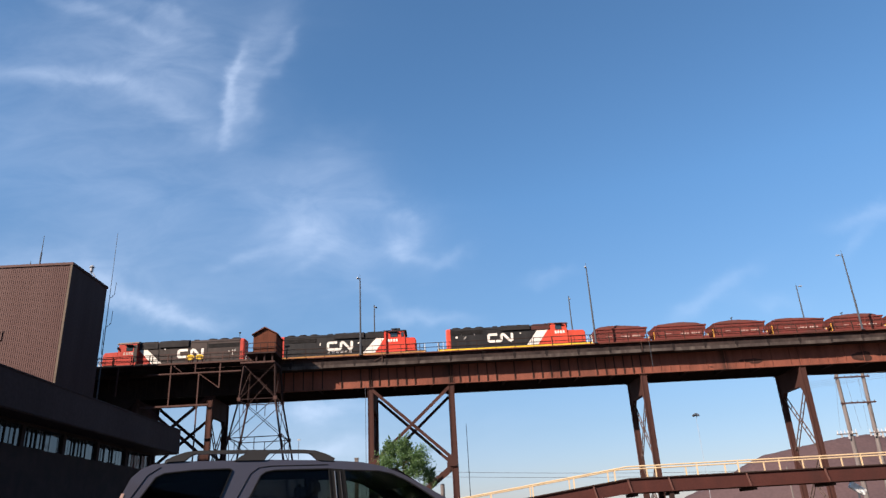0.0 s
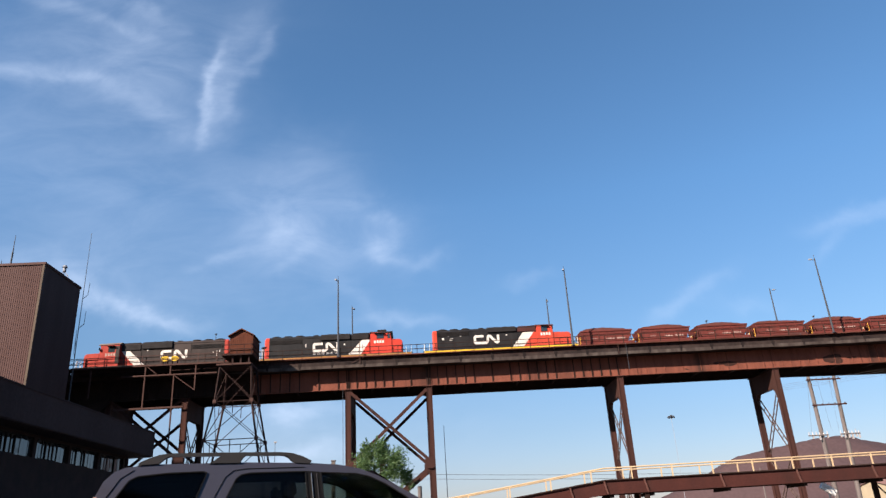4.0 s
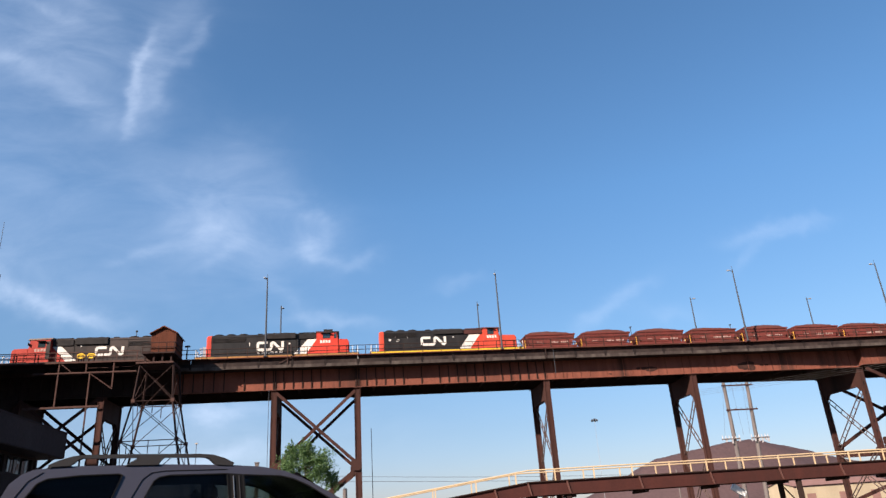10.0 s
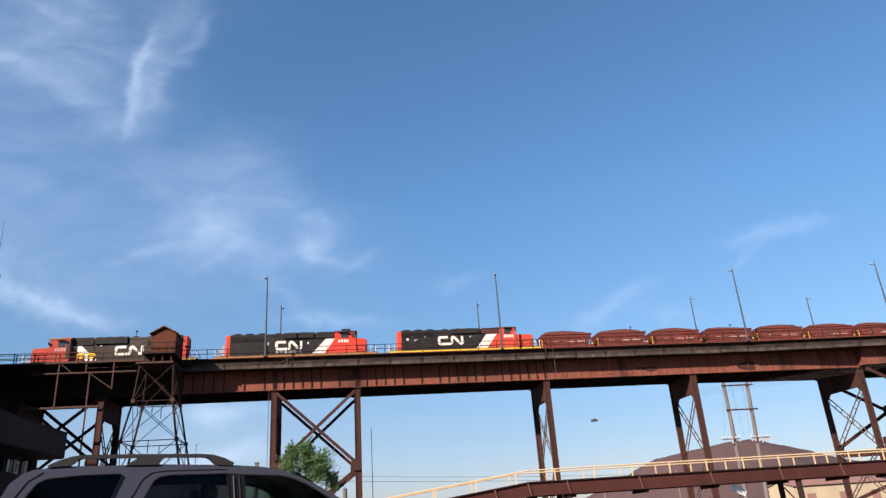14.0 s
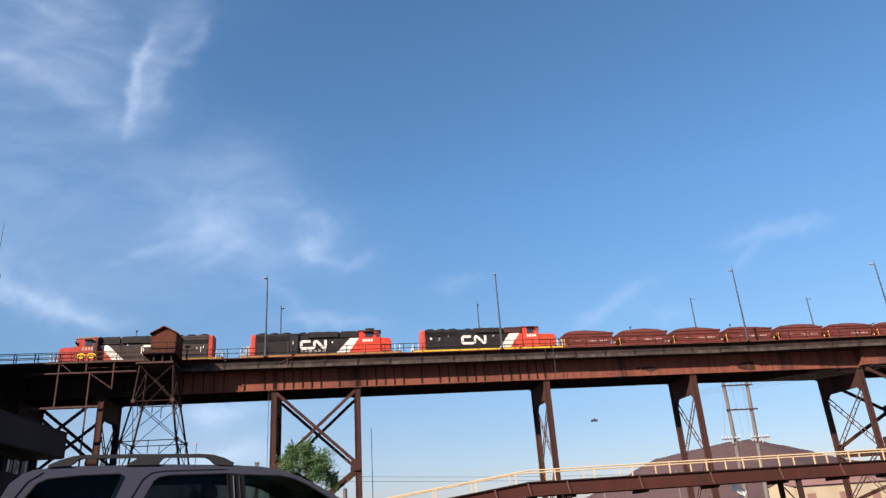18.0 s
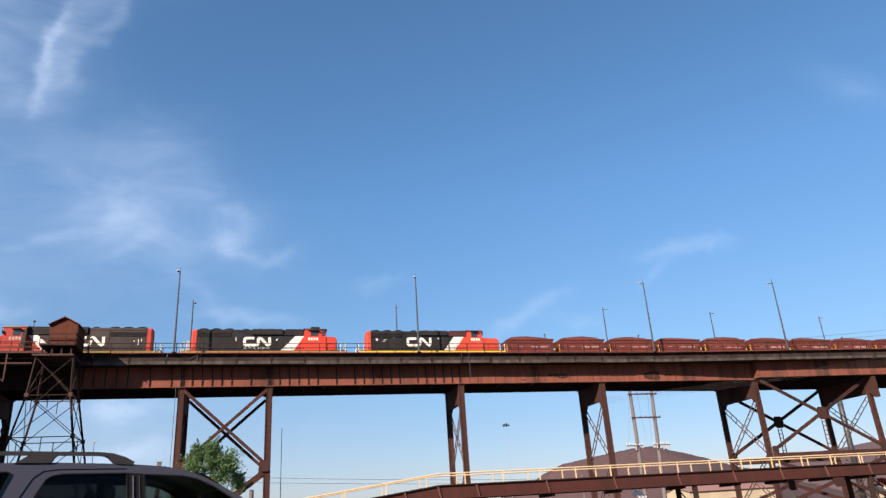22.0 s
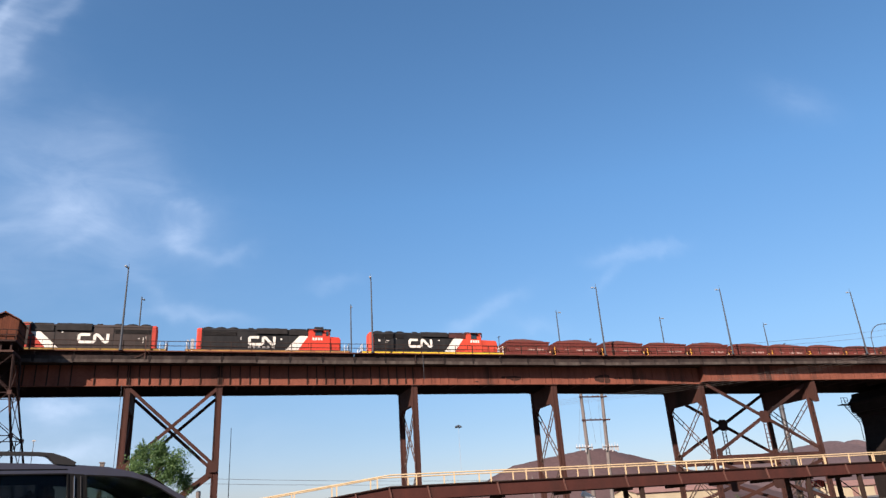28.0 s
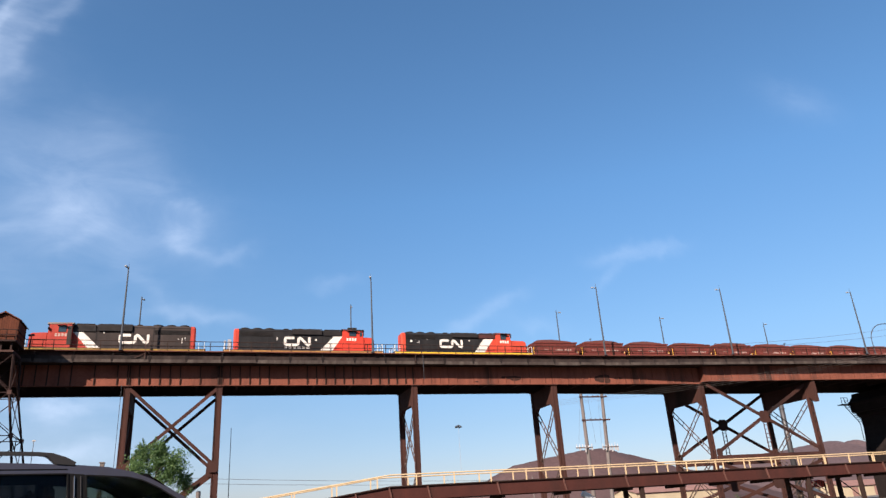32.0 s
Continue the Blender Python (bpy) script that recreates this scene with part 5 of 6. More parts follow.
def floodlight(x, y, z, h, label):
    ob = thing("floodlight", pose(x, y, z), label, "floodlight")
    bm = bmesh.new()
    tube(bm, (0, 0, 0), (0, 0, h), 0.05, 6)
    part("post", bm, POLE_GREY, ob)
    bm = bmesh.new()
    w = 1.0 if h < 2 else 0.4
    prism(bm, ((-0.3 * w, h), (0.3 * w, h + 0.06), (0.26 * w, h + 0.22), (-0.26 * w, h + 0.17)), -0.18, 0.18)
    part("lamp_head", bm, POLE_GREY, ob, bevel=0.03)


floodlight(-17.9, 82.85, 20.53, 1.45, "dark floodlight on a short post at the deck edge")
for x, y, z in ((-27.2, 95.2, 27.4), (41.3, 95.3, 26.0), (57.0, 95.6, 26.0)):
    floodlight(x, y, 20.53, z - 20.53, "small lamp on a slim post at the far deck edge")


for x, z in ((81.6, 25.9), (96.3, 26.15)):
    floodlight(x, 96.8, 20.53, z - 20.53, "small lamp on a slim post at the far deck edge")


def build_far_cabinet():
    ob = thing("signal_cabinet", pose(83.0, 97.2, 20.53), "small white cabinet on a post at the far deck edge", "cabinet")
    bars("post", [(-0.07, 0.07, -0.07, 0.07, 0, 4.6)], POLE_GREY, ob)
    bars("cabinet_body", [(-0.45, 0.4, -0.3, 0.3, 4.6, 5.35)], WHITE_SHEET, ob, "white painted box")
    bars("cabinet_lid", [(-0.5, 0.45, -0.35, 0.35, 5.35, 5.42)], GALVANISED, ob)


build_far_cabinet()


def build_pipe_frame():
    ob = thing("pipe_frame", pose(-27.9, 80.3, 0.02) @ Matrix.Scale(0.98, 4), "rusty pipe and hanger frame along the shaded deck edge", "pipe frame")
    bars("walkway", [(-12.0, 7.4, 0.0, 2.4, 20.40, 20.5)], RUST_DARK, ob, "dark plank walkway")
    bars("ledge", [(-12.0, 7.4, -0.06, 0.06, 20.34, 20.52)], RUSTY_PIPE, ob)
    for z in (21.02, 21.55):
        bars("guard_rail", [(-12.0, 5.6, -0.03, 0.03, z, z + 0.07)], RUSTY_PIPE, ob)
    for i in range(9):
        bars("rail_post", [(-11.9 + i * 2.15, -11.82 + i * 2.15, -0.04, 0.04, 20.5, 21.6)], RUSTY_PIPE, ob)
    bm = bmesh.new()
    tube(bm, (-5.5, 0.1, 19.25), (5.4, 0.1, 19.25), 0.11, 8)
    part("pipe", bm, RUSTY_PIPE, ob)
    for x, z0, z1 in ((-2.8, 15.6, 20.4), (0.05, 19.2, 20.4), (0.5, -0.02, 19.2), (2.95, 17.5, 20.4), (-9.0, 17.0, 20.4)):
        bm = bmesh.new()
        box(bm, x - 0.07, x + 0.07, 0.02, 0.16, z0, z1)
        part("hanger", bm, RUSTY_PIPE, ob)
    for p, q in (((0.6, 19.1), (3.0, 17.35)), ((-2.6, 20.3), (-1.5, 19.4))):
        bm = bmesh.new()
        beam(bm, (p[0], 0.08, p[1]), (q[0], 0.08, q[1]), 0.09, 0.09)
        part("brace", bm, RUSTY_PIPE, ob)
    bars("bottom_bar", [(-6.0, 1.8, 0.0, 0.2, 15.42, 15.62)], RUSTY_PIPE, ob)


build_pipe_frame()


# ---------- low ramp bridge with yellow handrails ----------
def build_ramp():
    ob = thing("ramp_bridge", pose(0, 72, 0), "low rusty steel ramp bridge with faded yellow handrails", "ramp", kind="structure")
    knee, drop = 18.0, 0.127

    def zdeck(x):
        if x < knee:
            return 4.46 - (knee - x) * drop
        return 4.46 + (x - knee) * 0.0022

    knots = [-14.0, -4.0, 6.0, 14.6, knee, 22.0, 29.6, 37.3, 45.0, 52.0] + [58.2 + 6.15 * i for i in range(13)]
    sti = bmesh.new()
    beam(sti, (-0.14, -0.1, 0), (0.14, -0.1, -1.25), 0.2, 0.13)
    sti_me = mesh_of("stiffener", sti, RAMP_RIB)
    for a, b in zip(knots[:-1], knots[1:]):
        za, zb = zdeck(a), zdeck(b)
        for y in (0.0, 3.8):
            bm = bmesh.new()
            beam(bm, (a, y, za - 0.67), (b, y, zb - 0.67), 0.05, 1.2)
            g = part("girder", bm, RAMP_STEEL, ob)
            for z in (-0.03, -1.3):
                bm = bmesh.new()
                beam(bm, (a, y, za + z), (b, y, zb + z), 0.46, 0.07)
                part("flange", bm, RUST_DARK if z > -1 else RAMP_STEEL, g)
        again("stiffener", sti_me, ob, pose(a, 0, za - 0.04))
        bm = bmesh.new()
        beam(bm, (a, 1.9, za + 0.0), (b, 1.9, zb + 0.0), 3.7, 0.1)
        part("deck_plate", bm, RUST_DARK, ob)
        bm = bmesh.new()
        box(bm, a + 0.4, a + 0.75, 0.1, 3.7, za - 1.65, za - 1.36)
        part("cross_beam", bm, RUST_DARK, ob)
        for y in (-0.1, 3.9):
            for h, r in ((1.1, 0.07),):
                bm = bmesh.new()
                tube(bm, (a, y, za + h), (b, y, zb + h), r, 6)
                part("handrail", bm, RAMP_YELLOW, ob, "faded yellow handrail")
    post = bmesh.new()
    box(post, -0.055, 0.055, -0.055, 0.055, 0, 1.09)
    post_me = mesh_of("rail_post", post, RAMP_YELLOW)
    for y, off in ((-0.1, 2.44), (3.9, 2.65)):
        x = -6.0 + off
        while x < 128:
            again("rail_post", post_me, ob, pose(x, y, zdeck(x)))
            x += 4.05
    for x in (-2.0, 10.0, 22.0, 46.9, 70.4, 78.6, 96.0):
        for y in (0.2, 3.6):
            bm = bmesh.new()
            box(bm, x - 0.22, x + 0.22, y - 0.2, y + 0.2, -0.2, zdeck(x) - 1.34)
            part("support_post", bm, RUST_DARK, ob)
        bm = bmesh.new()
        beam(bm, (x, 0.2, 0.3), (x, 3.6, zdeck(x) - 1.6), 0.1, 0.1)
        part("support_brace", bm, RUST_DARK, ob)


build_ramp()


# ---------- grey sport utility vehicle ----------
def build_suv():
    d = radians(21.7)
    m = Matrix.Translation((-2.890 - 0.62 * math.sin(d), 7.6 + 0.62 * math.cos(d), 0)) @ pose(0, 0, 0, 0, 0, 21.7)
    ob = thing("suv", m, "parked grey metallic sport utility vehicle with roof rails", "car")

    def hw(z):
        return 0.88 if z < 1.0 else 0.88 - 0.30 * (z - 1.0)

    def shell(bm, pts):
        a = [bm.verts.new((x, -hw(z), z)) for x, z in pts]
        b = [bm.verts.new((x, hw(z), z)) for x, z in pts]
        n = len(pts)
        bm.faces.new(a), bm.faces.new(b[::-1])
        for i in range(n):
            bm.faces.new((a[i], b[i], b[(i + 1) % n], a[(i + 1) % n]))

    bm = bmesh.new()
    shell(bm, ((-0.46, 1.02), (-0.372, 1.434), (-0.293, 1.62), (-0.2, 1.71), (-0.1, 1.752), (0.15, 1.778), (1.1, 1.782), (1.75, 1.765), (2.12, 1.738), (2.36, 1.69), (2.56, 1.61), (2.80, 1.48), (3.07, 1.32), (3.36, 1.12), (3.45, 1.02)))
    bmesh.ops.recalc_face_normals(bm, faces=bm.faces[:])
    sharp = [e for e in bm.edges if len(e.link_faces) == 2 and e.calc_face_angle(0) > 0.6 and min(v.co.z for v in e.verts) > 1.03]
    bmesh.ops.bevel(bm, geom=sharp, offset=0.075, segments=4, affect="EDGES", clamp_overlap=True)
    # open the window holes in both side walls
    quarter = ((-0.24, 1.06), (-0.19, 1.42), (-0.06, 1.615), (0.02, 1.655), (0.3, 1.682), (0.655, 1.69), (0.685, 1.675), (0.665, 1.62), (0.44, 1.06))
    rear = ((0.63, 1.06), (0.885, 1.42), (0.985, 1.61), (1.04, 1.648), (1.14, 1.665), (1.725, 1.668), (1.75, 1.06))
    front = ((1.925, 1.06), (1.895, 1.652), (2.3, 1.63), (2.45, 1.595), (2.62, 1.515), (2.84, 1.375), (3.02, 1.24), (3.1, 1.13), (3.1, 1.06))
    for wall in sorted(bm.faces, key=lambda f: -len(f.verts))[:2]:
        side = 1 if wall.calc_center_median().y > 0 else -1
        ring = list(wall.verts)
        bm.faces.remove(wall)
        loops = [ring]
        for pts in (quarter, rear, front):
            loops.append([bm.verts.new((x, side * hw(z), z)) for x, z in pts])
        flat = [v for lp in loops for v in lp]
        for tri in tessellate_polygon([[Vector((v.co.x, v.co.z, 0)) for v in lp] for lp in loops]):
            f = [flat[i] for i in tri]
            if len(set(f)) == 3 and bm.faces.get(f) is None:
                bm.faces.new(f)
    upper = part("cabin_shell", bm, SUV_PAINT, ob)
    upper.data.polygons.foreach_set("use_smooth", [abs(p.normal.y) < 0.9 for p in upper.data.polygons])
    bm = bmesh.new()
    prism(bm, ((-0.52, 0.42), (-0.56, 0.7), (-0.5, 1.02), (3.45, 1.02), (4.1, 0.98), (4.28, 0.86), (4.32, 0.42), (3.92, 0.38), (3.72, 0.72), (3.3, 0.78), (2.92, 0.72), (2.75, 0.32), (1.1, 0.32), (0.92, 0.72), (0.5, 0.78), (0.1, 0.72), (-0.05, 0.36)), -0.9, 0.9)
    part("lower_body", bm, SUV_PAINT, ob)
    bars("floor_pan", [(-0.3, 4.1, -0.8, 0.8, 0.3, 0.42)], SUV_TRIM, ob)
    bars("bumper", [(-0.66, -0.5, -0.85, 0.85, 0.4, 0.72)], SUV_TRIM, ob)
    bars("bumper", [(4.28, 4.42, -0.85, 0.85, 0.36, 0.68)], SUV_TRIM, ob)

    def side_plate(name, pts, material, s, off, parent, label=""):
        bm = bmesh.new()
        a = [bm.verts.new((x, s * (hw(z) + off), z)) for x, z in pts]
        b = [bm.verts.new((x, s * (hw(z) - 0.02), z)) for x, z in pts]
        n = len(pts)
        bm.faces.new(a), bm.faces.new(b[::-1])
        for i in range(n):
            bm.faces.new((a[i], b[i], b[(i + 1) % n], a[(i + 1) % n]))
        return part(name, bm, material, parent, label)

    for s in (-1, 1):
        for nm, pts in (("quarter_window", quarter), ("rear_door_window", rear), ("front_door_window", front)):
            w = side_plate(nm, pts, {"f": SUV_FRONT_GLASS, "r": SUV_DOOR_GLASS}.get(nm[0], SUV_REAR_GLASS), s, -0.004, ob, "dark tinted side glass")
            w.visible_shadow = False
            cx, cz = sum(p[0] for p in pts) / len(pts), sum(p[1] for p in pts) / len(pts)
            for i in range(len(pts)):
                p, q = pts[i], pts[(i + 1) % len(pts)]
                if min(p[1], q[1]) < 1.07 and abs(p[1] - q[1]) < 0.01:
                    continue
                bm = bmesh.new()
                beam(bm, (p[0], s * (hw(p[1]) + 0.003), p[1]), (q[0], s * (hw(q[1]) + 0.003), q[1]), 0.012, 0.022, (0, 1, 0))
                part("seal", bm, SUV_TRIM, w)
        side_plate("pillar_trim", ((1.76, 1.06), (1.735, 1.672), (1.885, 1.662), (1.915, 1.06)), SUV_TRIM, s, 0.006, ob, "gloss black door pillar")
        # highlights on the gloss pillar, made as two thin paler strips
        for xa, xb, wide, m in ((1.80, 1.785, 0.016, SUV_BRIGHT), (1.868, 1.846, 0.007, SUV_RAIL)):
            bm = bmesh.new()
            beam(bm, (xa, s * (hw(1.06) + 0.012), 1.06), (xb, s * (hw(1.64) + 0.012), 1.64), 0.007, wide, (0, 1, 0))
            part("pillar_strip", bm, m, ob, "thin strip standing in for a pillar highlight")
        # door gap lines
        for pts in (((0.50, 1.03), (0.76, 1.42), (0.875, 1.63), (0.96, 1.695), (1.1, 1.712), (1.72, 1.715)), ((-0.33, 1.1), (-0.28, 1.42), (-0.14, 1.64), (-0.02, 1.72))):
            for p, q in zip(pts[:-1], pts[1:]):
                bm = bmesh.new()
                beam(bm, (p[0], s * (hw(p[1]) + 0.001), p[1]), (q[0], s * (hw(q[1]) + 0.001), q[1]), 0.006, 0.012, (0, 1, 0))
                part("panel_gap", bm, SUV_TRIM, ob)
        side_plate("tail_lamp", ((-0.425, 1.24), (-0.365, 1.47), (-0.335, 1.47), (-0.395, 1.24)), CAR_MARK, s, 0.006, ob, "pale tail lamp edge")
        # roof rail with three feet
        y = s * 0.60
        rail_pts = [(0.02, 1.775), (0.10, 1.815), (0.22, 1.856), (0.34, 1.868), (0.86, 1.870), (1.45, 1.866), (1.58, 1.856), (1.70, 1.82), (1.80, 1.77)]
        bm = bmesh.new()
        for p, q in zip(rail_pts[:-1], rail_pts[1:]):
            beam(bm, (p[0], y, p[1]), (q[0], y, q[1]), 0.055, 0.036, (0, 0, 1))
        rail = part("roof_rail", bm, SUV_RAIL, ob, "grey plastic roof rail")
        for foot in (((0.0, 1.765), (0.10, 1.812), (0.26, 1.862), (0.36, 1.862), (0.28, 1.835), (0.21, 1.775)), ((0.70, 1.77), (0.84, 1.862), (1.10, 1.862), (1.05, 1.815), (1.03, 1.77)), ((1.82, 1.745), (1.70, 1.81), (1.56, 1.858), (1.46, 1.86), (1.54, 1.83), (1.62, 1.76))):
            bm = bmesh.new()
            prism(bm, foot, y - 0.032, y + 0.032)
            part("rail_foot", bm, SUV_RAIL, rail, bevel=0.008)
        # door handles and mirror
        for x in (0.85, 2.0):
            bars("door_handle", [(x, x + 0.2, min(s * 0.9, s * 0.93), max(s * 0.9, s * 0.93), 0.9, 0.94)], SUV_TRIM, ob)
        bars("wing_mirror", [(2.86, 3.0, min(s * 0.88, s * 1.06), max(s * 0.88, s * 1.06), 1.07, 1.22)], SUV_PAINT, ob)
        for x in (0.5, 3.32):
            bm = bmesh.new()
            tube(bm, (x, s * 0.68, 0.35), (x, s * 0.9, 0.35), 0.35, 24)
            w = part("wheel", bm, RUBBER, ob, "black tyre")
            bm = bmesh.new()
            tube(bm, (x, s * 0.9, 0.35), (x, s * 0.915, 0.35), 0.23, 18)
            part("rim", bm, SUV_BRIGHT, w)
    bm = bmesh.new()
    prism(bm, ((2.50, 1.665), (2.52, 1.66), (3.36, 1.15), (3.33, 1.15)), -0.66, 0.66)
    part("windscreen", bm, SUV_GLASS, ob)
    bm = bmesh.new()
    prism(bm, ((-0.345, 1.5), (-0.365, 1.49), (-0.444, 1.12), (-0.42, 1.12)), -0.62, 0.62)
    part("rear_window", bm, SUV_GLASS, ob)
    # seats, dashboard and steering wheel behind the glass
    for x0, ys in ((0.75, (-0.45, 0.45)), (1.75, (-0.42, 0.42))):
        for y in ys:
            bm = bmesh.new()
            prism(bm, ((x0 - 0.12, 0.85), (x0 + 0.05, 0.85), (x0 - 0.02, 1.34), (x0 - 0.16, 1.36)), y - 0.24, y + 0.24)
            seat = part("seat_back", bm, SUV_FABRIC, ob, "grey fabric seat", bevel=0.04)
            bm = bmesh.new()
            prism(bm, ((x0 - 0.18, 1.40), (x0 - 0.07, 1.40), (x0 - 0.09, 1.58), (x0 - 0.19, 1.58)), y - 0.13, y + 0.13)
            part("headrest", bm, SUV_FABRIC, seat, bevel=0.04)
    bm = bmesh.new()
    prism(bm, ((2.75, 1.0), (3.3, 1.0), (3.25, 1.12), (2.85, 1.16)), -0.74, 0.74)
    part("dashboard", bm, SUV_TRIM, ob)
    bm = bmesh.new()
    for i in range(16):
        a, b = radians(i * 22.5), radians((i + 1) * 22.5)
        tube(bm, (2.62 + 0.08 * math.sin(a), 0.4 + 0.18 * math.cos(a), 1.14 + 0.17 * math.sin(a)), (2.62 + 0.08 * math.sin(b), 0.4 + 0.18 * math.cos(b), 1.14 + 0.17 * math.sin(b)), 0.016, 6)
    part("steering_wheel", bm, SUV_TRIM, ob)
    for s in (-1, 1):
        bars("headlight", [(4.2, 4.31, min(s * 0.5, s * 0.84), max(s * 0.5, s * 0.84), 0.72, 0.86)], SUV_BRIGHT, ob)


build_suv()


# ---------- tree ----------
def build_tree(x, y, height, spread, seed, label):
    rnd = random.Random(seed)
    ob = thing("tree", pose(x, y, 0), label, "tree")
    bm = bmesh.new()
    tube(bm, (0, 0, -0.1), (0.05, 0, height * 0.28), 0.16, 9, 0.12)
    tube(bm, (0.05, 0, height * 0.28), (0.0, 0.05, height * 0.72), 0.12, 8, 0.04)
    ends = []
    for i in range(16):
        z = height * rnd.uniform(0.22, 0.7)
        a = rnd.uniform(0, 2 * math.pi)
        l = spread * rnd.uniform(0.45, 0.9) * (1.05 - 1.1 * max(0, z / height - 0.3))
        e = (math.cos(a) * l, math.sin(a) * l, min(height * 0.95, z + l * rnd.uniform(0.3, 0.8)))
        tube(bm, (0, 0, z), e, 0.05, 6, 0.015)
        ends.append(e)
    part("trunk", bm, BARK, ob, smooth=True)
    # crown: leaves in clumps round the limb ends and inside the crown
    clumps = []
    for e in ends:
        clumps.append((Vector(e), rnd.uniform(0.35, 0.65)))
    for i in range(46):
        while True:
            p = Vector((rnd.uniform(-1, 1), rnd.uniform(-1, 1), rnd.uniform(-1, 1)))
            if p.length < 1:
                break
        lift = 0.5 * (p.z + 1)
        wide = spread * (1.08 - 0.78 * lift ** 1.5) * (0.8 + 0.2 * math.sin(p.x * 5 + seed))
        c = Vector((p.x * wide, p.y * wide, height * (0.26 + 0.68 * lift)))
        c.x -= 1.0 * (lift - 0.3)
        clumps.append((c, rnd.uniform(0.22, 0.5)))
    verts, faces = [], []
    for c, r in clumps:
        for k in range(int(520 * r)):
            d = Vector((rnd.gauss(0, 1), rnd.gauss(0, 1), rnd.gauss(0, 0.8))) * r * 0.60
            q = c + d
            a, b = rnd.uniform(0, 6.28), rnd.uniform(-0.7, 0.7)
            u = Vector((math.cos(a), math.sin(a), b)).normalized()
            v = u.orthogonal().normalized()
            v = (Matrix.Rotation(rnd.uniform(0, 6.28), 3, u) @ v)
            l, w = rnd.uniform(0.06, 0.11), rnd.uniform(0.024, 0.042)
            i = len(verts)
            verts += [q - u * l, q + v * w, q + u * l, q - v * w]
            faces.append((i, i + 1, i + 2, i + 3))
    # young shoots that stand out of the crown, leaves along each of them
    for i in range(170):
        a = rnd.uniform(0, 2 * math.pi)
        rad = spread * rnd.uniform(0.10, 0.85)
        base = Vector((math.cos(a) * rad, math.sin(a) * rad, height * (0.93 - 0.52 * rad / spread) * rnd.uniform(0.80, 1.0)))
        base.x -= 1.5 * (base.z / height - 0.5)
        way = Vector((math.cos(a) * rnd.uniform(0.1, 0.7) + 0.15, math.sin(a) * rnd.uniform(0.1, 0.7), rnd.uniform(0.5, 1.0))).normalized()
        long = rnd.uniform(0.4, 0.95)
        for k in range(58):
            t = rnd.random()
            q = base + way * (t * long) + Vector((rnd.gauss(0, 1), rnd.gauss(0, 1), rnd.gauss(0, 1))) * (0.10 * (1.1 - t))
            u = (way + Vector((rnd.uniform(-1, 1), rnd.uniform(-1, 1), rnd.uniform(-0.6, 0.6)))).normalized()
            v = (Matrix.Rotation(rnd.uniform(0, 6.28), 3, u) @ u.orthogonal().normalized())
            l, w = rnd.uniform(0.06, 0.12), rnd.uniform(0.022, 0.036)
            i0 = len(verts)
            verts += [q - u * l, q + v * w, q + u * l, q - v * w]
            faces.append((i0, i0 + 1, i0 + 2, i0 + 3))
    me = bpy.data.meshes.new("crown")
    me.from_pydata(verts, [], faces)
    me.materials.append(LEAF)
    cr = new("crown", me)
    cr.parent = ob
    return ob


yard_tree = build_tree(-2.95, 55.0, 8.75, 2.6, 3, "small leafy green tree with an open uneven crown")
for x, y, k, turn in ((9.8, -2.5, 1.65, 40), (16.5, -6.0, 1.9, 130)):
    tagged(copy_thing(yard_tree, pose(x, y, 0, 0, 0, turn) @ Matrix.Scale(k, 4)), "tall leafy green tree at the edge of the yard")


# ---------- distance: stockpiles, buildings, poles ----------
def stockpile(name, x, y, material, label, shape, wx, wy, n=60):
    """Heap of ore; shape(u, v) gives its height over the plan from -1 to 1."""
    bm = bmesh.new()
    grid = []
    for i in range(n + 1):
        row = []
        for j in range(n // 2 + 1):
            u, v = i / n * 2 - 1, j / (n // 2) * 2 - 1
            z = shape(u * wx, v * wy)
            z += (0.6 * noise.noise((u * wx * 0.08 + x, v * wy * 0.08, 1.0)) + 0.45 * noise.noise((u * wx * 0.33 + x, v * wy * 0.33, 4.0))) * min(1, max(0, z) / 4)
            row.append(bm.verts.new((u * wx, v * wy, z - 0.5)))
        grid.append(row)
    for i in range(n):
        for j in range(n // 2):
            bm.faces.new((grid[i][j], grid[i + 1][j], grid[i + 1][j + 1], grid[i][j + 1]))
    ob = new(name, mesh_of(name, bm, material, smooth=True))
    ob.matrix_basis = pose(x, y, 0)
    return tagged(ob, label, "stockpile", kind="structure")


def heap_a(x, y):
    """Long gentle back on one side, steep foot, shorter fall on the other."""
    ridge = 28.4 - 0.15 * max(0.0, -3 - x) - 0.25 * max(0.0, x + 3) - 0.012 * max(0.0, 8 - abs(x + 3)) ** 2
    ridge = min(ridge, 22.8 + 0.43 * (x + 41.4))
    return max(0.0, min(ridge, ridge + 2.5 - 0.42 * abs(y)))


def heap_b(x, y):
    base = 30.6 * max(0.0, 1 - (abs(x - 45) / 150) ** 6) * max(0.0, 1 - (y / 90) ** 2)
    near = math.exp(-(y / 30) ** 2)
    b1 = 8.3 * math.exp(-(abs(x - 16) / (48 if x < 16 else 12.0)) ** 1.4)
    b2 = 7.9 * math.exp(-(abs(x - 38.5) / (8.0 if x < 38.5 else 17.5)) ** 1.4)
    b3 = 1.6 * math.exp(-((x + 50) / 12) ** 2)
    return base + (b1 + b2 + b3) * near - 0.8


stockpile("ore_stockpile", 175.5, 300, PILE, "large purple-brown conical taconite stockpile", heap_a, 110, 72, 150)
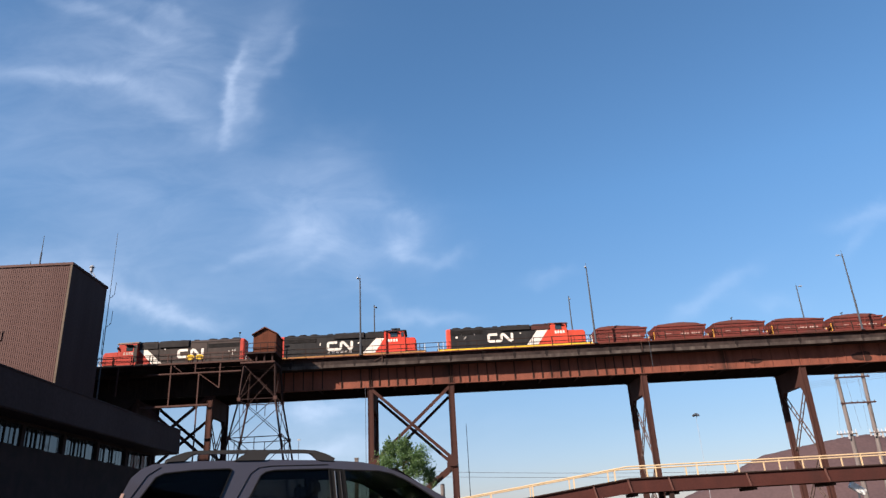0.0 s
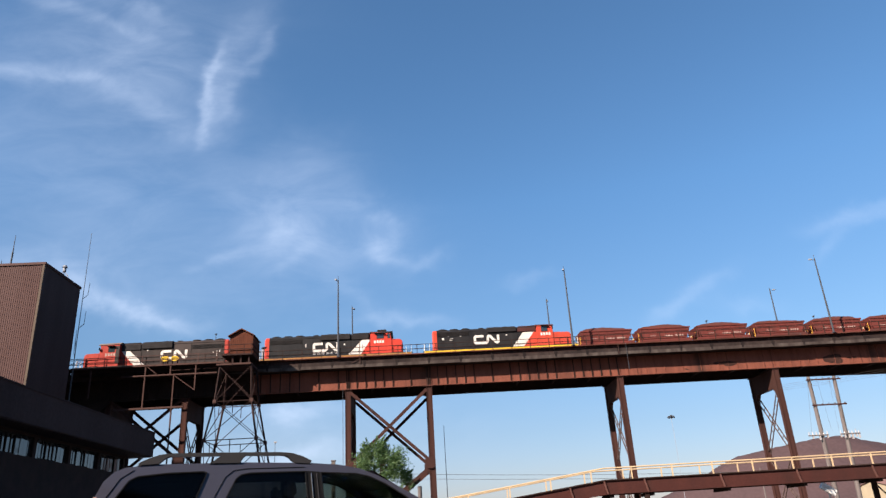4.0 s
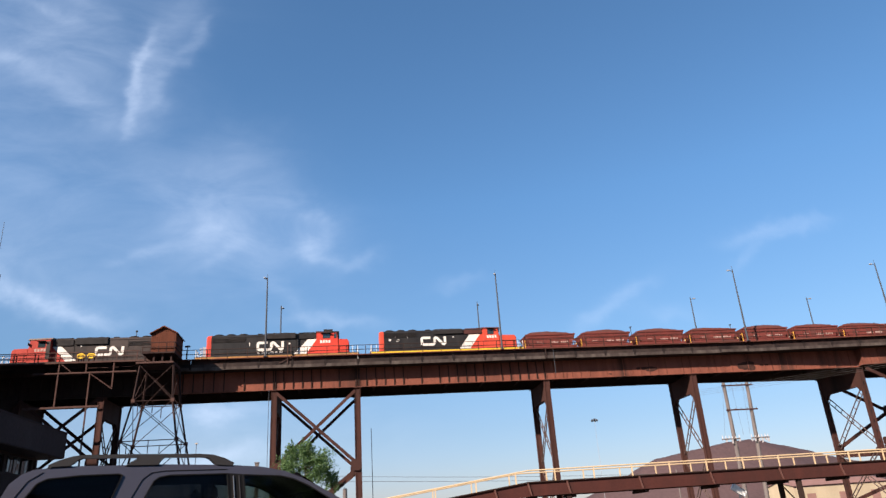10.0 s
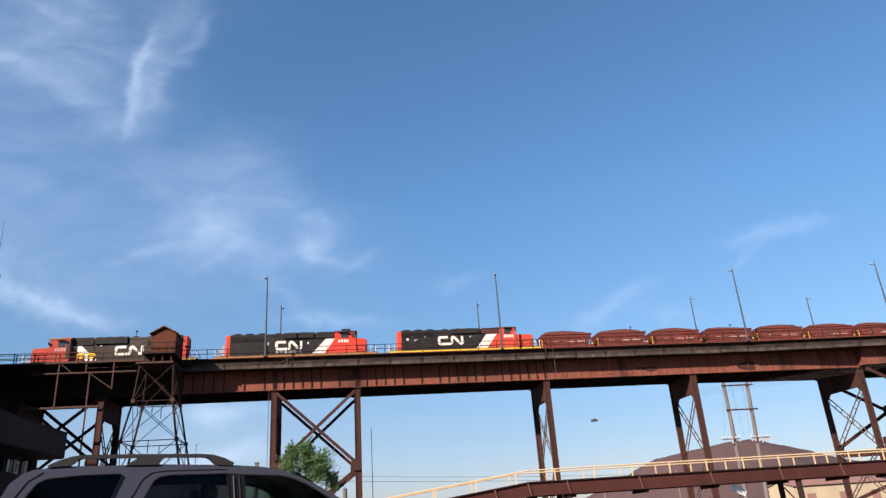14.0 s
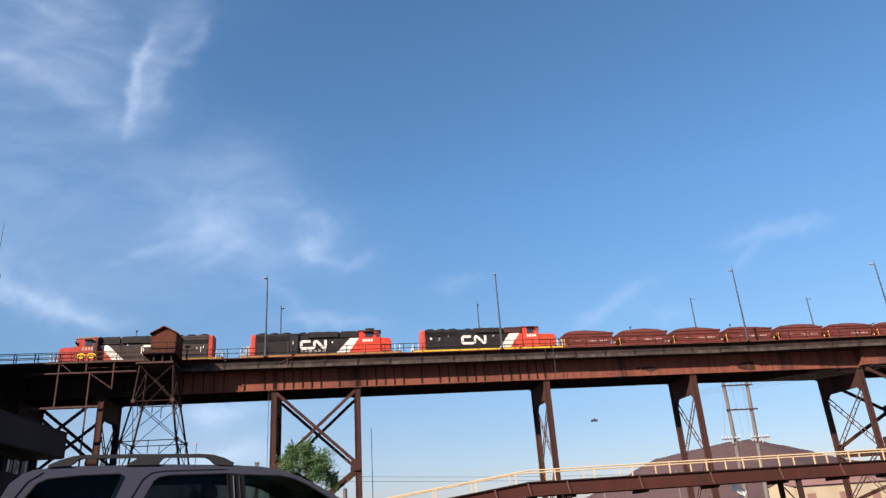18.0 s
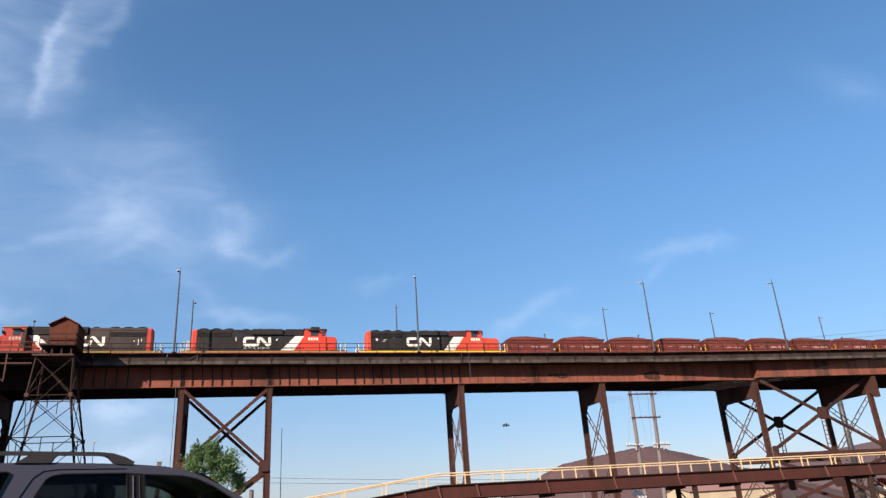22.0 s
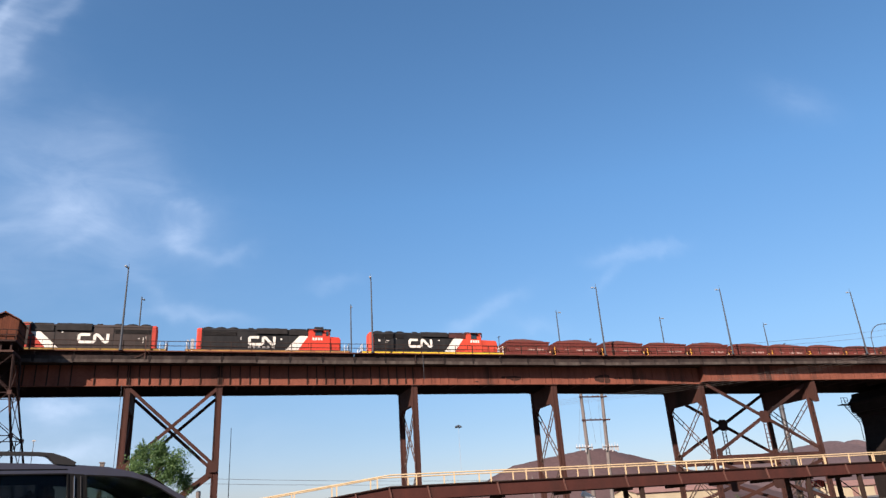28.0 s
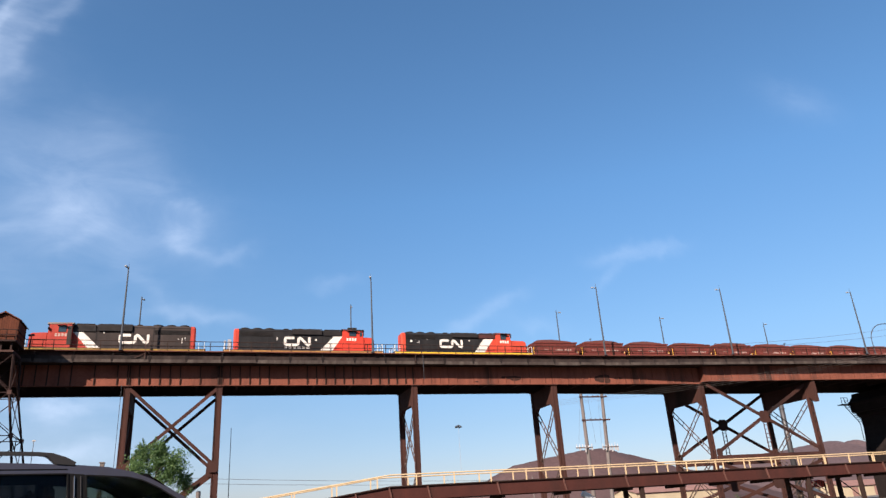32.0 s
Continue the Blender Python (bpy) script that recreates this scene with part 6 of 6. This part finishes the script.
stockpile("ore_stockpile", 420, 420, HILL_FAR, "long brown stockpile ridge with two humps, haze in its colour", heap_b, 215, 92, 160)


def shed(x, y, w, d, h, rise, label, doors=3):
    ob = thing("warehouse", pose(x, y, 0), label, "warehouse")
    bars("wall", [(0, w, 0, d, -0.1, h)], BEIGE, ob)
    bm = bmesh.new()
    a = [bm.verts.new(p) for p in ((-0.4, -0.5, h - 0.1), (-0.4, d / 2, h + rise), (-0.4, d + 0.5, h - 0.1), (-0.4, d / 2, h + rise - 0.25))]
    b = [bm.verts.new((w + 0.4, v.co.y, v.co.z)) for v in a]
    bm.faces.new(a), bm.faces.new(b[::-1])
    for i in range(4):
        bm.faces.new((a[i], b[i], b[(i + 1) % 4], a[(i + 1) % 4]))
    part("roof", bm, TAN_ROOF, ob)
    for xx in (0.0, w):
        bm = bmesh.new()
        v = [bm.verts.new((xx, yy, zz)) for yy, zz in ((0.02, h - 0.02), (d - 0.02, h - 0.02), (d / 2, h + rise - 0.26))]
        bm.faces.new(v)
        part("gable", bm, BEIGE, ob)
    bars("eave_band", [(-0.1, w + 0.1, -0.12, -0.004, h - 0.45, h - 0.12)], TAN_ROOF, ob)
    for i in range(doors):
        xx = w * (i + 0.5) / doors
        bars("roller_door", [(xx - 1.3, xx + 1.3, -0.06, -0.004, 0, 2.8)], TAN_ROOF, ob)
    return ob


shed(121.5, 190, 29.0, 14, 5.0, 1.6, "low beige warehouse with a tan roof behind the ramp", 3)
shed(199.0, 190, 38.0, 14, 3.4, 1.8, "long low beige shed with a tan sheet roof", 4)


def build_hframe():
    ob = thing("utility_pole_frame", pose(88.0, 150, 0), "wooden two-pole power frame with crossarms and pale insulators", "utility pole")
    for foot, x in ((-3.35, -3.2), (1.3, 2.45)):
        bm = bmesh.new()
        tube(bm, (foot, 0, -0.3), (x, 0, 27.0), 0.50, 10, 0.36)
        part("pole", bm, WOOD_POLE, ob)
    for z in (26.1, 20.7):
        bars("crossarm", [(-4.0, 3.5, -0.5, -0.34, z, z + 0.30)], RUST_COL, ob, "dark crossarm")
        for x in (-3.8, -1.7, -0.35, 1.0, 3.2):
            bm = bmesh.new()
            tube(bm, (x, -0.42, z + 0.30), (x, -0.42, z + 0.55), 0.12, 6)
            part("insulator", bm, WIRE, ob, "dull grey insulator")
    rnd = random.Random(11)
    for cx in (-4.3, 2.6):
        bars("equipment_arm", [(cx - 2.2, cx + 2.0, -0.75, -0.5, 14.5, 14.75)], WOOD_POLE, ob, "grey equipment arm")
        for i in range(6):
            x = cx - 2.0 + i * 0.76 + rnd.uniform(-0.1, 0.1)
            bm = bmesh.new()
            tube(bm, (x, -0.62, 14.75), (x, -0.62, 15.1 + rnd.uniform(0, 0.55)), 0.13, 7, 0.06)
            part("insulator", bm, PORCELAIN, ob)
            if rnd.random() < 0.75:
                bm = bmesh.new()
                d = rnd.uniform(0.4, 0.95)
                box(bm, x - 0.14, x + 0.14, -0.75, -0.5, 14.48 - d, 14.48)
                part("cutout", bm, PORCELAIN, ob)
    for x, x2 in ((-1.7, -1.2), (1.0, 0.3), (-3.8, -5.6), (1.0, 2.2)):
        bm = bmesh.new()
        tube(bm, (x, -0.4, 26.1), (x2, -0.5, 15.4), 0.022, 5)
        part("drop_wire", bm, WIRE, ob)


build_hframe()


def build_high_mast():
    ob = thing("high_mast_light", pose(71.2, 200, 0), "tall slender grey high-mast light with a ring of lamps", "street lamp")
    bm = bmesh.new()
    tube(bm, (0, 0, 0), (0, 0, 26.6), 0.06, 8, 0.04)
    part("mast", bm, GALVANISED, ob)
    bm = bmesh.new()
    tube(bm, (0, 0, 26.65), (0, 0, 26.95), 0.55, 12, 0.25)
    part("ring", bm, POLE_GREY, ob)
    for i in range(6):
        a = i * math.pi / 3
        bm = bmesh.new()
        tube(bm, (0.9 * math.cos(a), 0.9 * math.sin(a), 26.15), (0.62 * math.cos(a), 0.62 * math.sin(a), 26.75), 0.3, 8, 0.14)
        part("lamp_head", bm, POLE_GREY, ob, bevel=0.05)


build_high_mast()


def yard_pole(x, y, h, label, lamp):
    ob = thing("yard_pole", pose(x, y, 0), label, "pole")
    bm = bmesh.new()
    tube(bm, (0, 0, 0), (0, 0, h), 0.055, 8, 0.035)
    part("pole", bm, CABLE_PALE, ob)
    if lamp:
        bars("lamp_head", [(-0.2, 0.2, -0.12, 0.12, h - 0.05, h + 0.1)], PORCELAIN, ob)


yard_pole(3.55, 100, 14.2, "thin dark flagless pole beyond the viaduct", False)
yard_pole(-20.6, 105, 13.8, "slim pole with a small pale lamp", True)


def build_stub_post():
    ob = thing("fence_post", pose(-0.08, 60, 0), "short thick brown wooden post near the tree", "post")
    bm = bmesh.new()
    tube(bm, (0, 0, -0.1), (0, 0, 4.2), 0.19, 10, 0.17)
    part("shaft", bm, WOOD_POLE, ob)
    bm = bmesh.new()
    tube(bm, (0, 0, 4.2), (0, 0, 4.26), 0.2, 10, 0.12)
    part("cap", bm, POLE_GREY, ob)


build_stub_post()


def build_chimney_house():
    ob = thing("brick_outbuilding", pose(-20, 111, 0), "low brown brick outbuilding with a square chimney", "building")
    bars("wall", [(0, 14, 0, 8, -0.1, 5.2)], DARK_BRICK, ob)
    bars("roof", [(-0.3, 14.3, -0.3, 8.3, 5.2, 5.4)], ROOF_GREY, ob)
    bars("chimney", [(6.6, 7.15, 1.0, 1.6, 5.4, 11.4)], WOOD_POLE, ob)
    bars("chimney_cap", [(6.53, 7.22, 0.93, 1.67, 11.4, 11.55)], WOOD_POLE, ob)


build_chimney_house()


def swept(bm, pts, r, n=5):
    """One unbroken tube along pts."""
    rings = []
    for i, c in enumerate(pts):
        d = (pts[min(i + 1, len(pts) - 1)] - pts[max(i - 1, 0)]).normalized()
        s = d.cross(Vector((0, 1, 0.01))).normalized()
        t = d.cross(s)
        rings.append([bm.verts.new(c + (s * math.cos(2 * math.pi * k / n) + t * math.sin(2 * math.pi * k / n)) * r) for k in range(n)])
    for a, b in zip(rings[:-1], rings[1:]):
        for k in range(n):
            bm.faces.new((a[k], a[(k + 1) % n], b[(k + 1) % n], b[k]))
    bm.faces.new(rings[0][::-1]), bm.faces.new(rings[-1])


def cable(name, p, q, sag, r, material, label, parent=None, n=16):
    bm = bmesh.new()
    p, q = Vector(p), Vector(q)
    pts = []
    for i in range(n + 1):
        k = i / n
        c = p.lerp(q, k)
        c.z -= sag * 4 * k * (1 - k)
        pts.append(c)
    swept(bm, pts, r)
    if parent:
        return part(name, bm, material, parent)
    return tagged(new(name, mesh_of(name, bm, material)), label, "cable")


def build_wire_line():
    ob = thing("power_line", pose(0, 150, 0), "two thin overhead wires between wooden poles", "power line")
    for x, h in ((-40.0, 15.2), (70.0, 8.9)):
        bm = bmesh.new()
        tube(bm, (x, 0, -0.2), (x, 0, h), 0.18, 8, 0.13)
        part("pole", bm, WOOD_POLE, ob)
    for dz in (0.0, -1.1):
        cable("wire", (-40, 0, 14.6 + dz), (70, 0, 8.2 + dz * 0.6), 0.9, 0.04, WIRE, "", ob, 20)


build_wire_line()
for k in range(2):
    cable("deck_wire", (83.0, 97.0, 25.4 + 0.5 * k), (130.0, 99.0, 29.5 + 1.3 * k), 0.4, 0.025, WIRE, "thin slack wire along the far deck edge")
for k in range(4):
    cable("guy_cable", (43.85, 84.12 - 0.01 * k, 14.14 + 0.21 * k), (103.1, 78.9, 20.43 + 0.34 * k), 0.5, 0.010, CABLE_PALE, "pale slack cable strung in front of the girder")


def build_curved_lamp():
    ob = thing("gooseneck_lamp", pose(101.3, 83.9, 20.53), "curved steel gooseneck pole on the deck", "lamp")
    bm = bmesh.new()
    pts = [Vector((0, 0, 0)), Vector((0, 0, 3.1))]
    for i in range(1, 9):
        a = i / 8 * math.pi * 0.5
        pts.append(Vector((3.4 - 3.4 * math.cos(a), 0, 3.1 + 2.9 * math.sin(a))))
    pts.append(Vector((5.6, 0, 6.1)))
    for a, b in zip(pts[:-1], pts[1:]):
        tube(bm, a, b, 0.07, 6)
    part("curved_pole", bm, POLE_GREY, ob)
    bars("lamp_head", [(5.5, 6.2, -0.15, 0.15, 5.95, 6.15)], POLE_GREY, ob)


build_curved_lamp()


def build_chute():
    ob = thing("chute_cover", pose(55.5, 100, 0), "white tilted sheet-metal chute cover on a post", "chute")
    bm = bmesh.new()
    beam(bm, (-0.9, 0, 3.6), (0.9, 0, 2.4), 0.9, 0.55, (0, 1, 0))
    part("cover", bm, WHITE_SHEET, ob, bevel=0.08)
    bars("post", [(-0.1, 0.1, -0.1, 0.1, 0, 2.9)], POLE_GREY, ob)


build_chute()


# ---------- unseen ridge and building, added behind the camera ---
def build_hillside():
    """Unseen wooded ridge far behind the camera, added to cut low skylight."""
    bm = bmesh.new()
    n = 80
    rows = []
    for k, (y, f) in enumerate(((-420, 0.0), (-520, 0.75), (-620, 1.0), (-900, 1.05))):
        rows.append([bm.verts.new((-1600 + 3200 * i / n, y, -1 + f * (78 + 14 * noise.noise((i * 0.23, k * 0.7, 2.0))))) for i in range(n + 1)])
    for r, s in zip(rows[:-1], rows[1:]):
        for i in range(n):
            bm.faces.new((r[i], r[i + 1], s[i + 1], s[i]))
    tagged(new("backdrop", mesh_of("backdrop", bm, WOODS, smooth=True)), "unseen dark wooded ridge added far behind the camera", "hillside", kind="structure")


build_hillside()


def build_rear():
    # unseen building, added and sized to darken reflections in the car glass
    ob = thing("rear_building", pose(-48, -26, 0), "unseen plain grey concrete building added behind the camera", "building", kind="structure")
    bars("wall", [(0, 80, 0, 12, -0.1, 18.6)], YARD_CONCRETE, ob)
    bars("roof", [(-0.3, 80.3, -0.3, 12.3, 18.6, 18.85)], ROOF_GREY, ob)
    for i in range(18):
        bars("window", [(3 + i * 4.2, 5 + i * 4.2, 12.0, 12.05, 1.2, 2.8)], PANE, ob)
        bars("window", [(3 + i * 4.2, 5 + i * 4.2, 12.0, 12.05, 4.8, 6.4)], PANE, ob)


build_rear()


# ---------- yellow hose reels on the shaded walkway ----------
def build_hose_reel(x):
    ob = thing("hose_reel", pose(x, 81.6, 20.11), "bright yellow hose reel on the dark plank walkway", "hose reel", "reels on the walkway")
    bm = bmesh.new()
    for a in range(14):
        p, q = radians(a * 360 / 14), radians((a + 1) * 360 / 14)
        for y, r in ((-0.12, 0.24), (0.0, 0.24), (-0.08, 0.15), (-0.08, 0.06)):
            beam(bm, (1.6 * r * math.cos(p), y, 0.92 + r * math.sin(p)), (1.6 * r * math.cos(q), y, 0.92 + r * math.sin(q)), 0.1, 0.14)
    part("hose", bm, LOCO_YELLOW, ob)
    bars("stand", [(-0.3, -0.24, -0.2, 0.2, 0, 1.0), (0.24, 0.3, -0.2, 0.2, 0, 1.0), (-0.4, 0.4, -0.2, 0.2, 0, 0.05)], RUSTY_PIPE, ob)


build_hose_reel(-28.95)
build_hose_reel(-27.85)


# ---------- conduit and pole ----------
def build_conduit():
    ob = thing("conduit", pose(-8.72, 84.0, 0), "thin grey conduit down the face of a column", "pipe")
    bm = bmesh.new()
    tube(bm, (0, 0, 0), (0, 0, 16.95), 0.03, 6)
    part("pipe", bm, POLE_GREY, ob)


build_conduit()


def build_edge_post():
    ob = thing("edge_bracket", pose(-6.55, 82.6, 0), "rusty post with a diagonal stay on the deck edge", "bracket")
    bars("post", [(-0.035, 0.035, -0.035, 0.035, 19.6, 22.3), (0.33, 0.38, -0.035, 0.035, 20.2, 21.9)], RUSTY_PIPE, ob)
    bm = bmesh.new()
    beam(bm, (-1.0, 0, 19.7), (0.0, 0, 20.2), 0.06, 0.06)
    part("stay", bm, RUSTY_PIPE, ob)


def build_drain(x, y, z0, z1, material):
    ob = thing("drain_pipe", pose(x, y, 0), "thin dull drain pipe down the girder", "pipe", "drain pipes on the girder")
    bm = bmesh.new()
    tube(bm, (0, 0, z0), (0, 0, z1), 0.028, 6)
    part("pipe", bm, material, ob)
    bm = bmesh.new()
    box(bm, -0.07, 0.07, -0.06, 0.25, z1 - 0.12, z1)
    part("clip", bm, RUST_DARK, ob)


build_edge_post()
build_drain(24.45, 82.58, 19.3, 20.42, RUSTY_PIPE)
build_drain(25.4, 82.6, 17.3, 20.42, POLE_GREY)
build_drain(1.25, 84.2, 17.0, 19.1, RUST_DARK)
build_drain(1.75, 84.2, 17.0, 19.1, RUST_DARK)


def build_dock_pole():
    ob = thing("steel_pole", pose(119.1, 125, 0), "thick pale grey steel pole standing beyond the viaduct", "pole")
    bm = bmesh.new()
    tube(bm, (0, 0, -0.2), (0.3, 0, 24.0), 0.62, 12, 0.5)
    part("shaft", bm, SUV_RAIL, ob, smooth=True)
    for z in (7.0, 13.0, 19.0):
        bm = bmesh.new()
        tube(bm, (z * 0.0125, 0, z), (z * 0.0125, 0, z + 0.15), 0.68, 12)
        part("band", bm, POLE_GREY, ob)
    bars("base_plate", [(-0.9, 0.9, -0.9, 0.9, -0.05, 0.12)], POLE_GREY, ob)


build_dock_pole()


# ---------- yard clutter under the ramp ----------
def build_feeder():
    ob = thing("ore_feeder", pose(99.7, 100, 0), "small red ribbed ore feeder with a grey chute under the ramp", "feeder")
    bm = bmesh.new()
    prism(bm, ((-1.5, 2.35), (1.5, 2.3), (1.3, 3.3), (0.2, 3.55), (-1.4, 3.2)), 0.0, 1.6)
    hood = part("hood", bm, LOCO_RED_FADED, ob, "faded red hood", bevel=0.05)
    for i in range(5):
        x = -1.2 + i * 0.55
        bm = bmesh.new()
        beam(bm, (x, -0.05, 2.4), (x + 0.15, -0.05, 3.3), 0.12, 0.1)
        part("rib", bm, RUST_DARK, hood)
    bm = bmesh.new()
    beam(bm, (-1.4, 0.6, 2.2), (1.5, 0.6, 0.7), 1.2, 0.5)
    part("chute", bm, WHITE_SHEET, ob, "grey sheet-metal chute")
    for x in (-1.3, 1.3):
        for y in (0.1, 1.5):
            bars("leg", [(x - 0.08, x + 0.08, y - 0.08, y + 0.08, 0, 2.4)], RUST_DARK, ob)


build_feeder()


def build_shrub(x, y, h, w, leaf, count, seed, label):
    rnd = random.Random(seed)
    ob = thing("shrub", pose(x, y, 0), label, "shrub")
    bm = bmesh.new()
    tips = []
    for i in range(14):
        a, k = rnd.uniform(0, 6.28), rnd.uniform(0.3, 1.0)
        e = Vector((math.cos(a) * w * k, math.sin(a) * w * k * 0.7, h * rnd.uniform(0.55, 1.0) * (1.1 - 0.4 * k)))
        tube(bm, (0, 0, -0.05), e * 0.5, 0.035, 5, 0.025), tube(bm, e * 0.5, e, 0.025, 5, 0.01)
        tips.append(e)
    part("stems", bm, BARK, ob)
    verts, faces = [], []
    for i in range(count):
        e = rnd.choice(tips)
        q = e * rnd.uniform(0.45, 1.05) + Vector((rnd.gauss(0, 1), rnd.gauss(0, 1), rnd.gauss(0, 1))) * 0.2
        q.z = max(q.z, 0.05)
        u = Vector((rnd.uniform(-1, 1), rnd.uniform(-1, 1), rnd.uniform(-1, 1))).normalized()
        v = u.orthogonal().normalized()
        k = len(verts)
        verts += [q - u * 0.08, q + v * 0.035, q + u * 0.08, q - v * 0.035]
        faces.append((k, k + 1, k + 2, k + 3))
    me = bpy.data.meshes.new("foliage")
    me.from_pydata(verts, [], faces)
    me.materials.append(leaf)
    fo = new("foliage", me)
    fo.parent = ob
    tagged(fo, "", "", "", "stuff")


build_shrub(83.0, 100, 2.1, 1.7, LEAF, 1500, 4, "dark green shrub growing beneath the ramp")
build_shrub(94.9, 100, 3.6, 1.3, BARK, 700, 8, "dry brown shrub growing beneath the ramp")


# ---------- what moves ----------
def run(t):
    """Metres the train has gone at t seconds, counted from the thirteenth second."""
    return ((((2.17287e-07 * t - 3.97399e-05) * t + 1.771343e-03) * t - 9.62332e-03) * t + 0.26852959) * t - 4.721018


def motions():
    for ob, x, turn, r in TRAIN:
        walk(ob, [(t, pose(x + run(t), TRACK_Y, RAIL_Z, 0, 0, turn)) for t in range(0, 33)])
        s = -1 if turn else 1
        for w in [c for c in ob.children if c.name.startswith("wheelset")]:
            wx = w.matrix_basis.translation.x
            walk(w, [(t / 2, pose(wx, 0, r, 0, s * math.degrees((run(t / 2) - run(0)) / r), 0)) for t in range(0, 65)])


motions()
